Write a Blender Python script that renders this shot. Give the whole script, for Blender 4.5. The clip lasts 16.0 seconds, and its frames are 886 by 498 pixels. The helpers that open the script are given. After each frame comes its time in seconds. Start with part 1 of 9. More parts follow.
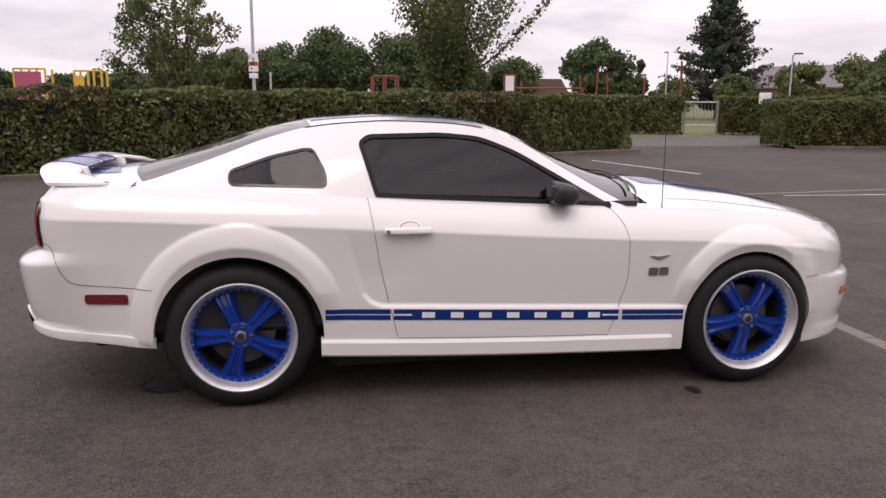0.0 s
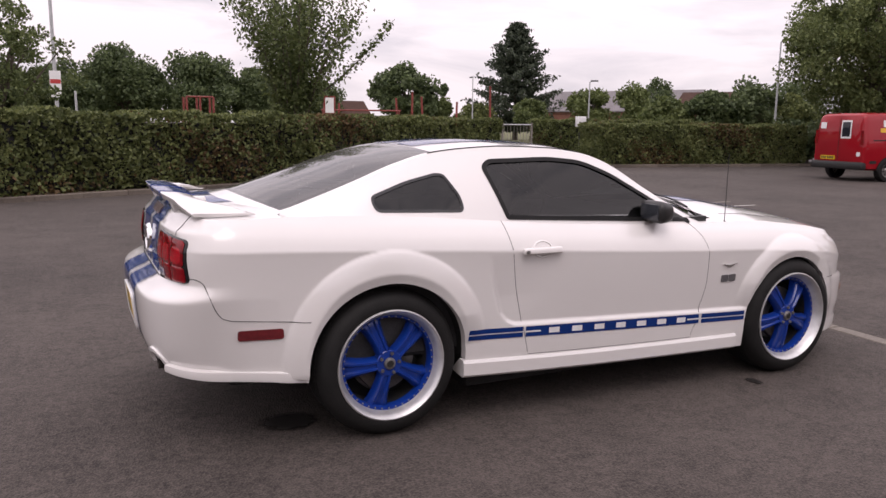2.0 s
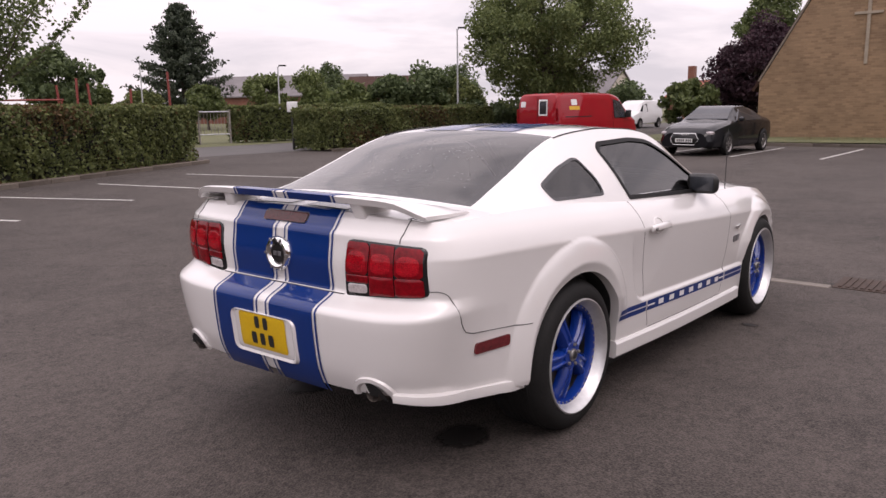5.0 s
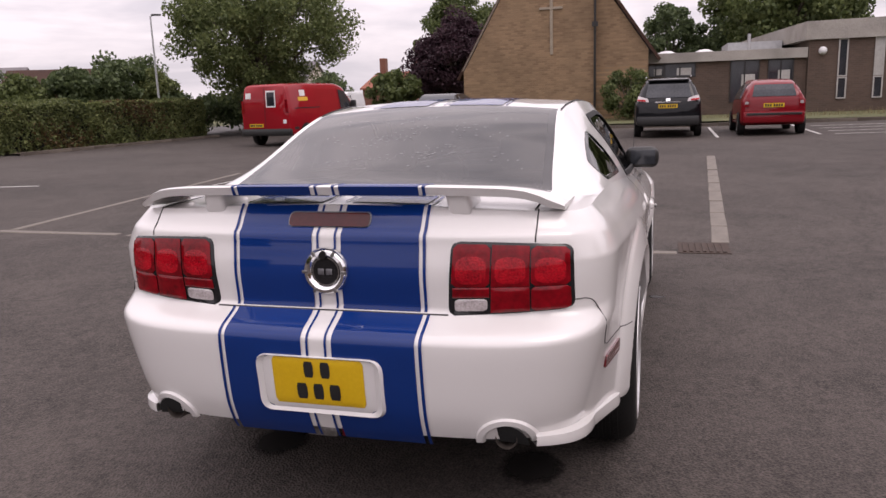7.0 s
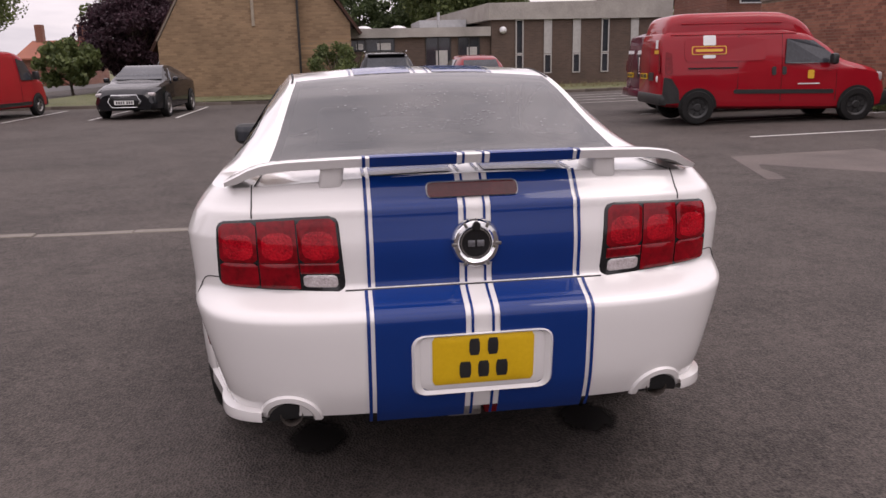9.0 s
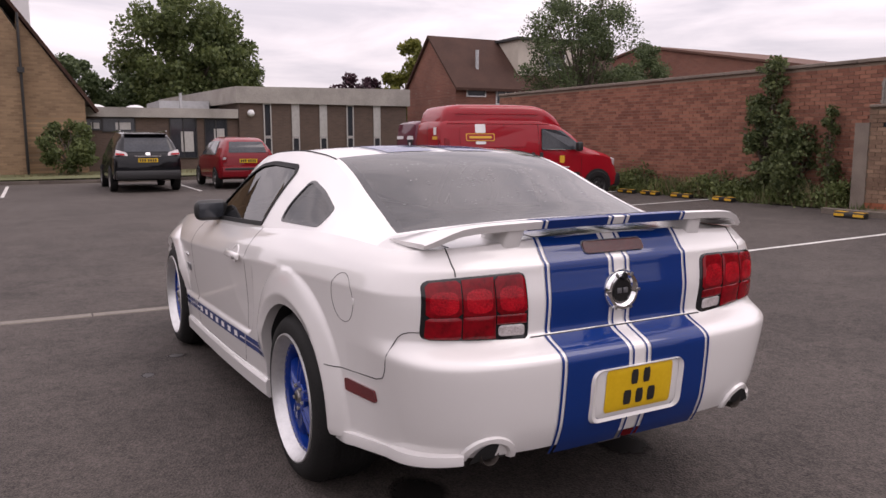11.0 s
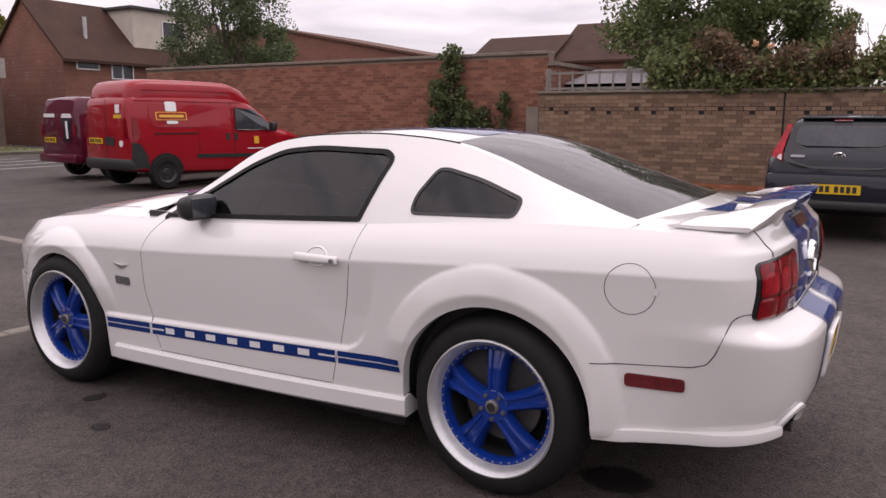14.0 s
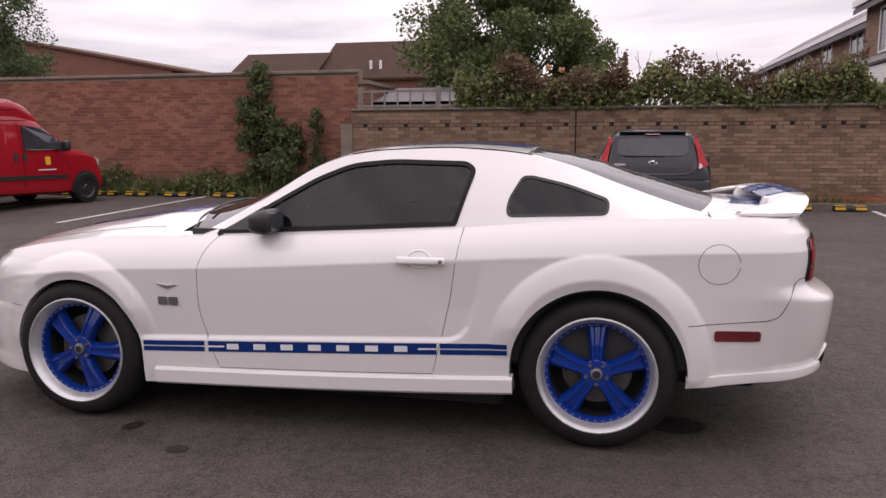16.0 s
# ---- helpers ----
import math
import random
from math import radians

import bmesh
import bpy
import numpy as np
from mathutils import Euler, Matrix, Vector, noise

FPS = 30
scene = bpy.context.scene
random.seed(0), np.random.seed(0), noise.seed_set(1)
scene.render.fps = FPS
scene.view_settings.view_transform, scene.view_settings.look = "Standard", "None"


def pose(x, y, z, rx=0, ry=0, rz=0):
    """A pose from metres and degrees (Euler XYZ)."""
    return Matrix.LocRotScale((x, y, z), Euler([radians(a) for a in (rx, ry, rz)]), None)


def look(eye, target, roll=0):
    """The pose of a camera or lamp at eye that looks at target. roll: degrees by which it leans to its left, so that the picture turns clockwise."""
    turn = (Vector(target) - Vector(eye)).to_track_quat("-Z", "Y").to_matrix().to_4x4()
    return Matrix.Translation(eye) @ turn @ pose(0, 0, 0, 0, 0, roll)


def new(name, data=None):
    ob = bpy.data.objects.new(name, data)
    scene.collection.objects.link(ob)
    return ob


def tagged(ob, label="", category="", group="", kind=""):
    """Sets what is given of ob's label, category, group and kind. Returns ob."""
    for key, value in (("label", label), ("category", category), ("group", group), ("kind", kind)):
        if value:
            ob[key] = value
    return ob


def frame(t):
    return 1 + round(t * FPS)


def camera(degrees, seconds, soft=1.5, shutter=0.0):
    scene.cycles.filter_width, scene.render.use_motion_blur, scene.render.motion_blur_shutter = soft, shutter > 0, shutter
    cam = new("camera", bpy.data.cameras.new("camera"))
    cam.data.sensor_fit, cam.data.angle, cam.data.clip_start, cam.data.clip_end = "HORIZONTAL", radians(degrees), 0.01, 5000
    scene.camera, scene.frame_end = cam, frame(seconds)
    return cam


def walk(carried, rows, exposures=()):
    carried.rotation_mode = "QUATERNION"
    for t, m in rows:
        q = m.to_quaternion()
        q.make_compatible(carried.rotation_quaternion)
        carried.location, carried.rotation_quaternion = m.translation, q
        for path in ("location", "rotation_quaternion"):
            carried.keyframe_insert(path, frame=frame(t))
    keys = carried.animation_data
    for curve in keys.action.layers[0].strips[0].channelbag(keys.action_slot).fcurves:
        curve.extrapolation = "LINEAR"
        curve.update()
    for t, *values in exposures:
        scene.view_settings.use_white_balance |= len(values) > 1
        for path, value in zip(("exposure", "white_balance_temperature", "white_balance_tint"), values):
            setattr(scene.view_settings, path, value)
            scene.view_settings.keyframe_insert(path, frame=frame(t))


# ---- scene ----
cam = camera(60.0, 16.0, soft=1.5)
PATH = [
    (0, (-1.070, -4.656, 1.512), (-0.702, -2.728, 1.131), 0.41),
    (0.5, (-1.512, -4.654, 1.493), (-1.007, -2.759, 1.103), 0.29),
    (1, (-1.934, -4.573, 1.516), (-1.307, -2.720, 1.102), 0.61),
    (1.5, (-2.299, -4.374, 1.530), (-1.598, -2.538, 1.159), 0.23),
    (2, (-2.724, -4.258, 1.522), (-1.855, -2.486, 1.199), 0.63),
    (2.5, (-3.069, -4.046, 1.508), (-2.060, -2.348, 1.190), 0.25),
    (3, (-3.418, -3.805, 1.552), (-2.340, -2.156, 1.206), 0.01),
    (3.5, (-3.807, -3.640, 1.557), (-2.587, -2.099, 1.187), 0.70),
    (3.7, (-3.924, -3.553, 1.552), (-2.659, -2.050, 1.174), 0.43),
    (5.8, (-4.679, -1.960, 1.481), (-2.977, -0.963, 1.151), -1.06),
    (6, (-4.704, -1.809, 1.454), (-2.961, -0.883, 1.128), -1.05),
    (6.5, (-4.676, -1.441, 1.437), (-2.848, -0.712, 1.084), -1.07),
    (7, (-4.549, -1.020, 1.457), (-2.665, -0.480, 1.061), -1.99),
    (7.5, (-4.507, -0.668, 1.417), (-2.581, -0.312, 1.014), -1.61),
    (8, (-4.474, -0.305, 1.424), (-2.527, -0.162, 0.991), -1.81),
    (8.5, (-4.450, 0.041, 1.439), (-2.507, -0.011, 0.965), -1.48),
    (9, (-4.591, 0.403, 1.460), (-2.667, 0.143, 0.979), -1.26),
    (9.5, (-4.634, 0.749, 1.453), (-2.732, 0.268, 1.064), -0.94),
    (9.7, (-4.627, 0.899, 1.466), (-2.740, 0.336, 1.117), -0.71),
    (11.8, (-4.154, 2.422, 1.455), (-2.578, 1.234, 1.131), 0.45),
    (12, (-4.038, 2.537, 1.456), (-2.518, 1.280, 1.123), 0.62),
    (12.5, (-3.688, 2.767, 1.462), (-2.268, 1.401, 1.118), 0.53),
    (13, (-3.370, 3.025, 1.431), (-2.057, 1.556, 1.091), 0.77),
    (13.5, (-3.076, 3.269, 1.436), (-1.899, 1.687, 1.101), 0.36),
    (14, (-2.681, 3.445, 1.464), (-1.654, 1.761, 1.133), 0.37),
    (14.5, (-2.379, 3.691, 1.440), (-1.506, 1.916, 1.145), 0.69),
    (15, (-2.032, 3.895, 1.430), (-1.317, 2.050, 1.134), -0.18),
    (15.5, (-1.711, 4.073, 1.465), (-1.135, 2.182, 1.161), -0.54),
    (16, (-1.421, 4.426, 1.454), (-0.990, 2.494, 1.166), -0.17),
]
walk(cam, [(t, look(eye, target, roll)) for t, eye, target, roll in PATH], exposures=((0, 0.5, 6900, 20), (16, 0.5, 6900, 20)))

# ---- daylight: a bright overcast sky ----
world = bpy.data.worlds.new("overcast_sky")
scene.world = world
world.use_nodes = True
wn, wl = world.node_tree.nodes, world.node_tree.links
wn.clear()
w_out = wn.new("ShaderNodeOutputWorld")
w_bg = wn.new("ShaderNodeBackground")
w_sky = wn.new("ShaderNodeTexSky")
w_sky.sky_type = "NISHITA"
w_sky.sun_disc = False
w_sky.sun_elevation = radians(58)
w_sky.sun_rotation = radians(205)
w_co = wn.new("ShaderNodeTexCoord")
w_sep = wn.new("ShaderNodeSeparateXYZ")
wl.new(w_co.outputs["Generated"], w_sep.inputs[0])
# cloud layer: streaks drawn out along the horizon
w_map = wn.new("ShaderNodeMapping")
w_map.inputs["Scale"].default_value = (1.4, 1.4, 7.0)
w_noise = wn.new("ShaderNodeTexNoise")
w_noise.inputs["Scale"].default_value = 2.2
w_noise.inputs["Detail"].default_value = 7.0
w_noise.inputs["Roughness"].default_value = 0.55
w_noise.inputs["Distortion"].default_value = 0.4
wl.new(w_co.outputs["Generated"], w_map.inputs[0])
wl.new(w_map.outputs[0], w_noise.inputs["Vector"])
w_ramp = wn.new("ShaderNodeValToRGB")
w_ramp.color_ramp.elements[0].position, w_ramp.color_ramp.elements[0].color = 0.36, (0.56, 0.56, 0.62, 1)
w_ramp.color_ramp.elements[1].position, w_ramp.color_ramp.elements[1].color = 0.56, (0.80, 0.775, 0.825, 1)
wl.new(w_noise.outputs["Fac"], w_ramp.inputs[0])
# an overcast sky is brighter towards the zenith
w_up = wn.new("ShaderNodeMapRange")
for key, value in (("From Min", 0.05), ("From Max", 0.8), ("To Min", 0.87), ("To Max", 1.72)):
    w_up.inputs[key].default_value = value
wl.new(w_sep.outputs["Z"], w_up.inputs["Value"])
w_mul = wn.new("ShaderNodeVectorMath")
w_mul.operation = "SCALE"
wl.new(w_ramp.outputs["Color"], w_mul.inputs[0])
wl.new(w_up.outputs["Result"], w_mul.inputs["Scale"])
w_dim = wn.new("ShaderNodeVectorMath")
w_dim.operation = "SCALE"
w_dim.inputs["Scale"].default_value = 0.08
wl.new(w_sky.outputs["Color"], w_dim.inputs[0])
w_mix = wn.new("ShaderNodeMix")
w_mix.data_type = "RGBA"
w_mix.inputs["Factor"].default_value = 0.95
wl.new(w_dim.outputs[0], w_mix.inputs[6])
wl.new(w_mul.outputs[0], w_mix.inputs[7])
wl.new(w_mix.outputs[2], w_bg.inputs["Color"])
w_bg.inputs["Strength"].default_value = 1.0
wl.new(w_bg.outputs[0], w_out.inputs["Surface"])
sun_data = bpy.data.lights.new("veiled_sun", "SUN")
sun_data.energy, sun_data.angle, sun_data.color = 0.5, radians(30), (1.0, 0.97, 0.93)
sun = new("veiled_sun", sun_data)
sun.matrix_world = look((0, 0, 30), (8, 17, 0))

# ---- materials ----
def nodes_of(name):
    m = bpy.data.materials.new(name)
    m.use_nodes = True
    n, l = m.node_tree.nodes, m.node_tree.links
    return m, n, l, n["Principled BSDF"]


def surface(name, dark, light, rough=0.6, metal=0.0, scale=8.0, fine=60.0, bump=0.15, depth=0.01, coat=0.0, spread=0.06, vary=0.0, stretch=(1, 1, 1), spec=0.5, island=False):
    """A plain material with colour mottling at two scales, uneven gloss and a fine relief."""
    m, n, l, b = nodes_of(name)
    co = n.new("ShaderNodeTexCoord")
    mp = n.new("ShaderNodeMapping")
    mp.inputs["Scale"].default_value = stretch
    l.new(co.outputs["Object"], mp.inputs[0])
    big, small = n.new("ShaderNodeTexNoise"), n.new("ShaderNodeTexNoise")
    big.inputs["Scale"].default_value, small.inputs["Scale"].default_value = scale, fine
    big.inputs["Detail"].default_value, small.inputs["Detail"].default_value = 5.0, 3.0
    for t in (big, small):
        l.new(mp.outputs[0], t.inputs["Vector"])
    mix = n.new("ShaderNodeMath")
    mix.operation = "MULTIPLY_ADD"
    mix.inputs[1].default_value = 0.45
    l.new(small.outputs["Fac"], mix.inputs[0])
    half = n.new("ShaderNodeMath")
    half.operation = "MULTIPLY"
    half.inputs[1].default_value = 0.55
    l.new(big.outputs["Fac"], half.inputs[0])
    l.new(half.outputs[0], mix.inputs[2])
    last = mix.outputs[0]
    if vary:
        info = n.new("ShaderNodeNewGeometry" if island else "ShaderNodeObjectInfo")
        off = n.new("ShaderNodeMath")
        off.operation = "MULTIPLY_ADD"
        off.inputs[1].default_value = vary
        l.new(info.outputs["Random Per Island" if island else "Random"], off.inputs[0])
        l.new(last, off.inputs[2])
        sub = n.new("ShaderNodeMath")
        sub.operation = "SUBTRACT"
        sub.inputs[1].default_value = vary / 2
        l.new(off.outputs[0], sub.inputs[0])
        last = sub.outputs[0]
    ramp = n.new("ShaderNodeValToRGB")
    ramp.color_ramp.elements[0].position, ramp.color_ramp.elements[0].color = 0.32, (*dark, 1)
    ramp.color_ramp.elements[1].position, ramp.color_ramp.elements[1].color = 0.68, (*light, 1)
    l.new(last, ramp.inputs[0])
    l.new(ramp.outputs[0], b.inputs["Base Color"])
    rr = n.new("ShaderNodeMapRange")
    rr.inputs["To Min"].default_value, rr.inputs["To Max"].default_value = max(rough - spread, 0.02), min(rough + spread, 1.0)
    l.new(big.outputs["Fac"], rr.inputs["Value"])
    l.new(rr.outputs["Result"], b.inputs["Roughness"])
    b.inputs["Metallic"].default_value = metal
    b.inputs["Specular IOR Level"].default_value = spec
    if coat:
        b.inputs["Coat Weight"].default_value = coat
        b.inputs["Coat Roughness"].default_value = 0.04
    if bump:
        bp = n.new("ShaderNodeBump")
        bp.inputs["Strength"].default_value, bp.inputs["Distance"].default_value = bump, depth
        l.new(small.outputs["Fac"], bp.inputs["Height"])
        l.new(bp.outputs[0], b.inputs["Normal"])
    return m


def glass(name, tint, gloss=1.0, dust_sheen=0.0):
    """Tinted car glass: what is behind shows darkened, with a mirror sheen that grows at a slant."""
    m, n, l, b = nodes_of(name)
    n.remove(b)
    clear, shine, mix, fres = n.new("ShaderNodeBsdfTransparent"), n.new("ShaderNodeBsdfGlossy"), n.new("ShaderNodeMixShader"), n.new("ShaderNodeFresnel")
    clear.inputs[0].default_value = (*tint, 1)
    shine.inputs["Roughness"].default_value = 0.015
    shine.inputs["Color"].default_value = (gloss, gloss, gloss, 1)
    fres.inputs["IOR"].default_value = 1.43
    l.new(fres.outputs[0], mix.inputs[0])
    l.new(clear.outputs[0], mix.inputs[1])
    l.new(shine.outputs[0], mix.inputs[2])
    last = mix.outputs[0]
    if dust_sheen:
        # pale film: dust, plus sky sheen and a lit shelf put into colour
        film, over, spots, amount = n.new("ShaderNodeBsdfDiffuse"), n.new("ShaderNodeMixShader"), n.new("ShaderNodeTexNoise"), n.new("ShaderNodeMapRange")
        film.inputs[0].default_value = (0.55, 0.54, 0.54, 1)
        spots.inputs["Scale"].default_value, spots.inputs["Detail"].default_value = 7.0, 6
        co = n.new("ShaderNodeTexCoord")
        l.new(co.outputs["Object"], spots.inputs["Vector"])
        amount.inputs["To Min"].default_value, amount.inputs["To Max"].default_value = 0.0, 2 * dust_sheen
        l.new(spots.outputs["Fac"], amount.inputs["Value"])
        l.new(amount.outputs["Result"], over.inputs[0])
        l.new(last, over.inputs[1])
        l.new(film.outputs[0], over.inputs[2])
        last = over.outputs[0]
    l.new(last, n["Material Output"].inputs["Surface"])
    return m


def leaf_material(name, dark, light, rough=0.55):
    """Leaves: every one a shade of its own, some light passing through."""
    m, n, l, b = nodes_of(name)
    geo = n.new("ShaderNodeNewGeometry")
    co = n.new("ShaderNodeTexCoord")
    noise_tex = n.new("ShaderNodeTexNoise")
    noise_tex.inputs["Scale"].default_value = 0.9
    noise_tex.inputs["Detail"].default_value = 3
    l.new(co.outputs["Object"], noise_tex.inputs["Vector"])
    add = n.new("ShaderNodeMath")
    add.operation = "MULTIPLY_ADD"
    add.inputs[1].default_value = 0.5
    l.new(geo.outputs["Random Per Island"], add.inputs[0])
    sc = n.new("ShaderNodeMath")
    sc.operation = "MULTIPLY"
    sc.inputs[1].default_value = 0.55
    l.new(noise_tex.outputs["Fac"], sc.inputs[0])
    l.new(sc.outputs[0], add.inputs[2])
    ramp = n.new("ShaderNodeValToRGB")
    ramp.color_ramp.elements[0].position, ramp.color_ramp.elements[0].color = 0.2, (*dark, 1)
    ramp.color_ramp.elements[1].position, ramp.color_ramp.elements[1].color = 0.85, (*light, 1)
    l.new(add.outputs[0], ramp.inputs[0])
    l.new(ramp.outputs[0], b.inputs["Base Color"])
    b.inputs["Roughness"].default_value = rough
    b.inputs["Specular IOR Level"].default_value = 0.3
    tr = n.new("ShaderNodeBsdfTranslucent")
    l.new(ramp.outputs[0], tr.inputs[0])
    mx = n.new("ShaderNodeMixShader")
    mx.inputs[0].default_value = 0.35
    l.new(b.outputs[0], mx.inputs[1])
    l.new(tr.outputs[0], mx.inputs[2])
    l.new(mx.outputs[0], n["Material Output"].inputs["Surface"])
    return m


def asphalt_material():
    """Worn car-park asphalt: stones in the binder, pale and dark patches, hair cracks."""
    m, n, l, b = nodes_of("asphalt")
    co = n.new("ShaderNodeTexCoord")

    def tex(kind, scale, detail=4.0):
        t = n.new(kind)
        t.inputs["Scale"].default_value = scale
        if kind == "ShaderNodeTexNoise":
            t.inputs["Detail"].default_value = detail
            t.inputs["Roughness"].default_value = 0.6
        l.new(co.outputs["Object"], t.inputs["Vector"])
        return t

    patch, stain, grit = tex("ShaderNodeTexNoise", 0.35, 6), tex("ShaderNodeTexNoise", 2.2, 5), tex("ShaderNodeTexNoise", 60, 4)
    lumps = tex("ShaderNodeTexNoise", 15, 6)
    stones = tex("ShaderNodeTexVoronoi", 95)
    total = None
    for t, w in ((patch.outputs["Fac"], 0.30), (stain.outputs["Fac"], 0.22), (lumps.outputs["Fac"], 0.32), (grit.outputs["Fac"], 0.36), (stones.outputs["Distance"], 0.25)):
        k = n.new("ShaderNodeMath")
        k.operation = "MULTIPLY_ADD"
        k.inputs[1].default_value = w
        l.new(t, k.inputs[0])
        if total:
            l.new(total, k.inputs[2])
        else:
            k.inputs[2].default_value = 0.0
        total = k.outputs[0]
    ramp = n.new("ShaderNodeValToRGB")
    e = ramp.color_ramp.elements
    e[0].position, e[0].color = 0.54, (0.0145, 0.0120, 0.0107, 1)
    e[1].position, e[1].color = 0.86, (0.093, 0.0775, 0.069, 1)
    l.new(total, ramp.inputs[0])
    # hair cracks
    warp = n.new("ShaderNodeVectorMath")
    warp.operation = "MULTIPLY_ADD"
    warp.inputs[1].default_value = (0.5, 0.5, 0.5)
    l.new(stain.outputs["Color"], warp.inputs[0])
    l.new(co.outputs["Object"], warp.inputs[2])
    crack = n.new("ShaderNodeTexVoronoi")
    crack.feature = "DISTANCE_TO_EDGE"
    crack.inputs["Scale"].default_value = 0.2
    l.new(warp.outputs[0], crack.inputs["Vector"])
    edge = n.new("ShaderNodeMapRange")
    edge.inputs["From Min"].default_value, edge.inputs["From Max"].default_value = 0.0, 0.006
    edge.inputs["To Min"].default_value, edge.inputs["To Max"].default_value = 0.80, 1.0
    l.new(crack.outputs["Distance"], edge.inputs["Value"])
    mul = n.new("ShaderNodeVectorMath")
    mul.operation = "SCALE"
    l.new(ramp.outputs[0], mul.inputs[0])
    l.new(edge.outputs["Result"], mul.inputs["Scale"])
    l.new(mul.outputs[0], b.inputs["Base Color"])
    b.inputs["Roughness"].default_value = 0.84
    b.inputs["Specular IOR Level"].default_value = 0.32
    bp = n.new("ShaderNodeBump")
    bp.inputs["Strength"].default_value, bp.inputs["Distance"].default_value = 0.8, 0.006
    l.new(stones.outputs["Distance"], bp.inputs["Height"])
    l.new(bp.outputs[0], b.inputs["Normal"])
    return m


def brick_material(name, a, c, mortar, bw, bh, face="X", mortar_size=0.012):
    """Brickwork for surfaces too far off for single bricks. face: the axis that the wall faces."""
    m, n, l, b = nodes_of(name)
    co = n.new("ShaderNodeTexCoord")
    sep, com = n.new("ShaderNodeSeparateXYZ"), n.new("ShaderNodeCombineXYZ")
    l.new(co.outputs["Object"], sep.inputs[0])
    l.new(sep.outputs["Y" if face == "X" else "X"], com.inputs[0])
    l.new(sep.outputs["Z"], com.inputs[1])
    br = n.new("ShaderNodeTexBrick")
    br.inputs["Scale"].default_value = 1.0
    br.inputs["Brick Width"].default_value, br.inputs["Row Height"].default_value = bw, bh
    br.inputs["Mortar Size"].default_value = mortar_size
    br.inputs["Color1"].default_value, br.inputs["Color2"].default_value, br.inputs["Mortar"].default_value = (*a, 1), (*c, 1), (*mortar, 1)
    wob = n.new("ShaderNodeTexNoise")
    wob.inputs["Scale"].default_value, wob.inputs["Detail"].default_value = 3.0, 3
    l.new(co.outputs["Object"], wob.inputs["Vector"])
    shift = n.new("ShaderNodeVectorMath")
    shift.operation = "MULTIPLY_ADD"
    shift.inputs[1].default_value = (bh * 0.9, bh * 0.5, 0)
    l.new(wob.outputs["Color"], shift.inputs[0])
    l.new(com.outputs[0], shift.inputs[2])
    l.new(shift.outputs[0], br.inputs["Vector"])
    no = n.new("ShaderNodeTexNoise")
    no.inputs["Scale"].default_value, no.inputs["Detail"].default_value = 0.8, 8
    l.new(co.outputs["Object"], no.inputs["Vector"])
    mr = n.new("ShaderNodeMapRange")
    mr.inputs["To Min"].default_value, mr.inputs["To Max"].default_value = 0.62, 1.38
    l.new(no.outputs["Fac"], mr.inputs["Value"])
    mul = n.new("ShaderNodeVectorMath")
    mul.operation = "SCALE"
    l.new(br.outputs["Color"], mul.inputs[0])
    l.new(mr.outputs["Result"], mul.inputs["Scale"])
    l.new(mul.outputs[0], b.inputs["Base Color"])
    b.inputs["Roughness"].default_value = 0.88
    bp = n.new("ShaderNodeBump")
    bp.inputs["Strength"].default_value, bp.inputs["Distance"].default_value = 0.6, 0.01
    bp.invert = True
    l.new(br.outputs["Fac"], bp.inputs["Height"])
    l.new(bp.outputs[0], b.inputs["Normal"])
    return m


M_ASPHALT = asphalt_material()
M_ROAD = surface("road_asphalt", (0.050, 0.046, 0.044), (0.095, 0.088, 0.084), 0.85, scale=0.6, fine=30)
M_PAINT_LINE = surface("worn_line_paint", (0.34, 0.33, 0.31), (0.66, 0.65, 0.62), 0.7, scale=3, fine=40, bump=0.3)
M_CONCRETE = surface("old_concrete", (0.115, 0.10, 0.086), (0.21, 0.185, 0.158), 0.85, scale=3, fine=50, bump=0.4)
M_KERB = surface("kerb_concrete", (0.075, 0.060, 0.048), (0.150, 0.125, 0.102), 0.85, scale=4, fine=50, bump=0.4, vary=0.3)
M_GRASS = surface("dry_grass", (0.060, 0.068, 0.026), (0.140, 0.140, 0.060), 0.9, scale=1.2, fine=40, bump=0.5, depth=0.03)
M_SOIL = surface("bare_soil", (0.07, 0.052, 0.035), (0.16, 0.12, 0.085), 0.95, scale=2, fine=30, bump=0.5, depth=0.03)


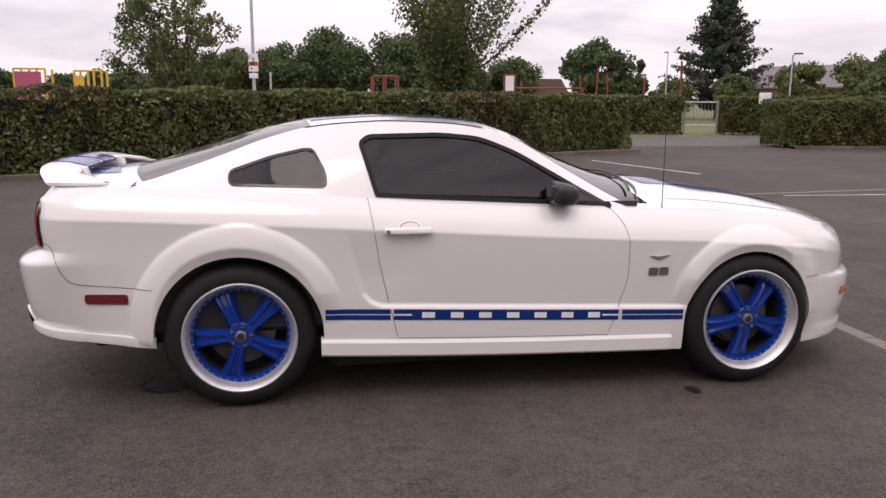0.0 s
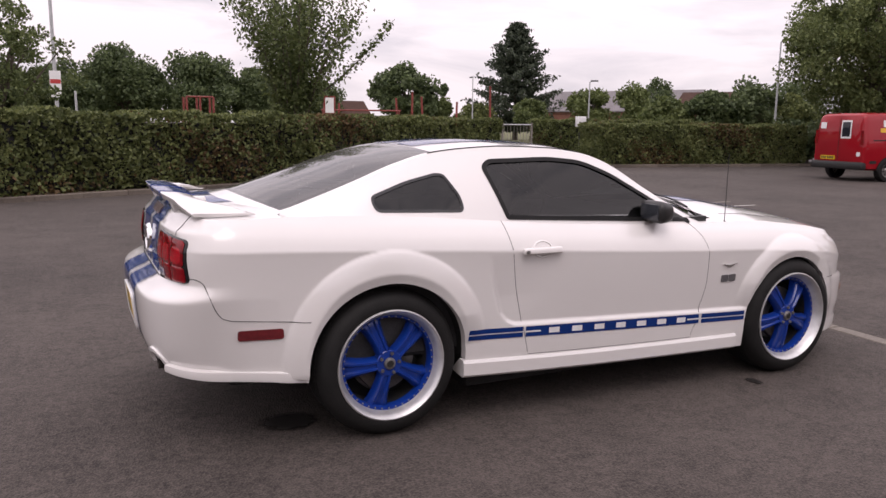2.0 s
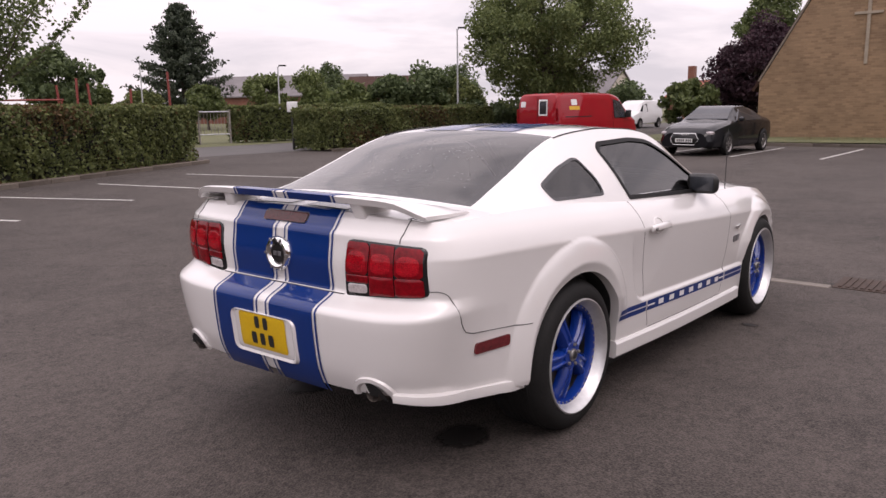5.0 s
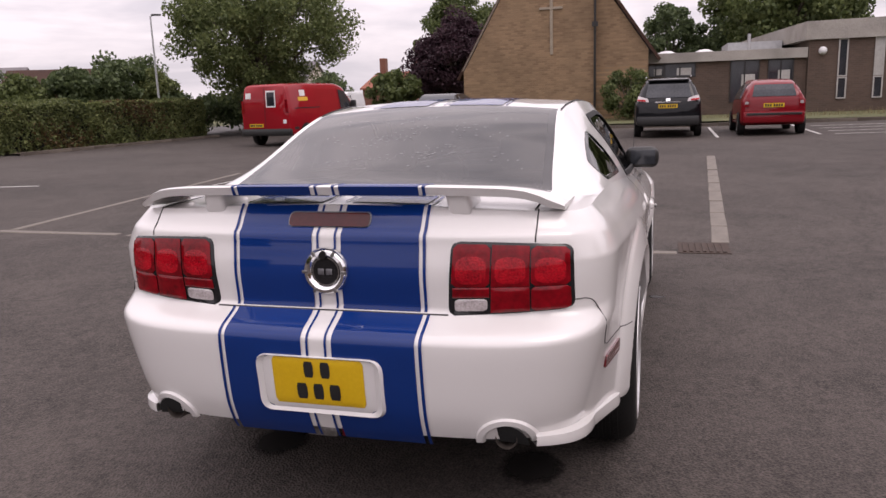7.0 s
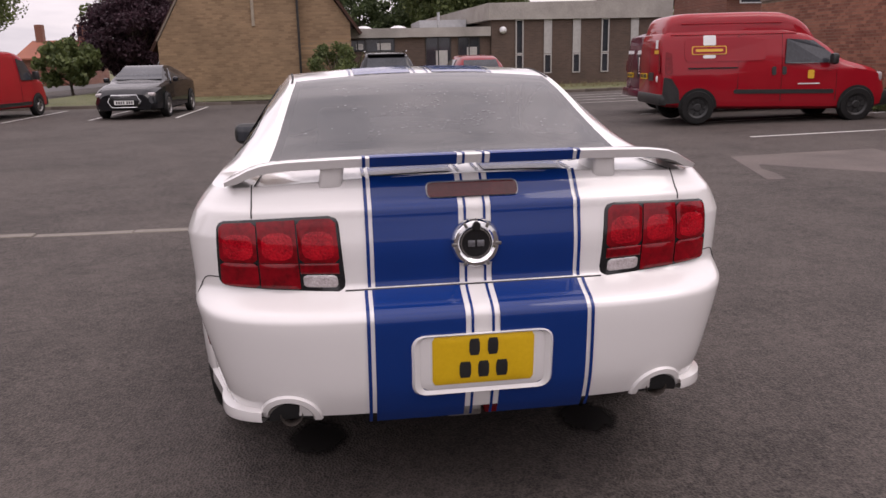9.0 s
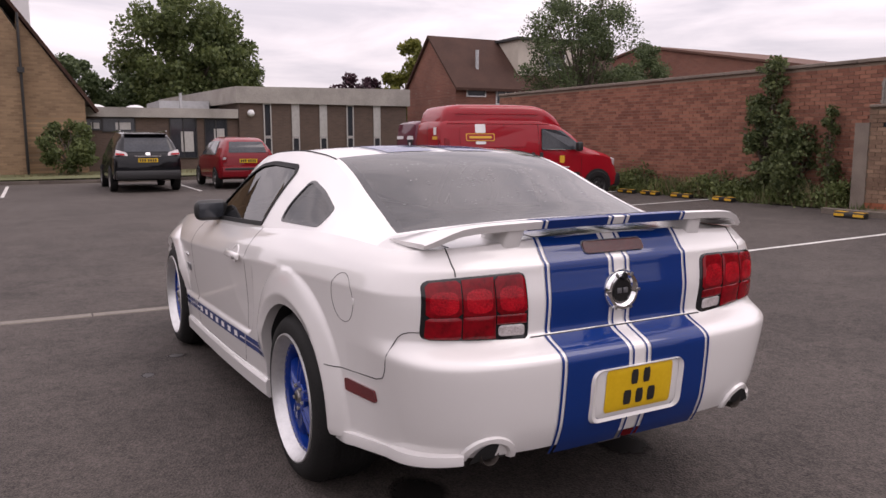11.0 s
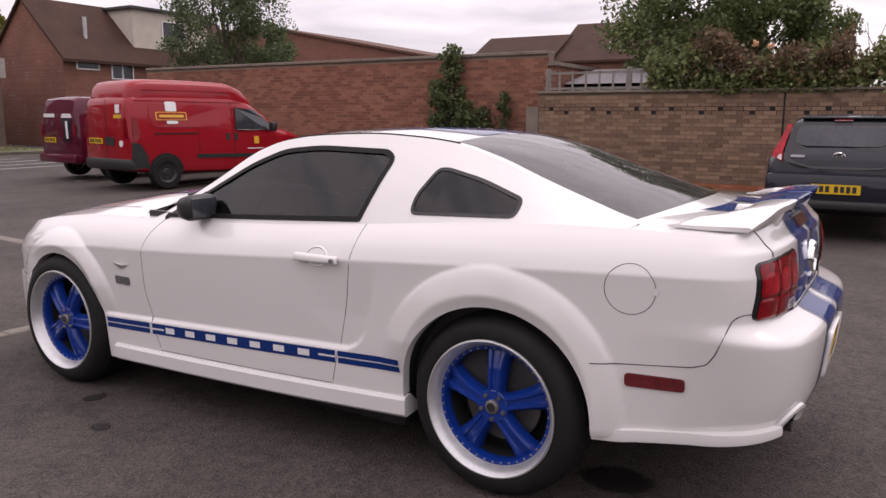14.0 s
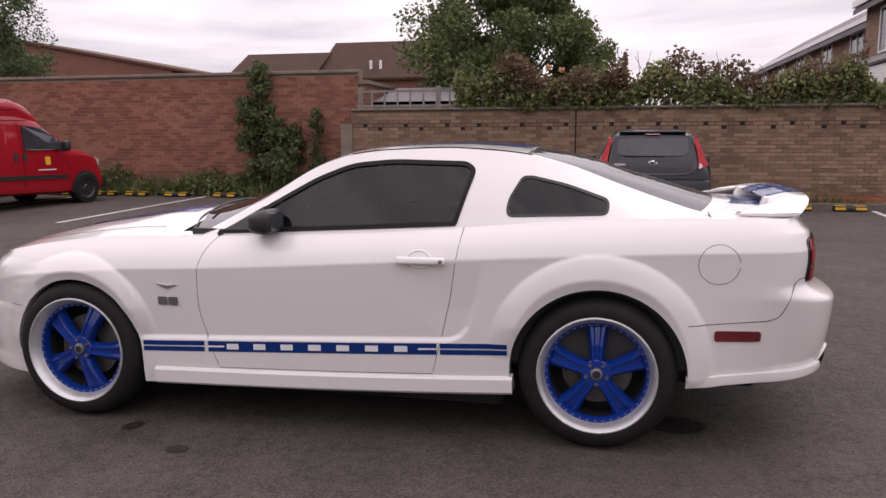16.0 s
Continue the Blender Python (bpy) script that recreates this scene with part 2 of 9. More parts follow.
def oil_material():
    """A wet dark stain that thins out raggedly towards its edge."""
    m, n, l, b = nodes_of("oil_stain")
    co, gap, grain, sub = n.new("ShaderNodeTexCoord"), n.new("ShaderNodeVectorMath"), n.new("ShaderNodeTexNoise"), n.new("ShaderNodeMath")
    gap.operation = "DISTANCE"
    gap.inputs[1].default_value = (0.5, 0.5, 0.5)
    flat = n.new("ShaderNodeVectorMath")
    flat.operation = "MULTIPLY_ADD"
    flat.inputs[1].default_value, flat.inputs[2].default_value = (1, 1, 0), (0, 0, 0.5)
    l.new(co.outputs["Generated"], flat.inputs[0])
    l.new(flat.outputs[0], gap.inputs[0])
    grain.inputs["Scale"].default_value, grain.inputs["Detail"].default_value = 24, 6
    l.new(co.outputs["Object"], grain.inputs["Vector"])
    sub.operation = "MULTIPLY_ADD"
    sub.inputs[1].default_value = 0.22
    l.new(grain.outputs["Fac"], sub.inputs[0])
    l.new(gap.outputs["Value"], sub.inputs[2])
    edge = n.new("ShaderNodeMapRange")
    edge.interpolation_type = "SMOOTHSTEP"
    for key, value in (("From Min", 0.36), ("From Max", 0.58), ("To Min", 0.96), ("To Max", 0.0)):
        edge.inputs[key].default_value = value
    l.new(sub.outputs[0], edge.inputs["Value"])
    b.inputs["Base Color"].default_value = (0.016, 0.014, 0.013, 1)
    b.inputs["Roughness"].default_value = 0.5
    clear, mix = n.new("ShaderNodeBsdfTransparent"), n.new("ShaderNodeMixShader")
    l.new(edge.outputs["Result"], mix.inputs[0])
    l.new(clear.outputs[0], mix.inputs[1])
    l.new(b.outputs[0], mix.inputs[2])
    l.new(mix.outputs[0], n["Material Output"].inputs["Surface"])
    return m


M_OIL = oil_material()
M_WHITE = surface("white_car_paint", (0.675, 0.657, 0.642), (0.690, 0.672, 0.657), 0.28, scale=2, fine=300, bump=0.0, coat=1.0, spread=0.01)
M_BLUE = surface("blue_car_paint", (0.001, 0.022, 0.135), (0.0014, 0.027, 0.160), 0.4, scale=3, fine=300, bump=0.0, coat=0.8, spread=0.03, spec=0.05)
M_WHEELBLUE = surface("blue_wheel_paint", (0.003, 0.026, 0.19), (0.005, 0.038, 0.26), 0.35, scale=8, fine=200, bump=0.0, coat=0.8, spread=0.04, spec=0.1)
M_DISC = surface("worn_brake_disc", (0.09, 0.085, 0.08), (0.17, 0.165, 0.16), 0.5, 0.7, scale=20, fine=120, bump=0.1)
M_RIM = surface("brushed_rim_lip", (0.52, 0.52, 0.52), (0.66, 0.66, 0.66), 0.40, 0.75, scale=30, fine=200, bump=0.05)
M_CHROME = surface("chrome", (0.75, 0.75, 0.75), (0.85, 0.85, 0.85), 0.08, 1.0, scale=10, fine=100, bump=0.0, spread=0.03)
M_TYRE = surface("tyre_rubber", (0.006, 0.006, 0.006), (0.015, 0.0145, 0.014), 0.7, scale=12, fine=120, bump=0.3, depth=0.004, spec=0.25)
M_BLACK = surface("black_plastic", (0.010, 0.010, 0.010), (0.022, 0.022, 0.022), 0.45, scale=20, fine=200, bump=0.1, depth=0.002)
M_GLOSSBLACK = surface("gloss_black_trim", (0.008, 0.008, 0.009), (0.014, 0.014, 0.015), 0.15, scale=20, fine=200, bump=0)
M_SEAL = surface("black_rubber_seal", (0.005, 0.005, 0.005), (0.011, 0.011, 0.011), 0.6, scale=20, fine=200, bump=0, spec=0.2)
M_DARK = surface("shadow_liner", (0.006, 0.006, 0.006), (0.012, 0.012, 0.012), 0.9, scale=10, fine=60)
M_GAP = surface("panel_gap_shadow", (0.035, 0.033, 0.032), (0.055, 0.052, 0.05), 0.8, scale=10, fine=60)
M_EXHAUST = surface("sooty_steel", (0.020, 0.016, 0.013), (0.085, 0.070, 0.060), 0.6, 0.2, scale=14, fine=90, bump=0.1)
M_STEEL = surface("dull_steel", (0.20, 0.19, 0.18), (0.36, 0.35, 0.34), 0.42, 0.9, scale=20, fine=120, bump=0.1)
M_GREY = surface("grey_badge", (0.16, 0.16, 0.17), (0.25, 0.25, 0.26), 0.3, 0.6, scale=20, fine=120, bump=0)
M_REDLENS = surface("red_lens", (0.090, 0.001, 0.003), (0.26, 0.002, 0.008), 0.2, scale=13, fine=60, bump=0.35, depth=0.004, coat=0.6, spec=0.05)
M_REDBRIGHT = surface("bright_red_lens", (0.14, 0.001, 0.005), (0.50, 0.006, 0.015), 0.25, scale=16, fine=140, bump=0.6, depth=0.006, coat=0.6, spec=0.05)
M_REDDARK = surface("dark_red_lens", (0.105, 0.007, 0.011), (0.165, 0.013, 0.017), 0.15, scale=20, fine=90, bump=0.1, coat=1.0)
M_LAMPDARK = surface("unlit_brake_lens", (0.045, 0.006, 0.007), (0.075, 0.010, 0.011), 0.2, scale=20, fine=90, bump=0.1, coat=0.4, spec=0.2)
M_CLEARLENS = surface("clear_lens", (0.30, 0.26, 0.26), (0.60, 0.55, 0.55), 0.15, 0.2, scale=40, fine=140, bump=0.5, coat=1.0)
M_AMBER = surface("amber_lens", (0.45, 0.10, 0.01), (0.6, 0.16, 0.02), 0.2, scale=40, fine=120, bump=0.2, coat=1.0)
M_YELLOWPLATE = surface("yellow_plate", (0.60, 0.37, 0.006), (0.68, 0.43, 0.012), 0.35, scale=6, fine=80, bump=0)
M_WHITEPLATE = surface("white_plate", (0.68, 0.68, 0.66), (0.78, 0.78, 0.76), 0.35, scale=6, fine=80, bump=0)
M_TINT = glass("tinted_glass", (0.078, 0.088, 0.088))
M_REARTINT = glass("rear_tinted_glass", (0.11, 0.115, 0.115), 1.0, 0.05)
M_QUARTER = glass("dark_quarter_glass", (0.03, 0.034, 0.034))
M_SEAT = surface("dark_leather", (0.022, 0.022, 0.023), (0.045, 0.045, 0.047), 0.5, scale=8, fine=80)
M_SEATGREY = surface("grey_seat_cloth", (0.22, 0.22, 0.22), (0.34, 0.34, 0.34), 0.8, scale=8, fine=80)
M_GRIT = surface("dried_droplets", (0.18, 0.185, 0.19), (0.27, 0.275, 0.28), 0.6, scale=8, fine=80)
M_VANRED = surface("red_van_paint", (0.25, 0.006, 0.012), (0.31, 0.009, 0.016), 0.45, scale=1.5, fine=100, bump=0, coat=0.7, spec=0.05)
M_VANRED2 = surface("deep_red_van_paint", (0.25, 0.005, 0.012), (0.30, 0.008, 0.016), 0.45, scale=1.5, fine=100, bump=0, coat=0.7, spec=0.05)
M_PLUM = surface("plum_van_paint", (0.075, 0.006, 0.020), (0.10, 0.009, 0.026), 0.45, scale=1.5, fine=100, bump=0, coat=0.7, spec=0.05)
M_CARRED = surface("dark_red_car_paint", (0.16, 0.005, 0.010), (0.20, 0.008, 0.013), 0.45, scale=1.5, fine=100, bump=0, coat=0.7, spec=0.05)
M_CARBLACK = surface("black_car_paint", (0.004, 0.0045, 0.006), (0.007, 0.0075, 0.010), 0.45, scale=1.5, fine=100, bump=0, coat=0.7, spec=0.05)
M_CARGREY = surface("dark_grey_car_paint", (0.011, 0.012, 0.017), (0.018, 0.020, 0.027), 0.45, scale=1.5, fine=100, bump=0, coat=0.7, spec=0.05)
M_VANWHITE = surface("white_van_paint", (0.62, 0.62, 0.62), (0.72, 0.72, 0.72), 0.35, scale=1.5, fine=100, bump=0, coat=0.6)
M_GOLD = surface("yellow_vinyl", (0.62, 0.34, 0.02), (0.70, 0.42, 0.04), 0.4, scale=4, fine=60, bump=0)
M_LEAFWHITE = surface("white_vinyl", (0.66, 0.66, 0.66), (0.76, 0.76, 0.76), 0.4, scale=4, fine=60, bump=0)
M_CHURCH = brick_material("church_stone", (0.275, 0.185, 0.108), (0.185, 0.118, 0.068), (0.23, 0.160, 0.098), 0.26, 0.088, "X", 0.010)
M_CHURCHY = brick_material("church_stone_side", (0.31, 0.205, 0.115), (0.20, 0.125, 0.068), (0.22, 0.155, 0.095), 0.31, 0.095, "Y", 0.010)
M_BROWNBRICK = brick_material("brown_brick", (0.105, 0.070, 0.052), (0.080, 0.054, 0.042), (0.10, 0.075, 0.06), 0.225, 0.075, "X", 0.010)
M_HOUSEBRICK = brick_material("house_brick", (0.20, 0.075, 0.048), (0.15, 0.055, 0.038), (0.20, 0.12, 0.09), 0.225, 0.075, "X", 0.010)
M_HOUSEBRICKY = brick_material("house_brick_side", (0.20, 0.075, 0.048), (0.15, 0.055, 0.038), (0.20, 0.12, 0.09), 0.225, 0.075, "Y", 0.010)
M_REDBRICK = surface("red_brick", (0.160, 0.062, 0.040), (0.290, 0.128, 0.082), 0.9, scale=1.1, fine=40, bump=0.5, vary=0.40)
M_TANBRICK = surface("tan_brick", (0.130, 0.078, 0.051), (0.275, 0.178, 0.118), 0.9, scale=1.1, fine=40, bump=0.5, vary=0.34)
M_ORANGEBRICK = surface("orange_brick", (0.26, 0.085, 0.042), (0.36, 0.13, 0.065), 0.9, scale=3, fine=40, bump=0.5, vary=0.4)
M_REDBRICKS = surface("red_bricks", (0.160, 0.062, 0.040), (0.290, 0.128, 0.082), 0.9, scale=1.1, fine=40, bump=0.5, vary=0.40, island=True)
M_TANBRICKS = surface("tan_bricks", (0.130, 0.078, 0.051), (0.275, 0.178, 0.118), 0.9, scale=1.1, fine=40, bump=0.5, vary=0.34, island=True)
M_ORANGEBRICKS = surface("orange_bricks", (0.26, 0.085, 0.042), (0.36, 0.13, 0.065), 0.9, scale=3, fine=40, bump=0.5, vary=0.4, island=True)
M_MORTAR = surface("mortar", (0.16, 0.12, 0.09), (0.26, 0.20, 0.15), 0.95, scale=2, fine=60, bump=0.4)
M_MORTARTAN = surface("tan_mortar", (0.125, 0.09, 0.062), (0.19, 0.142, 0.098), 0.95, scale=2, fine=60, bump=0.4)
M_COPING = surface("coping_concrete", (0.13, 0.105, 0.085), (0.23, 0.19, 0.155), 0.9, scale=3, fine=50, bump=0.4)
M_FASCIA = surface("weathered_concrete_fascia", (0.22, 0.205, 0.185), (0.40, 0.375, 0.34), 0.85, scale=1.2, fine=30, bump=0.3)
M_ROOFTILE = surface("brown_roof_tiles", (0.040, 0.021, 0.016), (0.075, 0.041, 0.031), 0.85, scale=0.9, fine=16, bump=0.5, depth=0.03, spec=0.2)
M_ROOFGREY = surface("grey_roof", (0.13, 0.12, 0.125), (0.20, 0.185, 0.19), 0.85, scale=0.9, fine=16, bump=0.5, depth=0.03)
M_RENDERWALL = surface("cream_render", (0.42, 0.38, 0.32), (0.55, 0.50, 0.43), 0.85, scale=2, fine=40)
M_WINWHITE = surface("white_upvc", (0.66, 0.66, 0.66), (0.74, 0.74, 0.74), 0.4, scale=5, fine=60, bump=0)
M_DARKGLASS = surface("dark_window_pane", (0.018, 0.020, 0.024), (0.045, 0.05, 0.058), 0.06, scale=2, fine=20, bump=0)
M_CURTAIN = surface("net_curtain_pane", (0.32, 0.31, 0.29), (0.48, 0.47, 0.45), 0.5, scale=6, fine=40, bump=0)
M_BARK = surface("bark", (0.065, 0.052, 0.040), (0.14, 0.115, 0.09), 0.95, scale=5, fine=40, bump=0.7, depth=0.02)
M_GALV = surface("galvanised_steel", (0.34, 0.35, 0.36), (0.50, 0.51, 0.52), 0.5, 0.4, scale=6, fine=60)
M_OLDWOOD = surface("grey_weathered_wood", (0.15, 0.135, 0.12), (0.27, 0.25, 0.225), 0.9, scale=4, fine=40, stretch=(1, 1, 6))
M_PLAYYEL = surface("yellow_play_paint", (0.55, 0.33, 0.03), (0.62, 0.40, 0.05), 0.5)
M_PLAYRED = surface("faded_red_play_paint", (0.15, 0.025, 0.020), (0.22, 0.040, 0.032), 0.6)
M_RUST = surface("rusty_iron", (0.022, 0.015, 0.012), (0.075, 0.045, 0.032), 0.8, 0.2, scale=20, fine=120)
M_CROSS = surface("dull_cross_metal", (0.24, 0.20, 0.15), (0.34, 0.29, 0.22), 0.6, scale=6, fine=60)
M_PATCH = surface("repair_asphalt", (0.058, 0.046, 0.041), (0.135, 0.108, 0.098), 0.85, scale=1.5, fine=60, bump=0.4)
M_SIGNRED = surface("red_sign", (0.40, 0.03, 0.03), (0.46, 0.04, 0.04), 0.5)
L_HEDGE = leaf_material("hedge_leaves", (0.044, 0.062, 0.022), (0.205, 0.232, 0.085))
L_HEDGEBROWN = leaf_material("browned_hedge_leaves", (0.06, 0.042, 0.020), (0.16, 0.10, 0.045))
L_GREEN = leaf_material("tree_leaves", (0.048, 0.072, 0.026), (0.165, 0.200, 0.072))
L_LIGHT = leaf_material("light_leaves", (0.058, 0.082, 0.028), (0.205, 0.245, 0.092))
L_DARKGREEN = leaf_material("dark_leaves", (0.044, 0.068, 0.032), (0.140, 0.180, 0.078))
L_CONIFER = leaf_material("conifer_needles", (0.030, 0.044, 0.030), (0.088, 0.108, 0.070))
L_PURPLE = leaf_material("purple_leaves", (0.026, 0.014, 0.020), (0.088, 0.046, 0.060))
L_IVY = leaf_material("ivy_leaves", (0.042, 0.062, 0.026), (0.160, 0.190, 0.075))
L_BRONZE = leaf_material("bronze_rose_leaves", (0.070, 0.050, 0.028), (0.200, 0.128, 0.072))
L_ROSELEAF = leaf_material("rose_leaves", (0.070, 0.088, 0.032), (0.250, 0.275, 0.110))
L_STRAW = leaf_material("dry_stems", (0.12, 0.095, 0.05), (0.30, 0.25, 0.14))
L_YELLOWGREEN = leaf_material("yellow_green_leaves", (0.07, 0.085, 0.014), (0.22, 0.22, 0.05))
L_ROSE = leaf_material("rose_petals", (0.55, 0.25, 0.18), (0.75, 0.50, 0.25))


# ---- mesh helpers ----
def mesh_of(name, verts, faces, material, smooth=False):
    me = bpy.data.meshes.new(name)
    me.from_pydata([tuple(v) for v in verts], [], [tuple(f) for f in faces])
    if material:
        me.materials.append(material)
    if smooth:
        me.shade_smooth()
        me.set_sharp_from_angle(angle=radians(38))
    me.update()
    return me


def thing(name, label, category, x=0.0, y=0.0, z=0.0, turn=0.0, group="", kind=""):
    """An empty that carries the parts of one thing."""
    ob = new(name)
    ob.empty_display_size = 0.2
    ob.matrix_world = pose(x, y, z, 0, 0, turn)
    return tagged(ob, label, category, group, kind)


def part(name, bm, material, parent, label="", smooth=True, angle=38):
    """Links a bmesh, or a mesh, as one part under a thing."""
    if isinstance(bm, bpy.types.Mesh):
        me = bm
    else:
        bmesh.ops.recalc_face_normals(bm, faces=bm.faces[:])
        me = bpy.data.meshes.new(name)
        bm.to_mesh(me)
        bm.free()
        me.materials.append(material)
        if smooth:
            me.shade_smooth()
            me.set_sharp_from_angle(angle=radians(angle))
    ob = new(name, me)
    ob.parent = parent
    if label:
        ob["label"] = label
    return ob


def box(bm, x0, x1, y0, y1, z0, z1, bevel=0.0, seg=2):
    m = Matrix.Translation(((x0 + x1) / 2, (y0 + y1) / 2, (z0 + z1) / 2)) @ Matrix.Diagonal((x1 - x0, y1 - y0, z1 - z0, 1))
    r = bmesh.ops.create_cube(bm, size=1, matrix=m)
    if bevel:
        edges = list({e for v in r["verts"] for e in v.link_edges})
        bmesh.ops.bevel(bm, geom=edges, offset=bevel, segments=seg, affect="EDGES", profile=0.5)
    return bm


def boxed(x0, x1, y0, y1, z0, z1, bevel=0.0, seg=2):
    return box(bmesh.new(), x0, x1, y0, y1, z0, z1, bevel, seg)


def rod(bm, a, b, r0, r1=None, seg=10, caps=True):
    a, b = Vector(a), Vector(b)
    d = b - a
    m = Matrix.Translation((a + b) / 2) @ d.to_track_quat("Z", "Y").to_matrix().to_4x4()
    bmesh.ops.create_cone(bm, cap_ends=caps, segments=seg, radius1=r0, radius2=r0 if r1 is None else r1, depth=d.length, matrix=m)
    return bm


def tube_mesh(bm, pts, r, seg=6, closed=False):
    """A thin round bead along a run of points."""
    n = len(pts)
    rings = []
    for i, p in enumerate(pts):
        p = Vector(p)
        a = Vector(pts[(i - 1) % n] if closed or i else pts[i])
        b = Vector(pts[(i + 1) % n] if closed or i < n - 1 else pts[i])
        d = (b - a).normalized()
        side = d.cross(Vector((0.3, 0.5, 0.81))).normalized()
        up = side.cross(d)
        rings.append([bm.verts.new(p + r * (math.cos(k * 2 * math.pi / seg) * side + math.sin(k * 2 * math.pi / seg) * up)) for k in range(seg)])
    for i in range(n if closed else n - 1):
        a, b = rings[i], rings[(i + 1) % n]
        for k in range(seg):
            bm.faces.new((a[k], a[(k + 1) % seg], b[(k + 1) % seg], b[k]))
    return bm


def lathe(bm, profile, seg=48, axis="Y"):
    """Turns a closed or open profile of (radius, along) about the y axis."""
    rings = []
    for k in range(seg):
        c, s = math.cos(2 * math.pi * k / seg), math.sin(2 * math.pi * k / seg)
        rings.append([bm.verts.new((r * c, h, r * s)) for r, h in profile])
    for k in range(seg):
        a, b = rings[k], rings[(k + 1) % seg]
        for j in range(len(profile) - 1):
            bm.faces.new((a[j], a[j + 1], b[j + 1], b[j]))
    return bm


def plate_poly(bm, pts, thick):
    """A polygon of 3D points given a thickness along its normal."""
    vs = [bm.verts.new(p) for p in pts]
    f = bm.faces.new(vs)
    f.normal_update()
    r = bmesh.ops.extrude_face_region(bm, geom=[f])
    n = f.normal.copy()
    for v in [g for g in r["geom"] if isinstance(g, bmesh.types.BMVert)]:
        v.co += n * thick
    return bm


def curve(xs, ys, x):
    """A smooth line through knots (cubic Hermite with limited slopes)."""
    xs, ys, x = np.asarray(xs, float), np.asarray(ys, float), np.asarray(x, float)
    h, d = np.diff(xs), np.diff(ys) / np.diff(xs)
    m = np.zeros(len(xs))
    m[0], m[-1] = d[0], d[-1]
    for i in range(1, len(xs) - 1):
        m[i] = 0 if d[i - 1] * d[i] <= 0 else 2 * d[i - 1] * d[i] / (d[i - 1] + d[i])
    x = np.clip(x, xs[0], xs[-1])
    i = np.clip(np.searchsorted(xs, x) - 1, 0, len(xs) - 2)
    t = (x - xs[i]) / h[i]
    return (1 + 2 * t) * (1 - t) ** 2 * ys[i] + t * (1 - t) ** 2 * h[i] * m[i] + t * t * (3 - 2 * t) * ys[i + 1] + t * t * (t - 1) * h[i] * m[i + 1]


def leaves_mesh(name, centres, size, material, seed, stretch=1.6, droop=0.3):
    """Small folded leaves of random turn round the given centres, in one mesh."""
    rng = np.random.default_rng(seed)
    c = np.asarray(centres, float)
    n = len(c)
    a = rng.normal(size=(n, 3))
    a[:, 2] -= droop
    a /= np.linalg.norm(a, axis=1, keepdims=True)
    b = np.cross(a, rng.normal(size=(n, 3)))
    b /= np.linalg.norm(b, axis=1, keepdims=True)
    s = size * rng.uniform(0.6, 1.35, (n, 1))
    up = np.cross(a, b)
    v = np.stack([c - a * s * stretch / 2, c + b * s / 2 + up * s * 0.15, c + a * s * stretch / 2, c - b * s / 2 + up * s * 0.15], 1).reshape(-1, 3)
    me = bpy.data.meshes.new(name)
    me.vertices.add(4 * n)
    me.vertices.foreach_set("co", v.ravel())
    me.loops.add(4 * n)
    me.loops.foreach_set("vertex_index", np.arange(4 * n))
    me.polygons.add(n)
    me.polygons.foreach_set("loop_start", np.arange(0, 4 * n, 4))
    me.materials.append(material)
    me.update(calc_edges=True)
    me.validate()
    return me


def ground_z(x, y):
    """The car park falls very gently towards its drain."""
    fall = (-0.020 - 0.0135 * max(-2.0, min(2.0, x))) * max(0.0, min(1.0, (10.0 - abs(x)) / 6.0)) * max(0.0, min(1.0, (5.0 - abs(y)) / 2.0))
    return 0.016 * max(0.0, min(-y - 2.0, 10.0)) + fall

# ---- ground ----
def build_ground():
    """One sheet to the horizon, with a very gentle fall towards the drain."""
    xs = np.concatenate([[-900, -300, -120, -60, -30], np.arange(-20, 41, 2.0), [60, 120, 300, 900]])
    ys = np.concatenate([[-900, -300, -120, -60, -30, -20], np.arange(-14, 31, 1.0), [40, 60, 120, 300, 900]])
    verts = [(x, y, ground_z(x, y)) for x in xs for y in ys]
    n = len(ys)
    faces = [(i * n + j, (i + 1) * n + j, (i + 1) * n + j + 1, i * n + j + 1) for i in range(len(xs) - 1) for j in range(n - 1)]
    ob = new("ground", mesh_of("ground", verts, faces, M_ASPHALT))
    tagged(ob, "worn grey asphalt of an open car park", "ground", kind="structure")


build_ground()

# ---- the white coupe ----
CAR = thing("coupe_car", "white two-door sports coupe with blue racing stripes and blue wheels", "car")
XC_R, XC_F = -1.9, 1.6
TAIL_N = 4.4
HUB_R, HUB_F = (-1.365, 0.364), (1.362, 0.334)
ARCH_R, ARCH_F = 0.405, 0.383


def crease_z(x):
    return curve([-2.5, -2.19, -1.38, -0.74, 0.63, 1.06, 1.6, 2.0, 2.4], [0.955, 0.95, 0.92, 0.885, 0.80, 0.78, 0.735, 0.66, 0.56], x)


def belt_z(x):
    return curve([-2.5, -2.27, -1.8, -1.4, -0.73, -0.35, 0.33, 0.66, 1.1, 1.37, 1.64, 1.87, 2.1, 2.4], [1.07, 1.085, 1.09, 1.08, 1.03, 1.0, 0.965, 0.955, 0.945, 0.918, 0.883, 0.842, 0.79, 0.715], x)


def crown(x):
    return curve([-2.5, -1.8, 0.6, 0.9, 1.5, 2.05, 2.4], [0.03, 0.04, 0.09, 0.09, 0.07, 0.06, 0.03], x)


def bottom_z(x):
    return curve([-2.5, -2.1, -1.78, -1.0, 0.9, 1.75, 2.4], [0.415, 0.395, 0.338, 0.245, 0.18, 0.165, 0.20], x)


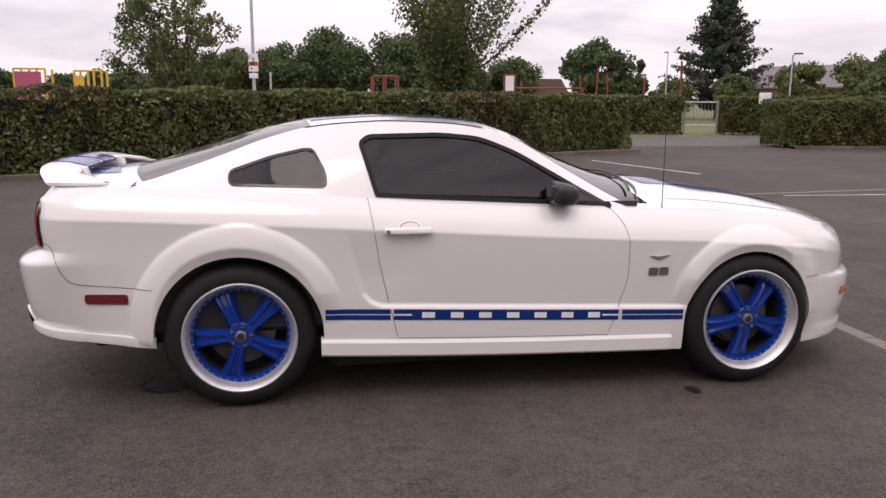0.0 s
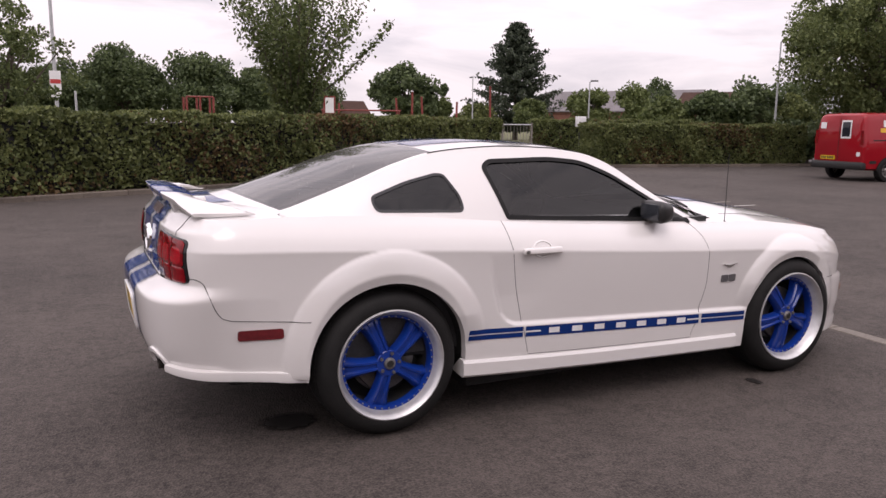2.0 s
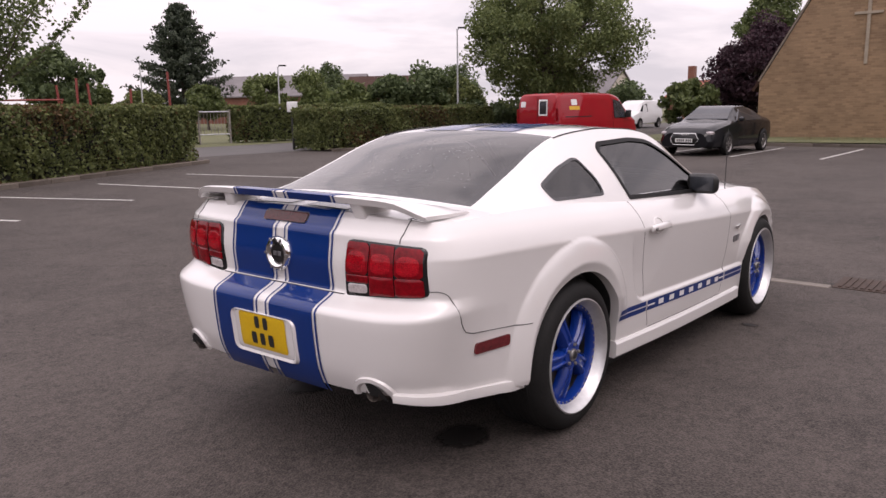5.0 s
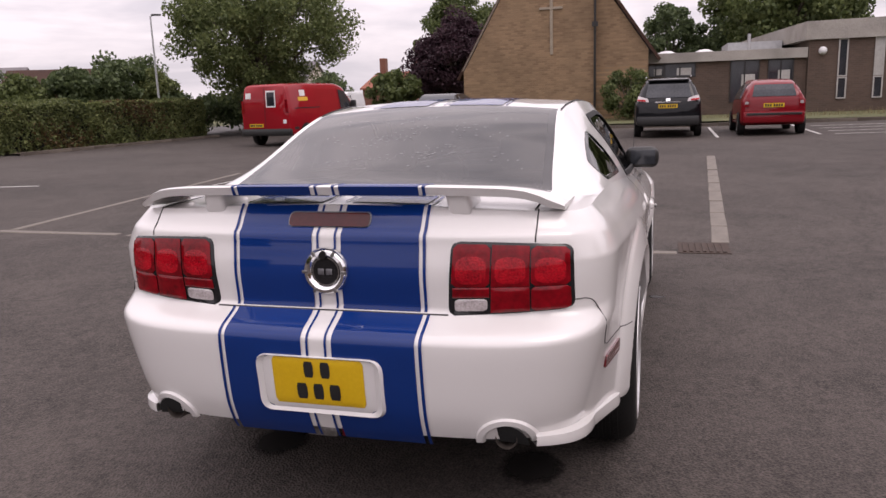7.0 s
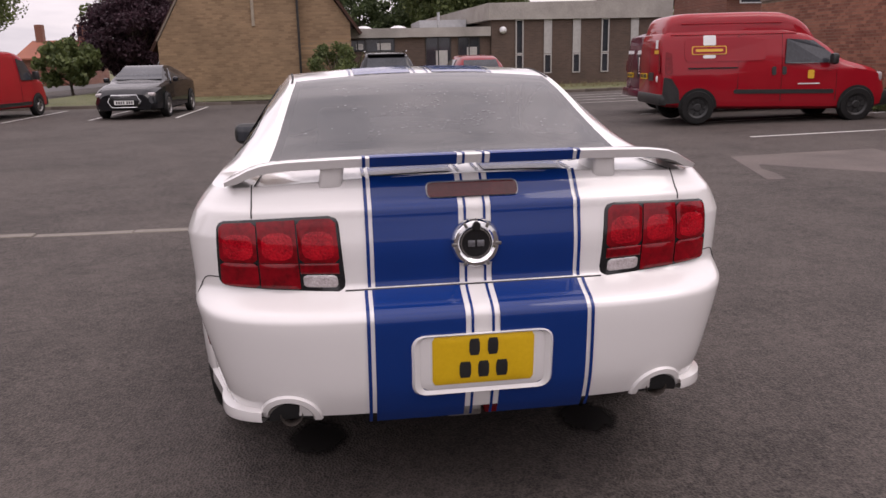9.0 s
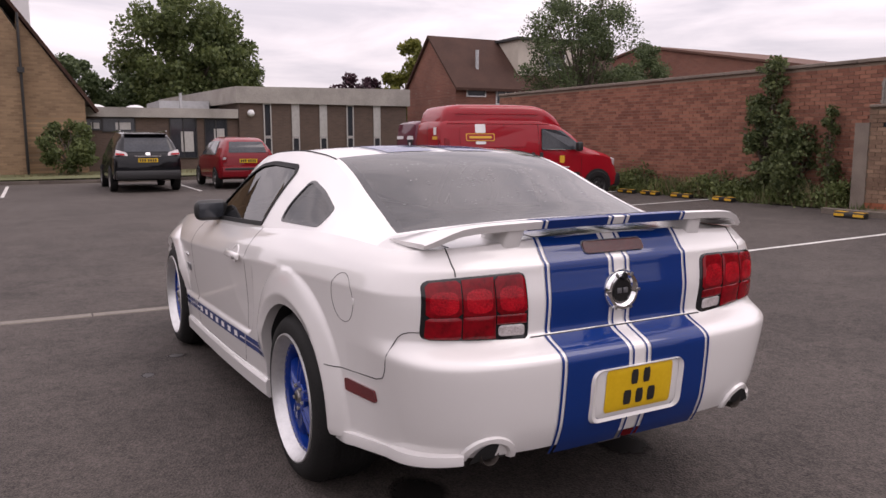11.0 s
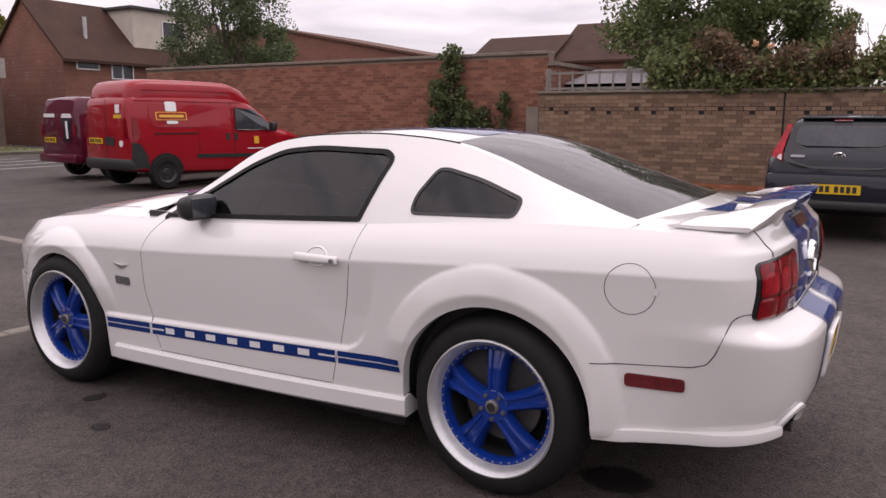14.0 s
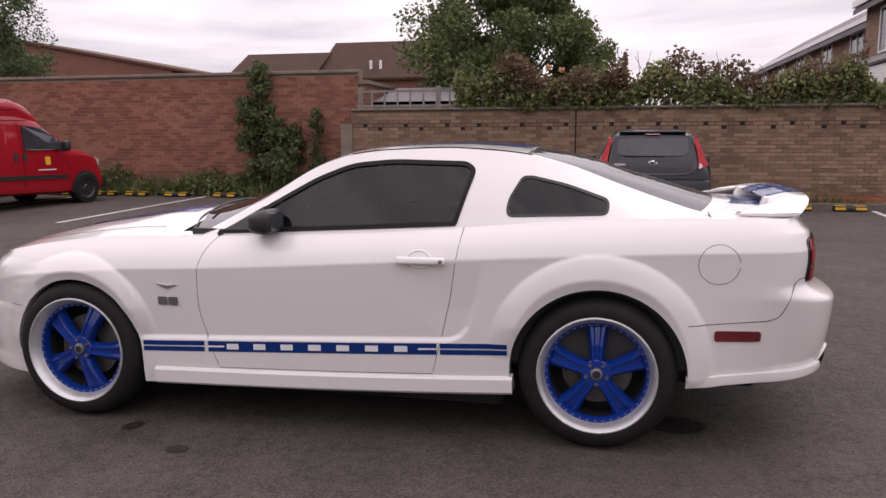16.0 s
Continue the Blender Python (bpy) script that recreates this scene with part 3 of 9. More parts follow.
def waist(x):
    return curve([-2.5, -2.0, -1.7, -1.36, -0.9, 0.0, 0.8, 1.36, 1.75, 2.4], [0.885, 0.90, 0.922, 0.942, 0.962, 0.972, 0.968, 0.945, 0.915, 0.86], x)


def side_y(x, z):
    """Half the car's width at a length and a height."""
    rise = z - crease_z(x)
    tuck = curve([-0.75, -0.62, -0.5, -0.36, -0.2, -0.012, 0.0, 0.012, 0.06, 0.11, 0.16, 0.25], [0.945, 0.962, 0.974, 0.981, 0.987, 0.9970, 0.9985, 0.9945, 0.972, 0.934, 0.882, 0.80], rise)
    y = waist(x) * tuck * (1 - 0.075 * np.clip((0.74 - z) / 0.34, 0, 1) * np.clip((-1.88 - x) / 0.3, 0, 1))
    # the door's lower half falls inward to a crisp ledge, which ends at the forward edge of the hip
    h = z - (0.4735 - 0.0437 * x)
    line = np.interp(z, [0.46, 0.50, 0.52, 0.56, 0.69, 0.85, 0.95], [-0.66, -0.70, -0.74, -0.775, -0.815, -0.85, -0.88])
    t = np.clip((x - line) / 0.03, 0, 1)
    fall = 0.017 * np.clip(1 - h / 0.32, 0, 1) ** 1.5
    scoop = 0.020 * np.clip(1 - (x - line) / 0.5, 0, 1) * np.clip((0.87 - z) / 0.22, 0, 1)
    ledge = np.clip((h + 0.014) / 0.014, 0, 1) * np.clip((1.0 - x) / 0.05, 0, 1)
    return y - t * t * (3 - 2 * t) * ledge * np.maximum(fall, scoop)


def tail_x(z):
    return curve([0.36, 0.42, 0.5, 0.6, 0.70, 0.722, 0.738, 0.782, 0.80, 0.90, 1.0, 1.03, 1.045, 1.09, 1.13], [-2.385, -2.42, -2.446, -2.458, -2.464, -2.463, -2.452, -2.362, -2.343, -2.350, -2.338, -2.335, -2.318, -2.285, -2.25], z)


def nose_x(z):
    return curve([0.15, 0.19, 0.225, 0.26, 0.36, 0.48, 0.515, 0.535, 0.55, 0.60, 0.70, 0.76, 0.80], [2.30, 2.345, 2.345, 2.325, 2.365, 2.375, 2.365, 2.335, 2.292, 2.288, 2.285, 2.265, 2.20], z)


def tail_point(y, z, out=0.0):
    """A place on the rear skin."""
    w = side_y(-2.2, z)
    return (XC_R - (XC_R - tail_x(z)) * (1 - min(abs(y) / w, 1) ** TAIL_N) ** (1 / TAIL_N) - out, y, z)


def flare(x, z):
    """How far the wheel arches swell out of the side."""
    out = 0.0
    for (hx, hz), r_open, outer, lift in ((HUB_R, ARCH_R, 0.510, 0.040), (HUB_F, ARCH_F, 0.470, 0.036)):
        dz = np.maximum(z, hz) - hz + 0 * x
        r = np.hypot(x - hx, dz)
        up = dz / np.maximum(r, 1e-6)
        edge = outer + 0.050 * up
        ridge = r_open + 0.004 + 0.042 * np.clip(up * 1.3 - 0.1, 0, 1)
        t = np.clip((edge - r) / (edge - ridge), 0, 1)
        under = np.clip((ridge - r) / np.maximum(ridge - r_open, 1e-4), 0, 1)
        inward = (x > hx) if hx < 0 else (x < hx)
        fade = np.where(inward, np.clip((z - 0.42) / 0.16, 0, 1), np.clip((z - 0.22) / 0.14, 0, 1))
        out = np.maximum(out, (lift * t ** 0.62 - 0.016 * under * np.clip(up * 1.3, 0, 1)) * fade)
    return out


ANG_R = np.linspace(math.pi / 2, 0, 44)[:-1]
XS_MID = np.arange(XC_R, XC_F + 0.001, 0.00875)
ANG_F = np.linspace(0, math.pi / 2, 30)[1:]
LEVELS = 92


def outline_column(kind, a):
    """The points of one upright line of the skin, from the sill to the belt, at one place round the outline."""
    if kind == "rear":
        fx, fy = math.sin(a) ** (2 / TAIL_N), max(math.cos(a), 0) ** (2 / TAIL_N)
        x0 = XC_R - (XC_R + 2.34) * fx
    elif kind == "front":
        fx, fy = math.sin(a) ** (2 / 2.5), max(math.cos(a), 0) ** (2 / 2.5)
        x0 = XC_F + (2.3 - XC_F) * fx
    else:
        fx, fy, x0 = 0, 1, a
    top = belt_z(x0) + crown(x0) * (1 - fy * fy)
    z = bottom_z(x0) + (top - bottom_z(x0)) * np.linspace(0, 1, LEVELS)
    if kind == "rear":
        x = XC_R - (XC_R - tail_x(z)) * fx
    elif kind == "front":
        x = XC_F + (nose_x(z) - XC_F) * fx
    else:
        x = np.full(LEVELS, x0)
    y = (side_y(x, z) + flare(x, z)) * fy
    return np.stack([x, y, z], 1)


COLUMNS = [outline_column("rear", a) for a in ANG_R] + [outline_column("mid", a) for a in XS_MID] + [outline_column("front", a) for a in ANG_F]


def vertex_normals(v, f):
    v, n = np.asarray(v), np.zeros((len(v), 3))
    q = np.asarray(f)
    fn = np.cross(v[q[:, 2]] - v[q[:, 0]], v[q[:, 3]] - v[q[:, 1]])
    for k in range(4):
        np.add.at(n, q[:, k], fn)
    return n / np.maximum(np.linalg.norm(n, axis=1, keepdims=True), 1e-9)


def split_skin(verts, faces, labels, table, parent):
    """Cuts one smooth skin into panels that share its shading. table: panel -> (object name, material, label)."""
    verts, faces, labels = np.asarray(verts, float), np.asarray(faces), np.asarray(labels)
    normals = vertex_normals(verts, faces)
    made = {}
    for key, (name, material, words) in table.items():
        mine = faces[labels == key]
        if not len(mine):
            continue
        used, back = np.unique(mine, return_inverse=True)
        me = mesh_of(name, verts[used].tolist(), back.reshape(-1, 4).tolist(), material)
        me.shade_smooth()
        me.normals_split_custom_set_from_vertices([tuple(n) for n in normals[used]])
        made[key] = part(name, me, material, parent, words)
    return made


def door_rear_x(z):
    return np.interp(z, [0.25, 0.33, 0.45, 0.71, 1.03, 1.1], [-0.575, -0.59, -0.62, -0.68, -0.73, -0.74])


def door_front_x(z):
    return curve([0.25, 0.30, 0.46, 0.62, 0.78, 0.88, 0.96, 1.0], [0.52, 0.54, 0.60, 0.635, 0.63, 0.605, 0.55, 0.52], z)


def bumper_seam_z(x):
    """The upper edge of the rear bumper's flank."""
    return np.interp(x, [-2.30, -2.24, -2.215, -2.19, -2.17, -2.145, -2.10, -1.80, -1.70], [0.83, 0.83, 0.815, 0.74, 0.69, 0.655, 0.64, 0.615, 0.615])


def build_skin():
    for mirror, side in ((1, "left"), (-1, "right")):
        DOOR_FRONT = door_front_x(0.21 + (0.955 - 0.21) * np.linspace(0, 1, LEVELS))
        verts, faces, labels, cut = [], [], [], set()
        for c in COLUMNS:
            verts += (c * (1, mirror, 1)).tolist()
        v = np.array(verts)
        mids = (v.reshape(len(COLUMNS), LEVELS, 3)[1:, 1:] + v.reshape(len(COLUMNS), LEVELS, 3)[:-1, :-1]) / 2
        for i in range(len(COLUMNS) - 1):
            low, seam = float(bottom_z(mids[i, 0, 0])) + 0.095, float(bumper_seam_z(mids[i, LEVELS // 2, 0]))
            for j in range(LEVELS - 1):
                q = (i * LEVELS + j, i * LEVELS + j + 1, (i + 1) * LEVELS + j + 1, (i + 1) * LEVELS + j)
                if mirror < 0:
                    q = q[::-1]
                x, y, z = mids[i, j]
                gone = False
                for (hx, hz), r in ((HUB_R, ARCH_R), (HUB_F, ARCH_F)):
                    if math.hypot(x - hx, max(z - hz, 0)) < r:
                        gone = True
                if gone:
                    cut.update(q)
                    continue
                if x < -1.72 and z < seam - (0.04 if x < -2.3 else 0):
                    key = "bumper"
                elif -0.75 < x < 0.65 and z > low and door_rear_x(z) < x < DOOR_FRONT[j] :
                    key = "door"
                elif x > 1.72 and z < 0.56:
                    key = "front"
                else:
                    key = "body"
                faces.append(q)
                labels.append(key)
        # draw the rim of each opening onto its arc
        for k in {k for q in faces for k in q} & cut:
            x, y, z = v[k]
            for (hx, hz), r in ((HUB_R, ARCH_R), (HUB_F, ARCH_F)):
                d = math.hypot(x - hx, max(z - hz, 0))
                if d < r + 0.06:
                    s = r / d
                    verts[k] = (hx + (x - hx) * s, y, hz + (z - hz) * s if z > hz else z)
        split_skin(verts, faces, labels, {
            "body": ("side_panel", M_WHITE, ""), "door": ("door", M_WHITE, ""),
            "bumper": ("rear_bumper_half", M_WHITE, ""), "front": ("front_bumper_half", M_WHITE, "")}, CAR)
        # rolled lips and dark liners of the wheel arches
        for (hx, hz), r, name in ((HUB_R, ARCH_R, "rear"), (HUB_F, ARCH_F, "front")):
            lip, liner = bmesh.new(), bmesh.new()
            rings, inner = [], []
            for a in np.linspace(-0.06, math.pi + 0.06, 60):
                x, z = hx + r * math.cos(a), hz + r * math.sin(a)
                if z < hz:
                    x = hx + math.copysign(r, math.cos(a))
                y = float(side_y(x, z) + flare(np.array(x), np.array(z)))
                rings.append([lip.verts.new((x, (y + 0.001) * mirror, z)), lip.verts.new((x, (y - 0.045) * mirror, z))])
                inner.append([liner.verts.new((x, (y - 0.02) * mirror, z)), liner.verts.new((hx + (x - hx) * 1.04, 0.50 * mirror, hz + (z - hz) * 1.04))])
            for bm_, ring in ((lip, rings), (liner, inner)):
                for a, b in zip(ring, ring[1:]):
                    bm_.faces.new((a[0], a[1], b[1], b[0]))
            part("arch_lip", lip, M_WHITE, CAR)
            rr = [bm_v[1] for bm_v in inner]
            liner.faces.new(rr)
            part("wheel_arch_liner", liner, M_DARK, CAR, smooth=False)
    # bonnet, scuttle and boot lid: the top between the two belts
    verts, faces, labels = [], [], []
    tops = [c[-1] for c in COLUMNS]
    across = 24
    for x, y, z in tops:
        x0 = min(max(x, -2.34), 2.3)
        for k in range(across + 1):
            t = 1 - 2 * k / across
            base = belt_z(x0)
            edge = (z - base) / max(crown(x0), 1e-6)
            verts.append((x, y * t, z + max(0.0, 1 - edge) * crown(x0) * (1 - t * t) * (1 if abs(y) > 1e-4 else 0)))
    for i in range(len(tops) - 1):
        for k in range(across):
            q = (i * (across + 1) + k, i * (across + 1) + k + 1, (i + 1) * (across + 1) + k + 1, (i + 1) * (across + 1) + k)
            x, y = (verts[q[0]][0] + verts[q[2]][0]) / 2, (verts[q[0]][1] + verts[q[2]][1]) / 2
            if -1.86 < x < 0.80:
                if abs(y) < 0.80:
                    continue
                key = "shoulder"
            elif x < 0:
                key = "boot" if abs(y) < 0.66 else "shoulder"
            else:
                key = "bonnet" if abs(y) < 0.72 and x > 0.9 else "shoulder"
            faces.append(q)
            labels.append(key)
    split_skin(verts, faces, labels, {"shoulder": ("shoulder_panel", M_WHITE, ""), "boot": ("boot_lid", M_WHITE, ""), "bonnet": ("bonnet", M_WHITE, "")}, CAR)


build_skin()


# ---- the greenhouse ----
def edge_z(x):
    return curve([-1.95, -1.81, -1.62, -1.43, -1.2, -1.0, -0.8, -0.6, -0.3, -0.1, 0.05, 0.34, 0.66, 0.80], [1.075, 1.10, 1.16, 1.228, 1.315, 1.368, 1.39, 1.40, 1.39, 1.365, 1.318, 1.145, 0.958, 0.90], x)


def edge_y(x):
    return curve([-1.95, -1.81, -1.62, -1.43, -1.2, -1.0, -0.6, -0.3, 0.0, 0.34, 0.5, 0.66, 0.80], [0.70, 0.685, 0.66, 0.64, 0.615, 0.60, 0.62, 0.635, 0.66, 0.735, 0.785, 0.835, 0.87], x)


def belt_y(x):
    return side_y(x, belt_z(x))


def cabin_side(x, z):
    """The half width of the cabin's flank."""
    zb, ze = belt_z(x), np.maximum(edge_z(x), belt_z(x) + 0.004)
    s = np.clip((z - zb) / (ze - zb), 0, 1)
    return belt_y(x) * (1 - s) + edge_y(x) * s + 0.02 * np.sin(math.pi * s) * np.minimum(1, (ze - zb) / 0.25)


def cabin_top(x, v):
    """A place on the roof and the raked glass: x of its edge, v from -1 to 1 across."""
    bow = curve([-1.95, -1.8, -1.3, -1.0, -0.5, 0.0, 0.34, 0.66, 0.8], [-0.13, -0.12, -0.06, -0.02, 0.0, 0.04, 0.10, 0.20, 0.24], x)
    rise = curve([-1.95, -1.8, -1.4, -1.0, -0.5, 0.0, 0.34, 0.66, 0.8], [0.045, 0.045, 0.040, 0.030, 0.026, 0.034, 0.050, 0.09, 0.12], x)
    k = 1 - abs(v) ** 2.2
    return np.array([x + bow * k, edge_y(x) * v + 0 * k, edge_z(x) + rise * k])


def inside(poly, x, z):
    hit = False
    for (x0, z0), (x1, z1) in zip(poly, poly[1:] + poly[:1]):
        if (z0 > z) != (z1 > z) and x < (x1 - x0) * (z - z0) / (z1 - z0) + x0:
            hit = not hit
    return hit


def rounded(poly, r, steps=5):
    """A polygon with its corners rounded."""
    out = []
    for i, p in enumerate(poly):
        p, a, b = Vector(p), Vector(poly[i - 1]), Vector(poly[(i + 1) % len(poly)])
        d0, d1 = (a - p), (b - p)
        k = min(r[i] if isinstance(r, tuple) else r, d0.length * 0.45, d1.length * 0.45)
        s, e = p + d0.normalized() * k, p + d1.normalized() * k
        for t in np.linspace(0, 1, steps):
            q = s * (1 - t) ** 2 + p * 2 * t * (1 - t) + e * t * t
            out.append((q.x, q.y))
    return out


def densify(poly, step=0.03):
    out = []
    for a, b in zip(poly, poly[1:] + poly[:1]):
        n = max(1, int(math.hypot(b[0] - a[0], b[1] - a[1]) / step))
        out += [(a[0] + (b[0] - a[0]) * k / n, a[1] + (b[1] - a[1]) * k / n) for k in range(n)]
    return out


DOOR_WINDOW = densify(rounded([(-0.762, 1.300), (-0.71, 1.338), (-0.33, 1.347), (-0.12, 1.327), (0.06, 1.257), (0.25, 1.150), (0.57, 0.968), (-0.690, 1.036)], (0.05, 0.06, 0.06, 0.06, 0.06, 0.05, 0.01, 0.012)), 0.02)
REAR_QUARTER = densify(rounded([(-1.405, 1.165), (-1.40, 1.095), (-0.925, 1.080), (-0.925, 1.155), (-0.985, 1.268), (-1.03, 1.272), (-1.20, 1.235)], 0.045), 0.02)


def shrunk(poly, d):
    cx, cz = np.mean(poly, 0)
    out = []
    n = len(poly)
    for i in range(n):
        a, b = Vector(poly[i - 1]), Vector(poly[(i + 1) % n])
        t = (b - a).normalized()
        nrm = Vector((-t.y, t.x))
        p = Vector(poly[i])
        if (Vector((cx, cz)) - p).dot(nrm) < 0:
            nrm = -nrm
        out.append(tuple(p + nrm * d))
    return out


def flank_pane(poly, mirror, out, step=0.03):
    """A curved pane that fills an outline on the cabin's flank."""
    bm = bmesh.new()
    vs = [bm.verts.new((x, mirror * (float(cabin_side(x, z)) + out), z)) for x, z in poly]
    f = bm.faces.new(vs)
    bmesh.ops.triangulate(bm, faces=[f])
    return bm


def flank_band(outer, inner, mirror, out, thick=0.012):
    """A flat band between two outlines on the cabin's flank, with a thickness."""
    bm = bmesh.new()
    rows = []
    for (x0, z0), (x1, z1) in zip(outer, inner):
        rows.append([bm.verts.new((x, mirror * (float(cabin_side(x, z)) + o), z)) for x, z, o in ((x0, z0, out - thick), (x0, z0, out), (x1, z1, out), (x1, z1, out - thick))])
    n = len(rows)
    for i in range(n):
        a, b = rows[i], rows[(i + 1) % n]
        for k in range(3):
            bm.faces.new((a[k], a[k + 1], b[k + 1], b[k]))
    return bm


def build_cabin():
    DOOR_HOLE, QUARTER_HOLE = shrunk(DOOR_WINDOW, 0.010), shrunk(REAR_QUARTER, 0.009)
    xs = np.arange(-1.90, 0.761, 0.01)
    rows = 44
    for mirror in (1, -1):
        verts, faces, labels = [], [], []
        for x in xs:
            zb, ze = float(belt_z(x)), max(float(edge_z(x)), float(belt_z(x)) + 0.002)
            zs = zb + (ze - zb) * np.arange(rows + 1) / rows
            verts += [(x, mirror * float(y), float(z)) for y, z in zip(cabin_side(np.full(rows + 1, x), zs), zs)]
        for i in range(len(xs) - 1):
            for j in range(rows):
                q = (i * (rows + 1) + j, i * (rows + 1) + j + 1, (i + 1) * (rows + 1) + j + 1, (i + 1) * (rows + 1) + j)
                if mirror < 0:
                    q = q[::-1]
                x, z = (verts[q[0]][0] + verts[q[2]][0]) / 2, (verts[q[0]][2] + verts[q[2]][2]) / 2
                if inside(DOOR_HOLE, x, z) or inside(QUARTER_HOLE, x, z):
                    continue
                faces.append(q)
                labels.append("pillar")
        split_skin(verts, faces, labels, {"pillar": ("cabin_side", M_WHITE, "")}, CAR)
        glass_line = shrunk(DOOR_WINDOW, 0.021)
        band = part("window_seal", flank_band(DOOR_WINDOW, glass_line, mirror, 0.005), M_SEAL, CAR, "black rubber window seal")
        pane = part("door_window", flank_pane(shrunk(DOOR_WINDOW, 0.02), mirror, -0.004), M_TINT, CAR, "dark tinted side window")
        part("window_edge", flank_band(REAR_QUARTER, shrunk(REAR_QUARTER, 0.013), mirror, 0.003, 0.008), M_GLOSSBLACK, CAR)
        part("quarter_window", flank_pane(shrunk(REAR_QUARTER, 0.010), mirror, -0.002), M_QUARTER, CAR, "dark tinted rear quarter window")
    # roof, rear window, windscreen
    across = 40
    verts, faces, labels = [], [], []
    for x in xs:
        verts += [tuple(float(c) for c in p) for p in cabin_top(x, 1 - 2 * np.arange(across + 1) / across).T]
    for i in range(len(xs) - 1):
        xm = (xs[i] + xs[i + 1]) / 2
        for k in range(across):
            v = abs(1 - 2 * (k + 0.5) / across)
            q = (i * (across + 1) + k, i * (across + 1) + k + 1, (i + 1) * (across + 1) + k + 1, (i + 1) * (across + 1) + k)
            if -1.815 < xm < -0.985 and v < 0.955:
                key = "rear_rim" if xm < -1.79 or xm > -1.005 or v > 0.90 else "rear_glass"
            elif 0.06 < xm < 0.70 and v < 0.955:
                key = "screen_rim" if xm < 0.08 or v > 0.90 else "screen"
            else:
                key = "roof"
            faces.append(q)
            labels.append(key)
    split_skin(verts, faces, labels, {
        "roof": ("roof", M_WHITE, ""), "rear_rim": ("rear_window_border", M_GLOSSBLACK, ""), "rear_glass": ("rear_window", M_REARTINT, "dark tinted rear window speckled with dried droplets"),
        "screen_rim": ("windscreen_border", M_GLOSSBLACK, ""), "screen": ("windscreen", M_TINT, "tinted windscreen")}, CAR)


build_cabin()
for side in (1, -1):
    joint = [tuple(cabin_top(x, side * 0.975) + np.array((0, 0, 0.001))) for x in np.linspace(-1.02, -0.1, 30)]
    part("roof_joint", tube_mesh(bmesh.new(), joint, 0.0045, 5), M_SEAL, CAR, "thin black roof joint")


# ---- stripes ----
def skin_grid(name, place, us, vs, material, label=""):
    """A thin film laid on a surface: place(u, v) gives its points."""
    verts = [place(u, v) for u in us for v in vs]
    n = len(vs)
    faces = [(i * n + j, (i + 1) * n + j, (i + 1) * n + j + 1, i * n + j + 1) for i in range(len(us) - 1) for j in range(n - 1)]
    return part(name, mesh_of(name, verts, faces, material, True), material, CAR, label)


def roof_film(x, y):
    v = y / float(edge_y(x))
    p = cabin_top(x, v)
    return (p[0], p[1], p[2] + 0.003)


def top_film(x, y):
    if x < 0:
        x0 = max(x, -2.34)
        w = float(side_y(x, belt_z(x)))
    else:
        x0, w = min(x, 2.3), float(side_y(x, belt_z(x)))
    return (x, y, float(belt_z(x0) + crown(x0) * (1 - (y / w) ** 2)) + 0.003)


BANDS = ((0.05, 0.31), (0.026, 0.034), (0.322, 0.332))
for sgn in (1, -1):
    for a, b in BANDS:
        ys = np.linspace(a, b, 5 if b - a > 0.05 else 2) * sgn
        name = "racing_stripe" if b - a > 0.05 else "pin_stripe"
        skin_grid(name, roof_film, np.linspace(-0.975, 0.05, 30), ys, M_BLUE)
        skin_grid(name, lambda x, y: top_film(x, y), np.linspace(-2.235, -1.90, 14), ys, M_BLUE)
        skin_grid(name, lambda x, y: top_film(x, y), np.linspace(0.98, 2.10, 30), ys, M_BLUE)
        skin_grid(name, lambda z, y: tail_point(y, z, 0.003), np.linspace(0.7925, 1.118, 28), ys, M_BLUE)
        ys2 = ys * 1.04
        skin_grid(name, lambda z, y: tail_point(y * (1 + 0.03 * (0.6 - z)), z, 0.003), np.linspace(0.372, 0.7885, 32), ys2, M_BLUE)


# ---- wheels ----
def spoke_mesh():
    """One broad spoke: waisted, ridged along its middle, flaring into the rim."""
    bm = bmesh.new()
    rows = []
    for r, half, front in ((0.030, 0.028, 0.000), (0.060, 0.032, 0.005), (0.10, 0.033, 0.004), (0.145, 0.038, -0.004), (0.185, 0.045, -0.014), (0.215, 0.053, -0.024), (0.240, 0.064, -0.034)):
        rows.append([bm.verts.new((s * half, y, r)) for s, y in ((-1.12, front - 0.050), (-1, front - 0.016), (-0.66, front), (-0.40, front), (-0.24, front - 0.009), (0.24, front - 0.009), (0.40, front), (0.66, front), (1, front - 0.016), (1.12, front - 0.050))])
    for a, b in zip(rows, rows[1:]):
        for k in range(9):
            bm.faces.new((a[k], a[k + 1], b[k + 1], b[k]))
    return bm


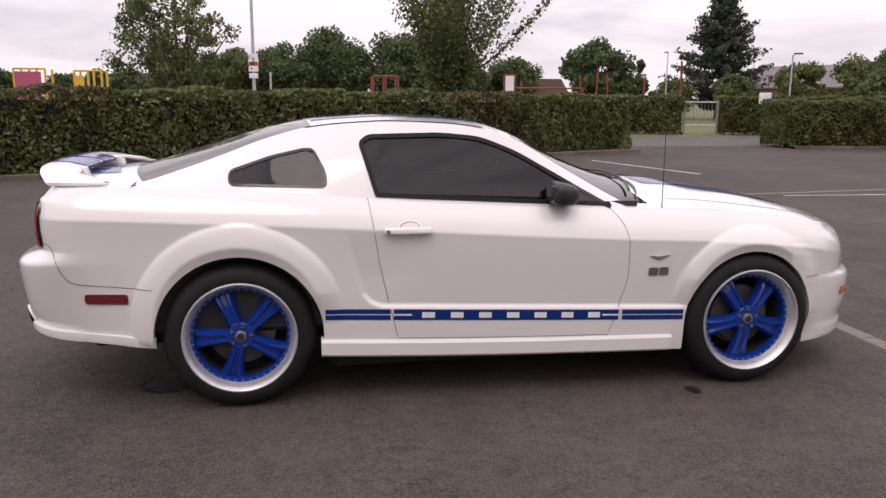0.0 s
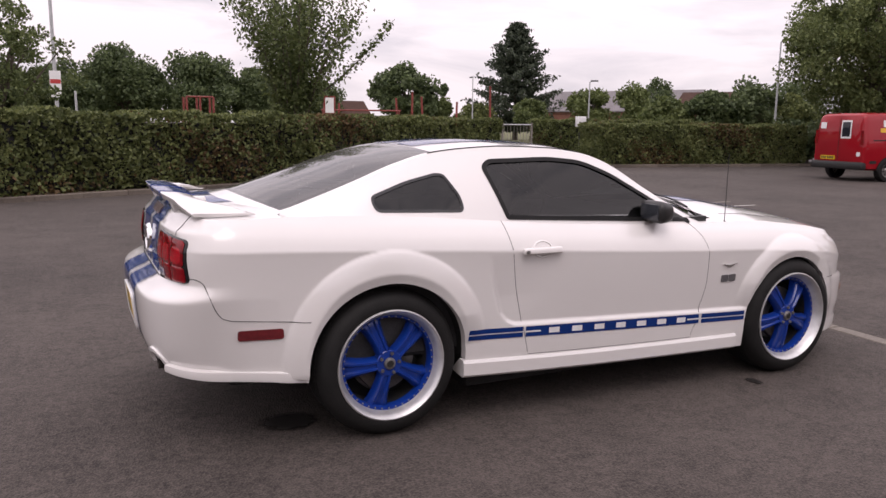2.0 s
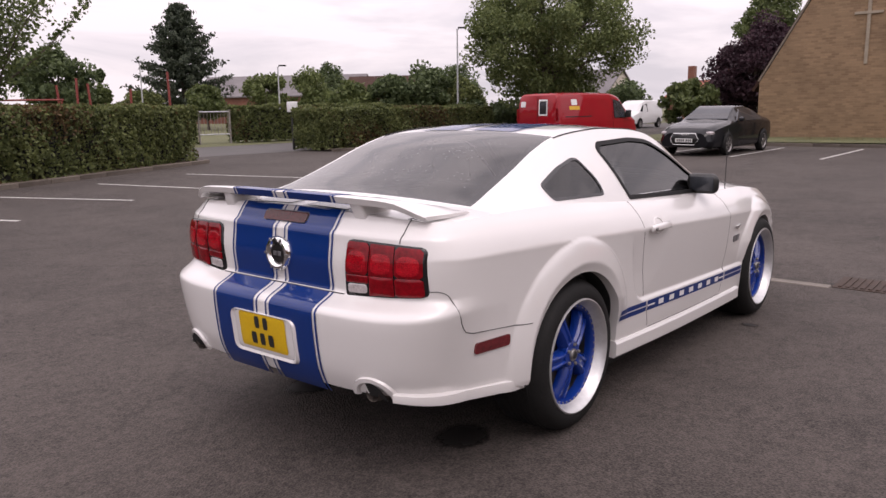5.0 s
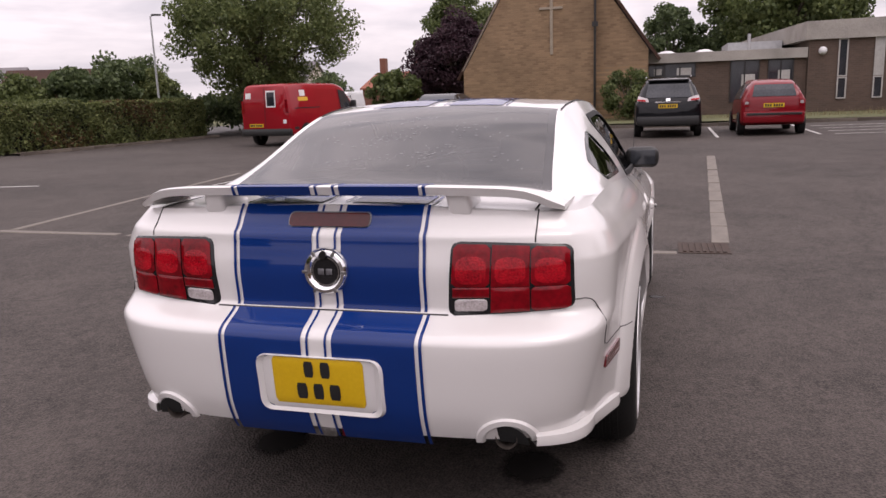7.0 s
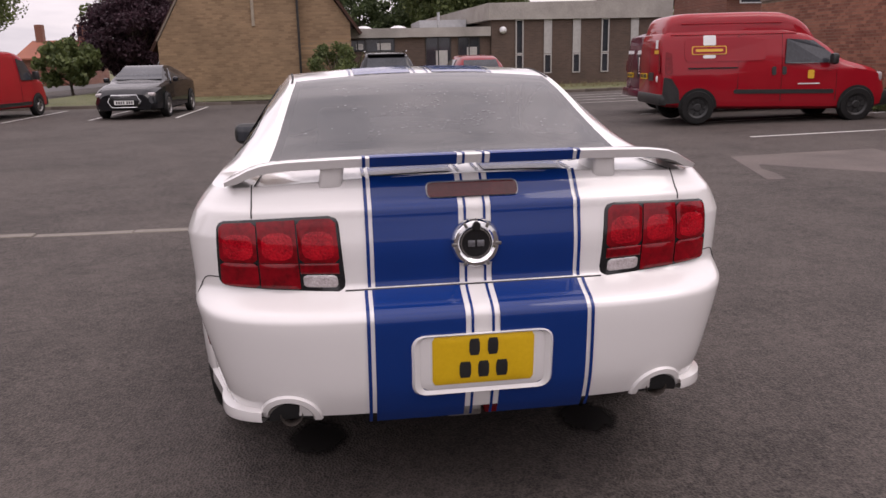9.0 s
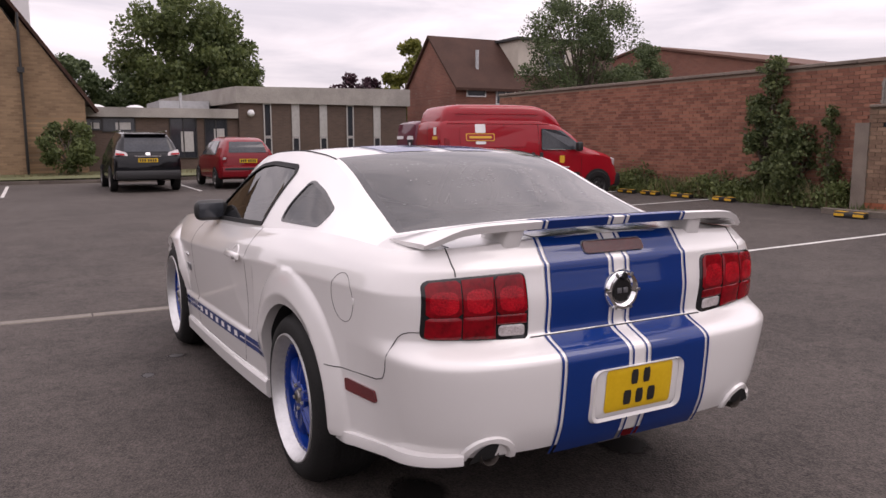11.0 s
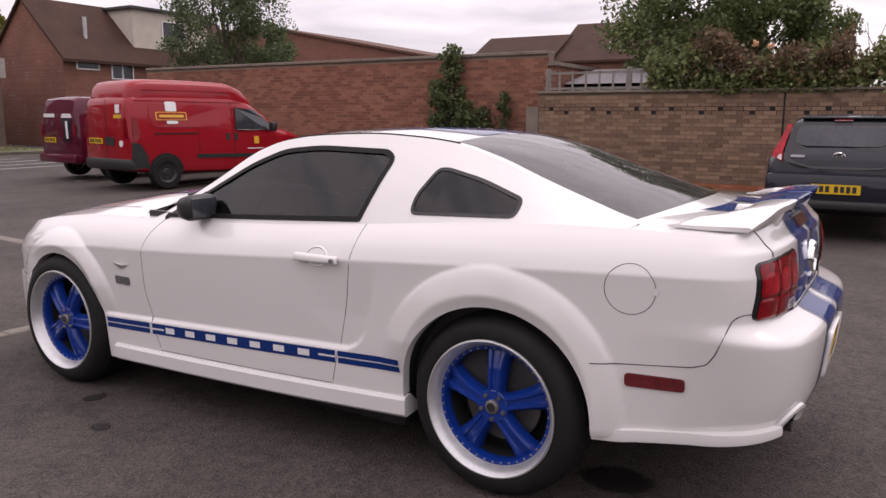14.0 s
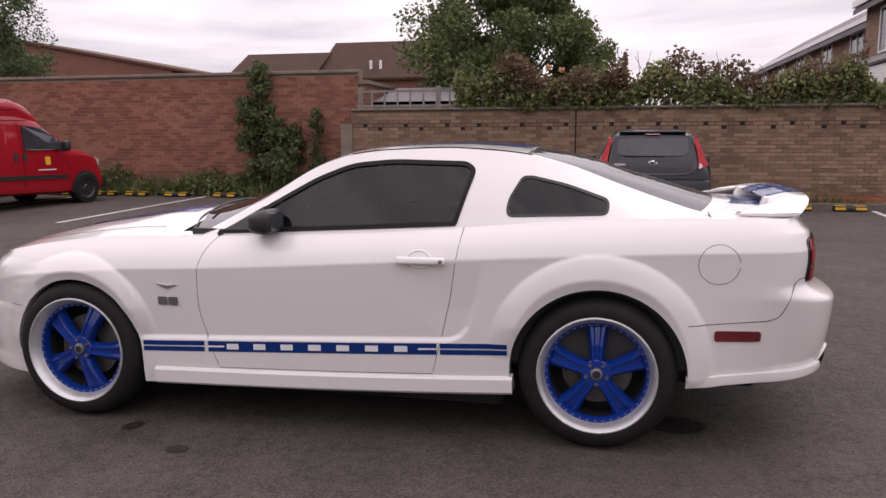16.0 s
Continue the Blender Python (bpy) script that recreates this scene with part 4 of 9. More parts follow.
def add_wheel(hub, side, radius, turn, label, size=1.0):
    """A wheel whose outer face looks to +y in its own frame; side -1 turns it to the right flank."""
    hx, hz = hub
    face_y = 0.948 if hx < 0 else 0.974
    wheel = new("wheel")
    wheel.parent = CAR
    wheel.matrix_basis = pose(hx, side * face_y, hz, 0, 0, 0 if side > 0 else 180) @ Matrix.Diagonal((size, 1, size, 1))
    wheel["label"] = label

    def sub(name, bm, material, words=""):
        ob = part(name, bm, material, wheel, words)
        return ob

    R = radius
    tyre = lathe(bmesh.new(), [(0.268, -0.012), (0.274, -0.004), (0.285, 0.000), (0.300, 0.000), (R - 0.038, -0.006), (R - 0.024, -0.018), (R - 0.012, -0.036), (R - 0.003, -0.058), (R, -0.080), (R, -0.245), (R - 0.004, -0.265), (R - 0.03, -0.285), (0.285, -0.285), (0.268, -0.275)], 72)
    sub("tyre", tyre, M_TYRE, "low-profile black tyre")
    tread = bmesh.new()
    for g, yy in enumerate((-0.075, -0.105, -0.135, -0.165, -0.195, -0.225)):
        lathe(tread, [(R + 0.0005, yy - 0.009), (R + 0.003, yy - 0.008), (R + 0.003, yy + 0.008), (R + 0.0005, yy + 0.009)], 72)
    for k in range(72):
        a = 2 * math.pi * k / 72
        m = Matrix.Rotation(a, 4, "Y") @ Matrix.Translation((0, -0.062, R - 0.011)) @ Matrix.Rotation(radians(-22), 4, "X") @ Matrix.Diagonal((0.020, 0.040, 0.016, 1)) @ Matrix.Rotation(0.35, 4, "Z")
        bmesh.ops.create_cube(tread, size=1, matrix=m)
    sub("tread", tread, M_TYRE)
    lip = lathe(bmesh.new(), [(0.270, -0.012), (0.277, -0.003), (0.276, 0.003), (0.270, 0.005), (0.262, -0.004), (0.252, -0.018), (0.246, -0.036), (0.240, -0.048)], 72)
    sub("rim_lip", lip, M_RIM, "pale polished rim lip")
    barrel = lathe(bmesh.new(), [(0.240, -0.048), (0.228, -0.050), (0.224, -0.060), (0.223, -0.095)], 72)
    sub("rim_barrel", barrel, M_WHEELBLUE, "deep blue painted rim")
    # inner rim and backing disc blackened: shade between the spokes put into colour
    sub("inner_barrel", lathe(bmesh.new(), [(0.223, -0.095), (0.221, -0.20), (0.215, -0.24)], 72), M_DARK, "inner rim coloured black for the shade behind the spokes")
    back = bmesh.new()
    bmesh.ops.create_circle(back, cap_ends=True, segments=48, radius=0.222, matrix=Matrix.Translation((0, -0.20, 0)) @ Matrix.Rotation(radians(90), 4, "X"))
    sub("shaded_backing", back, M_DARK)
    disc = lathe(bmesh.new(), [(0.06, -0.13), (0.165, -0.13), (0.165, -0.155), (0.06, -0.155)], 48)
    sub("brake_disc", disc, M_DISC)
    caliper = boxed(0.06, 0.15, -0.16, -0.10, -0.07, 0.07, 0.012)
    bmesh.ops.rotate(caliper, verts=caliper.verts, cent=(0, 0, 0), matrix=Matrix.Rotation(radians(turn + 20), 3, "Y"))
    sub("brake_caliper", caliper, M_EXHAUST)
    for k in range(5):
        bm = spoke_mesh()
        bmesh.ops.translate(bm, verts=bm.verts, vec=(0, -0.044, 0))
        bmesh.ops.rotate(bm, verts=bm.verts, cent=(0, 0, 0), matrix=Matrix.Rotation(radians(turn + 72 * k), 3, "Y"))
        sub("spoke", bm, M_WHEELBLUE, "blue painted spoke")
    hubm = lathe(bmesh.new(), [(0.0, -0.039), (0.062, -0.039), (0.066, -0.043), (0.066, -0.09)], 40)
    sub("hub", hubm, M_WHEELBLUE)
    cap = lathe(bmesh.new(), [(0.0, -0.026), (0.022, -0.026), (0.027, -0.028), (0.030, -0.034), (0.030, -0.040)], 32)
    sub("centre_cap", cap, M_STEEL, "dull metal centre cap")
    dot = lathe(bmesh.new(), [(0.0, -0.0235), (0.016, -0.0235), (0.018, -0.026)], 24)
    sub("cap_disc", dot, M_BLACK)
    for k in range(5):
        a = radians(turn + 36 + 72 * k)
        nut = lathe(bmesh.new(), [(0.0, 0.012), (0.007, 0.012), (0.009, 0.008), (0.009, 0.0)], 8)
        bmesh.ops.translate(nut, verts=nut.verts, vec=(0.050 * math.sin(a), -0.040, 0.050 * math.cos(a)))
        sub("wheel_nut", nut, M_STEEL)
    rivets = bmesh.new()
    for k in range(40):
        a = 2 * math.pi * k / 40
        bmesh.ops.create_icosphere(rivets, subdivisions=1, radius=0.0052, matrix=Matrix.Translation((0.233 * math.sin(a), -0.048, 0.232 * math.cos(a))))
    tagged(sub("rivet_ring", rivets, M_STEEL, "ring of small dull rivets"), kind="stuff")
    return wheel


add_wheel(HUB_R, -1, 0.3655, 23, "rear wheel with blue five-spoke rim and pale lip")
add_wheel(HUB_F, -1, 0.3610, 33, "front wheel with blue five-spoke rim and pale lip", 1.03)
add_wheel(HUB_R, 1, 0.3655, 0, "rear wheel with blue five-spoke rim and pale lip")
add_wheel(HUB_F, 1, 0.3610, -23, "front wheel with blue five-spoke rim and pale lip", 1.03)


# ---- the coupe's smaller parts ----
def flank(x, z, side, out=0.0):
    x, z = float(x), float(z)
    return (x, side * (float(side_y(x, z) + flare(np.array(x), np.array(z))) + out), z)


def flank_film(name, poly, side, out, material, label="", thick=0.004):
    """A thin plate in an outline (x, z), laid on the car's flank."""
    bm = bmesh.new()
    top = [bm.verts.new(flank(x, z, side, out)) for x, z in poly]
    low = [bm.verts.new(flank(x, z, side, out - thick)) for x, z in poly]
    bm.faces.new(top)
    for i in range(len(top)):
        k = (i + 1) % len(top)
        bm.faces.new((top[i], top[k], low[k], low[i]))
    return part(name, bm, material, CAR, label, smooth=False)


def tail_film(name, poly, out, material, label="", thick=0.004, parent=None):
    """A thin plate in an outline (y, z), laid on the car's tail."""
    bm = bmesh.new()
    top = [bm.verts.new(tail_point(y, z, out)) for y, z in poly]
    low = [bm.verts.new(tail_point(y, z, out - thick)) for y, z in poly]
    bm.faces.new(top)
    for i in range(len(top)):
        k = (i + 1) % len(top)
        bm.faces.new((top[i], top[k], low[k], low[i]))
    return part(name, bm, material, parent or CAR, label, smooth=False)


def flank_strip(name, xs, low, high, side, out, material, label="", rows=2, parent=None):
    """A thin film between two lines along the car's flank."""
    bm = bmesh.new()
    grid = [[bm.verts.new(flank(x, low(x) + (high(x) - low(x)) * k / rows, side, out)) for k in range(rows + 1)] for x in xs]
    for a, b in zip(grid, grid[1:]):
        for k in range(rows):
            bm.faces.new((a[k], a[k + 1], b[k + 1], b[k]))
    return part(name, bm, material, parent or CAR, label)


def tail_sheet(name, y0, y1, z0, z1, corner, out, material, label="", parent=None, n=16, rim=0.010):
    """A rounded sheet that follows the tail, with its edge turned in."""
    bm = bmesh.new()
    rows = []
    for k in range(n + 1):
        z = z0 + (z1 - z0) * k / n
        d = max(corner - (z - z0), corner - (z1 - z), 0)
        inset = corner - math.sqrt(max(corner ** 2 - d ** 2, 0))
        ys = np.linspace(y0 + inset, y1 - inset, n + 1)
        rows.append([bm.verts.new(tail_point(y, z, out - (rim if k in (0, n) or j in (0, n) else 0))) for j, y in enumerate(ys)])
    for a, b in zip(rows, rows[1:]):
        for k in range(n):
            bm.faces.new((a[k], a[k + 1], b[k + 1], b[k]))
    return part(name, bm, material, parent or CAR, label, angle=60)


def rear_flank(x, z, side):
    t = min(max((XC_R - x) / (XC_R - float(tail_x(z))), 0), 1)
    return (x, side * float(side_y(x, z) + flare(np.array(x), np.array(z))) * (1 - t ** TAIL_N) ** (1 / TAIL_N), z)


def front_point(y, z, out=0.0):
    w = float(side_y(2.0, z))
    return (XC_F + (float(nose_x(z)) - XC_F) * (1 - min(abs(y) / w, 1) ** 2.5) ** 0.4 + out, y, z)


def tail_grid(name, y0, y1, z0, z1, out, material, parent, label="", ny=6, nz=5, slant=0.0, bulge=0.0):
    """A rounded lens cell on the tail."""
    ys, zs = np.linspace(y0, y1, ny), np.linspace(z0, z1, nz)
    bm = bmesh.new()
    grid = []
    for i, y in enumerate(ys):
        row = []
        for j, z in enumerate(zs):
            rim = i in (0, ny - 1) or j in (0, nz - 1)
            yy = y + slant * (z - 0.9)
            row.append(bm.verts.new(tail_point(yy, z, out - (0.006 if rim else -bulge))))
        grid.append(row)
    for i in range(ny - 1):
        for j in range(nz - 1):
            bm.faces.new((grid[i][j], grid[i + 1][j], grid[i + 1][j + 1], grid[i][j + 1]))
    return part(name, bm, material, parent, label, angle=60)


def seam(name, pts, r=0.0020, closed=False, material=None):
    return part(name, tube_mesh(bmesh.new(), pts, r, 5, closed), material or M_GAP, CAR)


def rect(a0, a1, b0, b1, r=0.01, n=4):
    return rounded([(a0, b0), (a1, b0), (a1, b1), (a0, b1)], r, n)


for side in (1, -1):
    # panel gaps
    zs = np.linspace(0.335, 1.03, 26)
    seam("door_gap", [flank(door_rear_x(z), z, side, -0.0008) for z in zs])
    zs = np.linspace(0.30, 0.957, 30)
    seam("door_gap", [flank(float(door_front_x(z)), z, side, -0.0008) for z in zs])
    seam("sill_gap", [flank(x, float(bottom_z(x)) + 0.098, side, -0.0008) for x in np.linspace(-0.59, 0.54, 12)])
    seam("bumper_gap", [rear_flank(x, float(bumper_seam_z(x)), side) for x in np.concatenate([[-2.285, -2.262, -2.245, -2.232, -2.225], np.linspace(-2.213, -2.10, 12), np.linspace(-2.06, -1.76, 12)])])
    seam("bonnet_gap", [top_film(x, side * (0.70 - 0.06 * max(0, x - 1.2))) for x in np.linspace(0.95, 2.05, 24)], 0.0012)
    seam("front_bumper_gap", [flank(x, 0.56, side, -0.0008) for x in np.linspace(1.70, 1.60 + 0.2, 6)], 0.0018)
    # boot lid edges
    seam("boot_gap", [tail_point(side * 0.665, z, 0.0) for z in np.linspace(1.012, 1.10, 8)], 0.0026)
    seam("boot_gap", [top_film(x, side * (0.655 - 0.02 * (x + 2.25))) for x in np.linspace(-2.235, -1.98, 8)], 0.0022)
    # rocker strip
    bm = bmesh.new()
    rows = []
    for x in np.linspace(-0.975, 0.905, 40):
        zb = float(bottom_z(x))
        y = float(side_y(x, zb + 0.08))
        rows.append([bm.verts.new((x, side * yy, zz)) for yy, zz in ((y - 0.12, zb + 0.012), (y + 0.004, zb), (y + 0.016, zb + 0.012), (y + 0.018, zb + 0.075), (y + 0.010, zb + 0.088), (y - 0.03, zb + 0.094))])
    for a, b in zip(rows, rows[1:]):
        for k in range(5):
            bm.faces.new((a[k], a[k + 1], b[k + 1], b[k]))
    bm.faces.new(rows[0])
    bm.faces.new(rows[-1])
    part("sill_skirt", bm, M_WHITE, CAR, angle=25)
    # lower lip of the rear bumper
    bm = bmesh.new()
    rows = []
    ways = [(x, float(side_y(x, 0.42)), z) for x, z in zip(np.linspace(-1.765, -1.92, 8), np.linspace(0.342, 0.362, 8))]
    for a in np.linspace(0.12, 1.36, 48):
        fx, fy = math.sin(a) ** (2 / TAIL_N), math.cos(a) ** (2 / TAIL_N)
        z = 0.365 + 0.055 * math.sin(a)
        ways.append((XC_R - (XC_R - float(tail_x(z + 0.02))) * fx, float(side_y(-2.1, z)) * fy, z))
    for i, (x, y, z) in enumerate(ways):
        a, b = ways[max(i - 1, 0)], ways[min(i + 1, len(ways) - 1)]
        n = Vector((b[1] - a[1], -(b[0] - a[0]), 0)).normalized()
        if n.dot(Vector((x + 1.2, y, 0))) < 0:
            n = -n
        h = 0.052 - 0.022 * i / len(ways)
        out = min(i / 4, 1) * 0.014
        rows.append([bm.verts.new((x + n.x * o, side * (y + n.y * o), zz)) for o, zz in ((-0.03, z - h / 2 - 0.004), (out * 0.8, z - h / 2), (out, z - h / 2 + 0.012), (out * 0.85, z + h / 2 - 0.006), (-0.015, z + h / 2))])
    for i, (a, b) in enumerate(zip(rows, rows[1:])):
        if (ways[i][1] + ways[i + 1][1]) / 2 < 0.665 and ways[i][0] < -2.3:
            continue
        for k in range(4):
            bm.faces.new((a[k], a[k + 1], b[k + 1], b[k]))
    part("bumper_lip", bm, M_WHITE, CAR, angle=25)
    # red side marker
    flank_film("side_marker", rect(-2.08, -1.878, 0.543, 0.592, 0.014), side, 0.006, M_REDDARK, "dark red side marker lamp", 0.01)
    # low side stripes
    mid = lambda x: 0.4655 - 0.0445 * (x + 0.97)  # noqa: E731
    for x0, x1 in ((-0.952, -0.628), (0.612, 0.968)):
        for dz in (0.0155, -0.0155):
            flank_strip("side_stripe", np.linspace(x0, x1, 24), lambda x, d=dz: mid(x) + d - 0.0125, lambda x, d=dz: mid(x) + d + 0.0125, side, 0.0025, M_BLUE)
    flank_strip("side_stripe", np.linspace(-0.612, 0.592, 80), lambda x: mid(x) - 0.028, lambda x: mid(x) + 0.028, side, 0.0025, M_BLUE, "broad blue side stripe", 4)
    for x0, x1 in ((-0.612, -0.52), (0.50, 0.592)):
        flank_strip("stripe_line", np.linspace(x0, x1, 7), lambda x: mid(x) - 0.0045, lambda x: mid(x) + 0.0045, side, 0.0040, M_LEAFWHITE)
    for k in range(7):
        x = -0.435 + 0.148 * k
        flank_strip("stripe_mark", np.linspace(x - 0.033, x + 0.033, 5), lambda x: mid(x) - 0.015, lambda x: mid(x) + 0.015, side, 0.0042, M_LEAFWHITE, "small white block on the stripe")
    # wing badges
    for x in (0.775, 0.835):
        flank_film("wing_badge", rect(x - 0.026, x + 0.026, 0.604, 0.648, 0.008, 3), side, 0.006, M_GREY, "grey metal block badge", 0.006)
    flank_film("wing_emblem", [(0.745, 0.715), (0.80, 0.708), (0.865, 0.717), (0.83, 0.700), (0.80, 0.690), (0.775, 0.700)], side, 0.007, M_CHROME, "small winged chrome emblem", 0.006)
    # door handle over its hollow
    bm = bmesh.new()
    rows = []
    for a in np.linspace(0, 2 * math.pi, 24, endpoint=False):
        cx, cz = -0.530 + 0.062 * math.cos(a), 0.884 + 0.046 * math.sin(a)
        ix, iz = -0.530 + 0.052 * math.cos(a), 0.884 + 0.036 * math.sin(a)
        rows.append([bm.verts.new(flank(cx, cz, side, 0.0)), bm.verts.new(flank((cx + ix) / 2, (cz + iz) / 2, side, 0.005)), bm.verts.new(flank(ix, iz, side, 0.0005))])
    for i in range(24):
        a, b = rows[i], rows[(i + 1) % 24]
        for k in range(2):
            bm.faces.new((a[k], a[k + 1], b[k + 1], b[k]))
    part("handle_cup", bm, M_WHITE, CAR)
    bm = boxed(-0.660, -0.424, 0.0, 0.020, 0.864, 0.898, 0.009, 3)
    for v in bm.verts:
        base = flank(v.co.x, v.co.z, side, 0.012 + v.co.y + 0.008 * math.cos((v.co.x + 0.534) * 14))
        v.co = Vector(base)
    part("door_handle", bm, M_WHITE, CAR, "white pull door handle")
    part("lock", lathe(bmesh.new(), [(0, 0), (0.009, 0), (0.010, -0.01)], 12), M_STEEL, CAR).matrix_basis = Matrix.Translation(flank(-0.642, 0.881, side, 0.043)) @ pose(0, 0, 0, 0, 0, 0 if side > 0 else 180)
    # mirrors
    mirror_shell = boxed(0.200, 0.352, 0.815, 1.015, 0.982, 1.110, 0.045, 4)
    for v in mirror_shell.verts:
        k = (v.co.x - 0.210) / 0.14
        v.co.z = 1.05 + (v.co.z - 1.05) * (1 - 0.38 * k * k)
        v.co.y = 0.85 + (v.co.y - 0.85) * (1 - 0.30 * k * k)
        v.co.y *= side
        v.co.z -= 0.04 * k * 0.3
    shell = part("door_mirror", mirror_shell, M_BLACK, CAR, "black door mirror")
    face = boxed(0.1985, 0.210, min(side * 0.848, side * 0.992), max(side * 0.848, side * 0.992), 1.002, 1.090, 0.004)
    part("mirror_glass", face, M_DARKGLASS, shell)
    arm = boxed(0.25, 0.34, min(side * 0.80, side * 0.87), max(side * 0.80, side * 0.87), 0.980, 1.012, 0.012)
    part("mirror_arm", arm, M_BLACK, shell)
    tri = bmesh.new()
    plate_poly(tri, [(x, side * (float(cabin_side(x, z)) + 0.006), z) for x, z in ((0.30, 0.995), (0.53, 0.985), (0.33, 1.105))], 0.004)
    part("mirror_base", tri, M_BLACK, CAR)

# fuel flap on the left flank
ring = [flank(-1.885 + 0.089 * math.cos(a), 0.893 + 0.089 * math.sin(a), 1, 0.0) for a in np.linspace(0, 2 * math.pi, 64, endpoint=False)]
seam("fuel_flap_gap", ring, 0.0014, True)
flank_film("fuel_flap_grip", rect(-1.985, -1.960, 0.880, 0.906, 0.008, 3), 1, 0.004, M_WHITE, "", 0.004)


# tail lamps
def lamp_patch(name, side, u0, u1, v0, v1, out, material, parent, label="", corner=0.0, rim=0.006, nu=14, nv=10, bulge=0.0):
    """A patch of the lamp's face: u from the inner end outward, v from the bottom up."""
    def at(u, v, o):
        y0, y1 = 0.390 + 0.016 * v, 0.786 - 0.006 * v
        z0, z1 = 0.780 + 0.022 * u, 1.020 - 0.016 * u ** 2
        return tail_point(side * (y0 + (y1 - y0) * u), z0 + (z1 - z0) * v, o)
    bm = bmesh.new()
    rows = []
    for i in range(nv + 1):
        v = v0 + (v1 - v0) * i / nv
        d = max(corner - (v - v0), corner - (v1 - v), 0)
        inset = 0.6 * (corner - math.sqrt(max(corner ** 2 - d ** 2, 0)))
        us = np.linspace(u0 + inset, u1 - inset, nu + 1)
        rows.append([bm.verts.new(at(u, v, out - (rim if i in (0, nv) or k in (0, nu) else -bulge * math.sin(math.pi * k / nu)))) for k, u in enumerate(us)])
    for a, b in zip(rows, rows[1:]):
        for k in range(nu):
            bm.faces.new((a[k], a[k + 1], b[k + 1], b[k]))
    return part(name, bm, material, parent, label, angle=60)


def lamp(side):
    base = lamp_patch("tail_lamp", side, 0, 1, 0, 1, 0.007, M_GLOSSBLACK, CAR, "three-section red tail lamp in a black rim", 0.14, 0.012, 26, 22)
    for k, (a, b) in enumerate(((0.042, 0.346), (0.357, 0.655), (0.666, 0.962))):
        lamp_patch("lens", side, a, b, 0.395, 0.955, 0.013, M_REDLENS, base, "red lens", 0.06 if k != 1 else 0.0, 0.003)
        # brighter red patch paints a glow into the middle of the unlit lens
        lamp_patch("lens_glow", side, a + 0.03, b - 0.03, 0.44, 0.80, 0.0138, M_REDBRIGHT, base, "", 0.12, 0.0006)
        if k == 0:
            lamp_patch("reversing_lens", side, a + 0.03, b - 0.015, 0.07, 0.235, 0.013, M_CLEARLENS, base, "clear reversing lens", 0.05, 0.003)
            lamp_patch("lens", side, a + 0.01, b, 0.25, 0.39, 0.013, M_REDLENS, base, "", 0.0, 0.003)
        else:
            lamp_patch("lens", side, a, b, 0.04, 0.39, 0.013, M_REDLENS, base, "", 0.05 if k == 2 else 0.0, 0.003, bulge=0.003)


lamp(1)
lamp(-1)

# joint between boot lid and bumper, tail crease
ys = np.linspace(-0.40, 0.40, 40)
seam("bumper_top_gap", [tail_point(y, 0.787 + 0.06 * max(0.0, (abs(y) - 0.72) / 0.08) ** 2, 0.001) for y in ys], 0.003)

# high brake lamp
tail_film("lamp_rim", rect(-0.143, 0.143, 1.052, 1.097, 0.018, 5), 0.006, M_GREY, "", 0.008)
tail_film("high_brake_lamp", rect(-0.139, 0.139, 1.055, 1.094, 0.015, 5), 0.010, M_LAMPDARK, "dull red high brake lamp", 0.006)

# round boot emblem
emblem = part("boot_emblem", lathe(bmesh.new(), [(0.0, 0.006), (0.046, 0.006), (0.050, 0.014), (0.058, 0.020), (0.068, 0.018), (0.076, 0.008), (0.078, -0.004)], 48), M_CHROME, CAR, "round chrome boot emblem with black centre")
emblem.matrix_basis = Matrix.Translation((-2.352, 0, 0.915)) @ pose(0, 0, 0, 0, 0, 90)
part("emblem_disc", lathe(bmesh.new(), [(0.0, 0.009), (0.042, 0.009), (0.044, 0.006)], 36), M_GLOSSBLACK, emblem)
for y in (-0.014, 0.014):
    part("emblem_mark", boxed(y - 0.011, y + 0.011, 0.009, 0.012, -0.010, 0.010, 0.002), M_GREY, emblem)
part("emblem_lock", lathe(bmesh.new(), [(0.0, 0.024), (0.012, 0.024), (0.015, 0.016)], 20), M_GLOSSBLACK, emblem).location = (0, 0, 0.055)
for a in (30, 150, 270, 90, 210, 330):
    part("emblem_stud", boxed(-0.005, 0.005, 0.016, 0.022, 0.058, 0.076, 0.002), M_STEEL, emblem).rotation_euler = (0, radians(a), 0)

# number plate in its surround; the characters are plain bars
outer, inner = rect(-0.218, 0.218, 0.466, 0.668, 0.045, 6), rect(-0.190, 0.190, 0.484, 0.664, 0.03, 6)
bm = bmesh.new()
rows = [[bm.verts.new(tail_point(y0, z0, 0.001)), bm.verts.new(tail_point((y0 * 2 + y1) / 3, (z0 * 2 + z1) / 3, 0.014)), bm.verts.new(tail_point(y1, z1, 0.005))] for (y0, z0), (y1, z1) in zip(outer, inner)]
for i in range(len(rows)):
    a, b = rows[i], rows[(i + 1) % len(rows)]
    for k in range(2):
        bm.faces.new((a[k], a[k + 1], b[k + 1], b[k]))
surround = part("plate_surround", bm, M_WHITE, CAR, "white moulded plate surround")
tail_sheet("plate_backing", -0.192, 0.192, 0.482, 0.666, 0.03, 0.0065, M_WHITE, "", None, 14, 0.003)
plate = tail_sheet("number_plate", -0.155, 0.155, 0.503, 0.662, 0.008, 0.0115, M_YELLOWPLATE, "yellow number plate with dark bars", None, 12, 0.003)
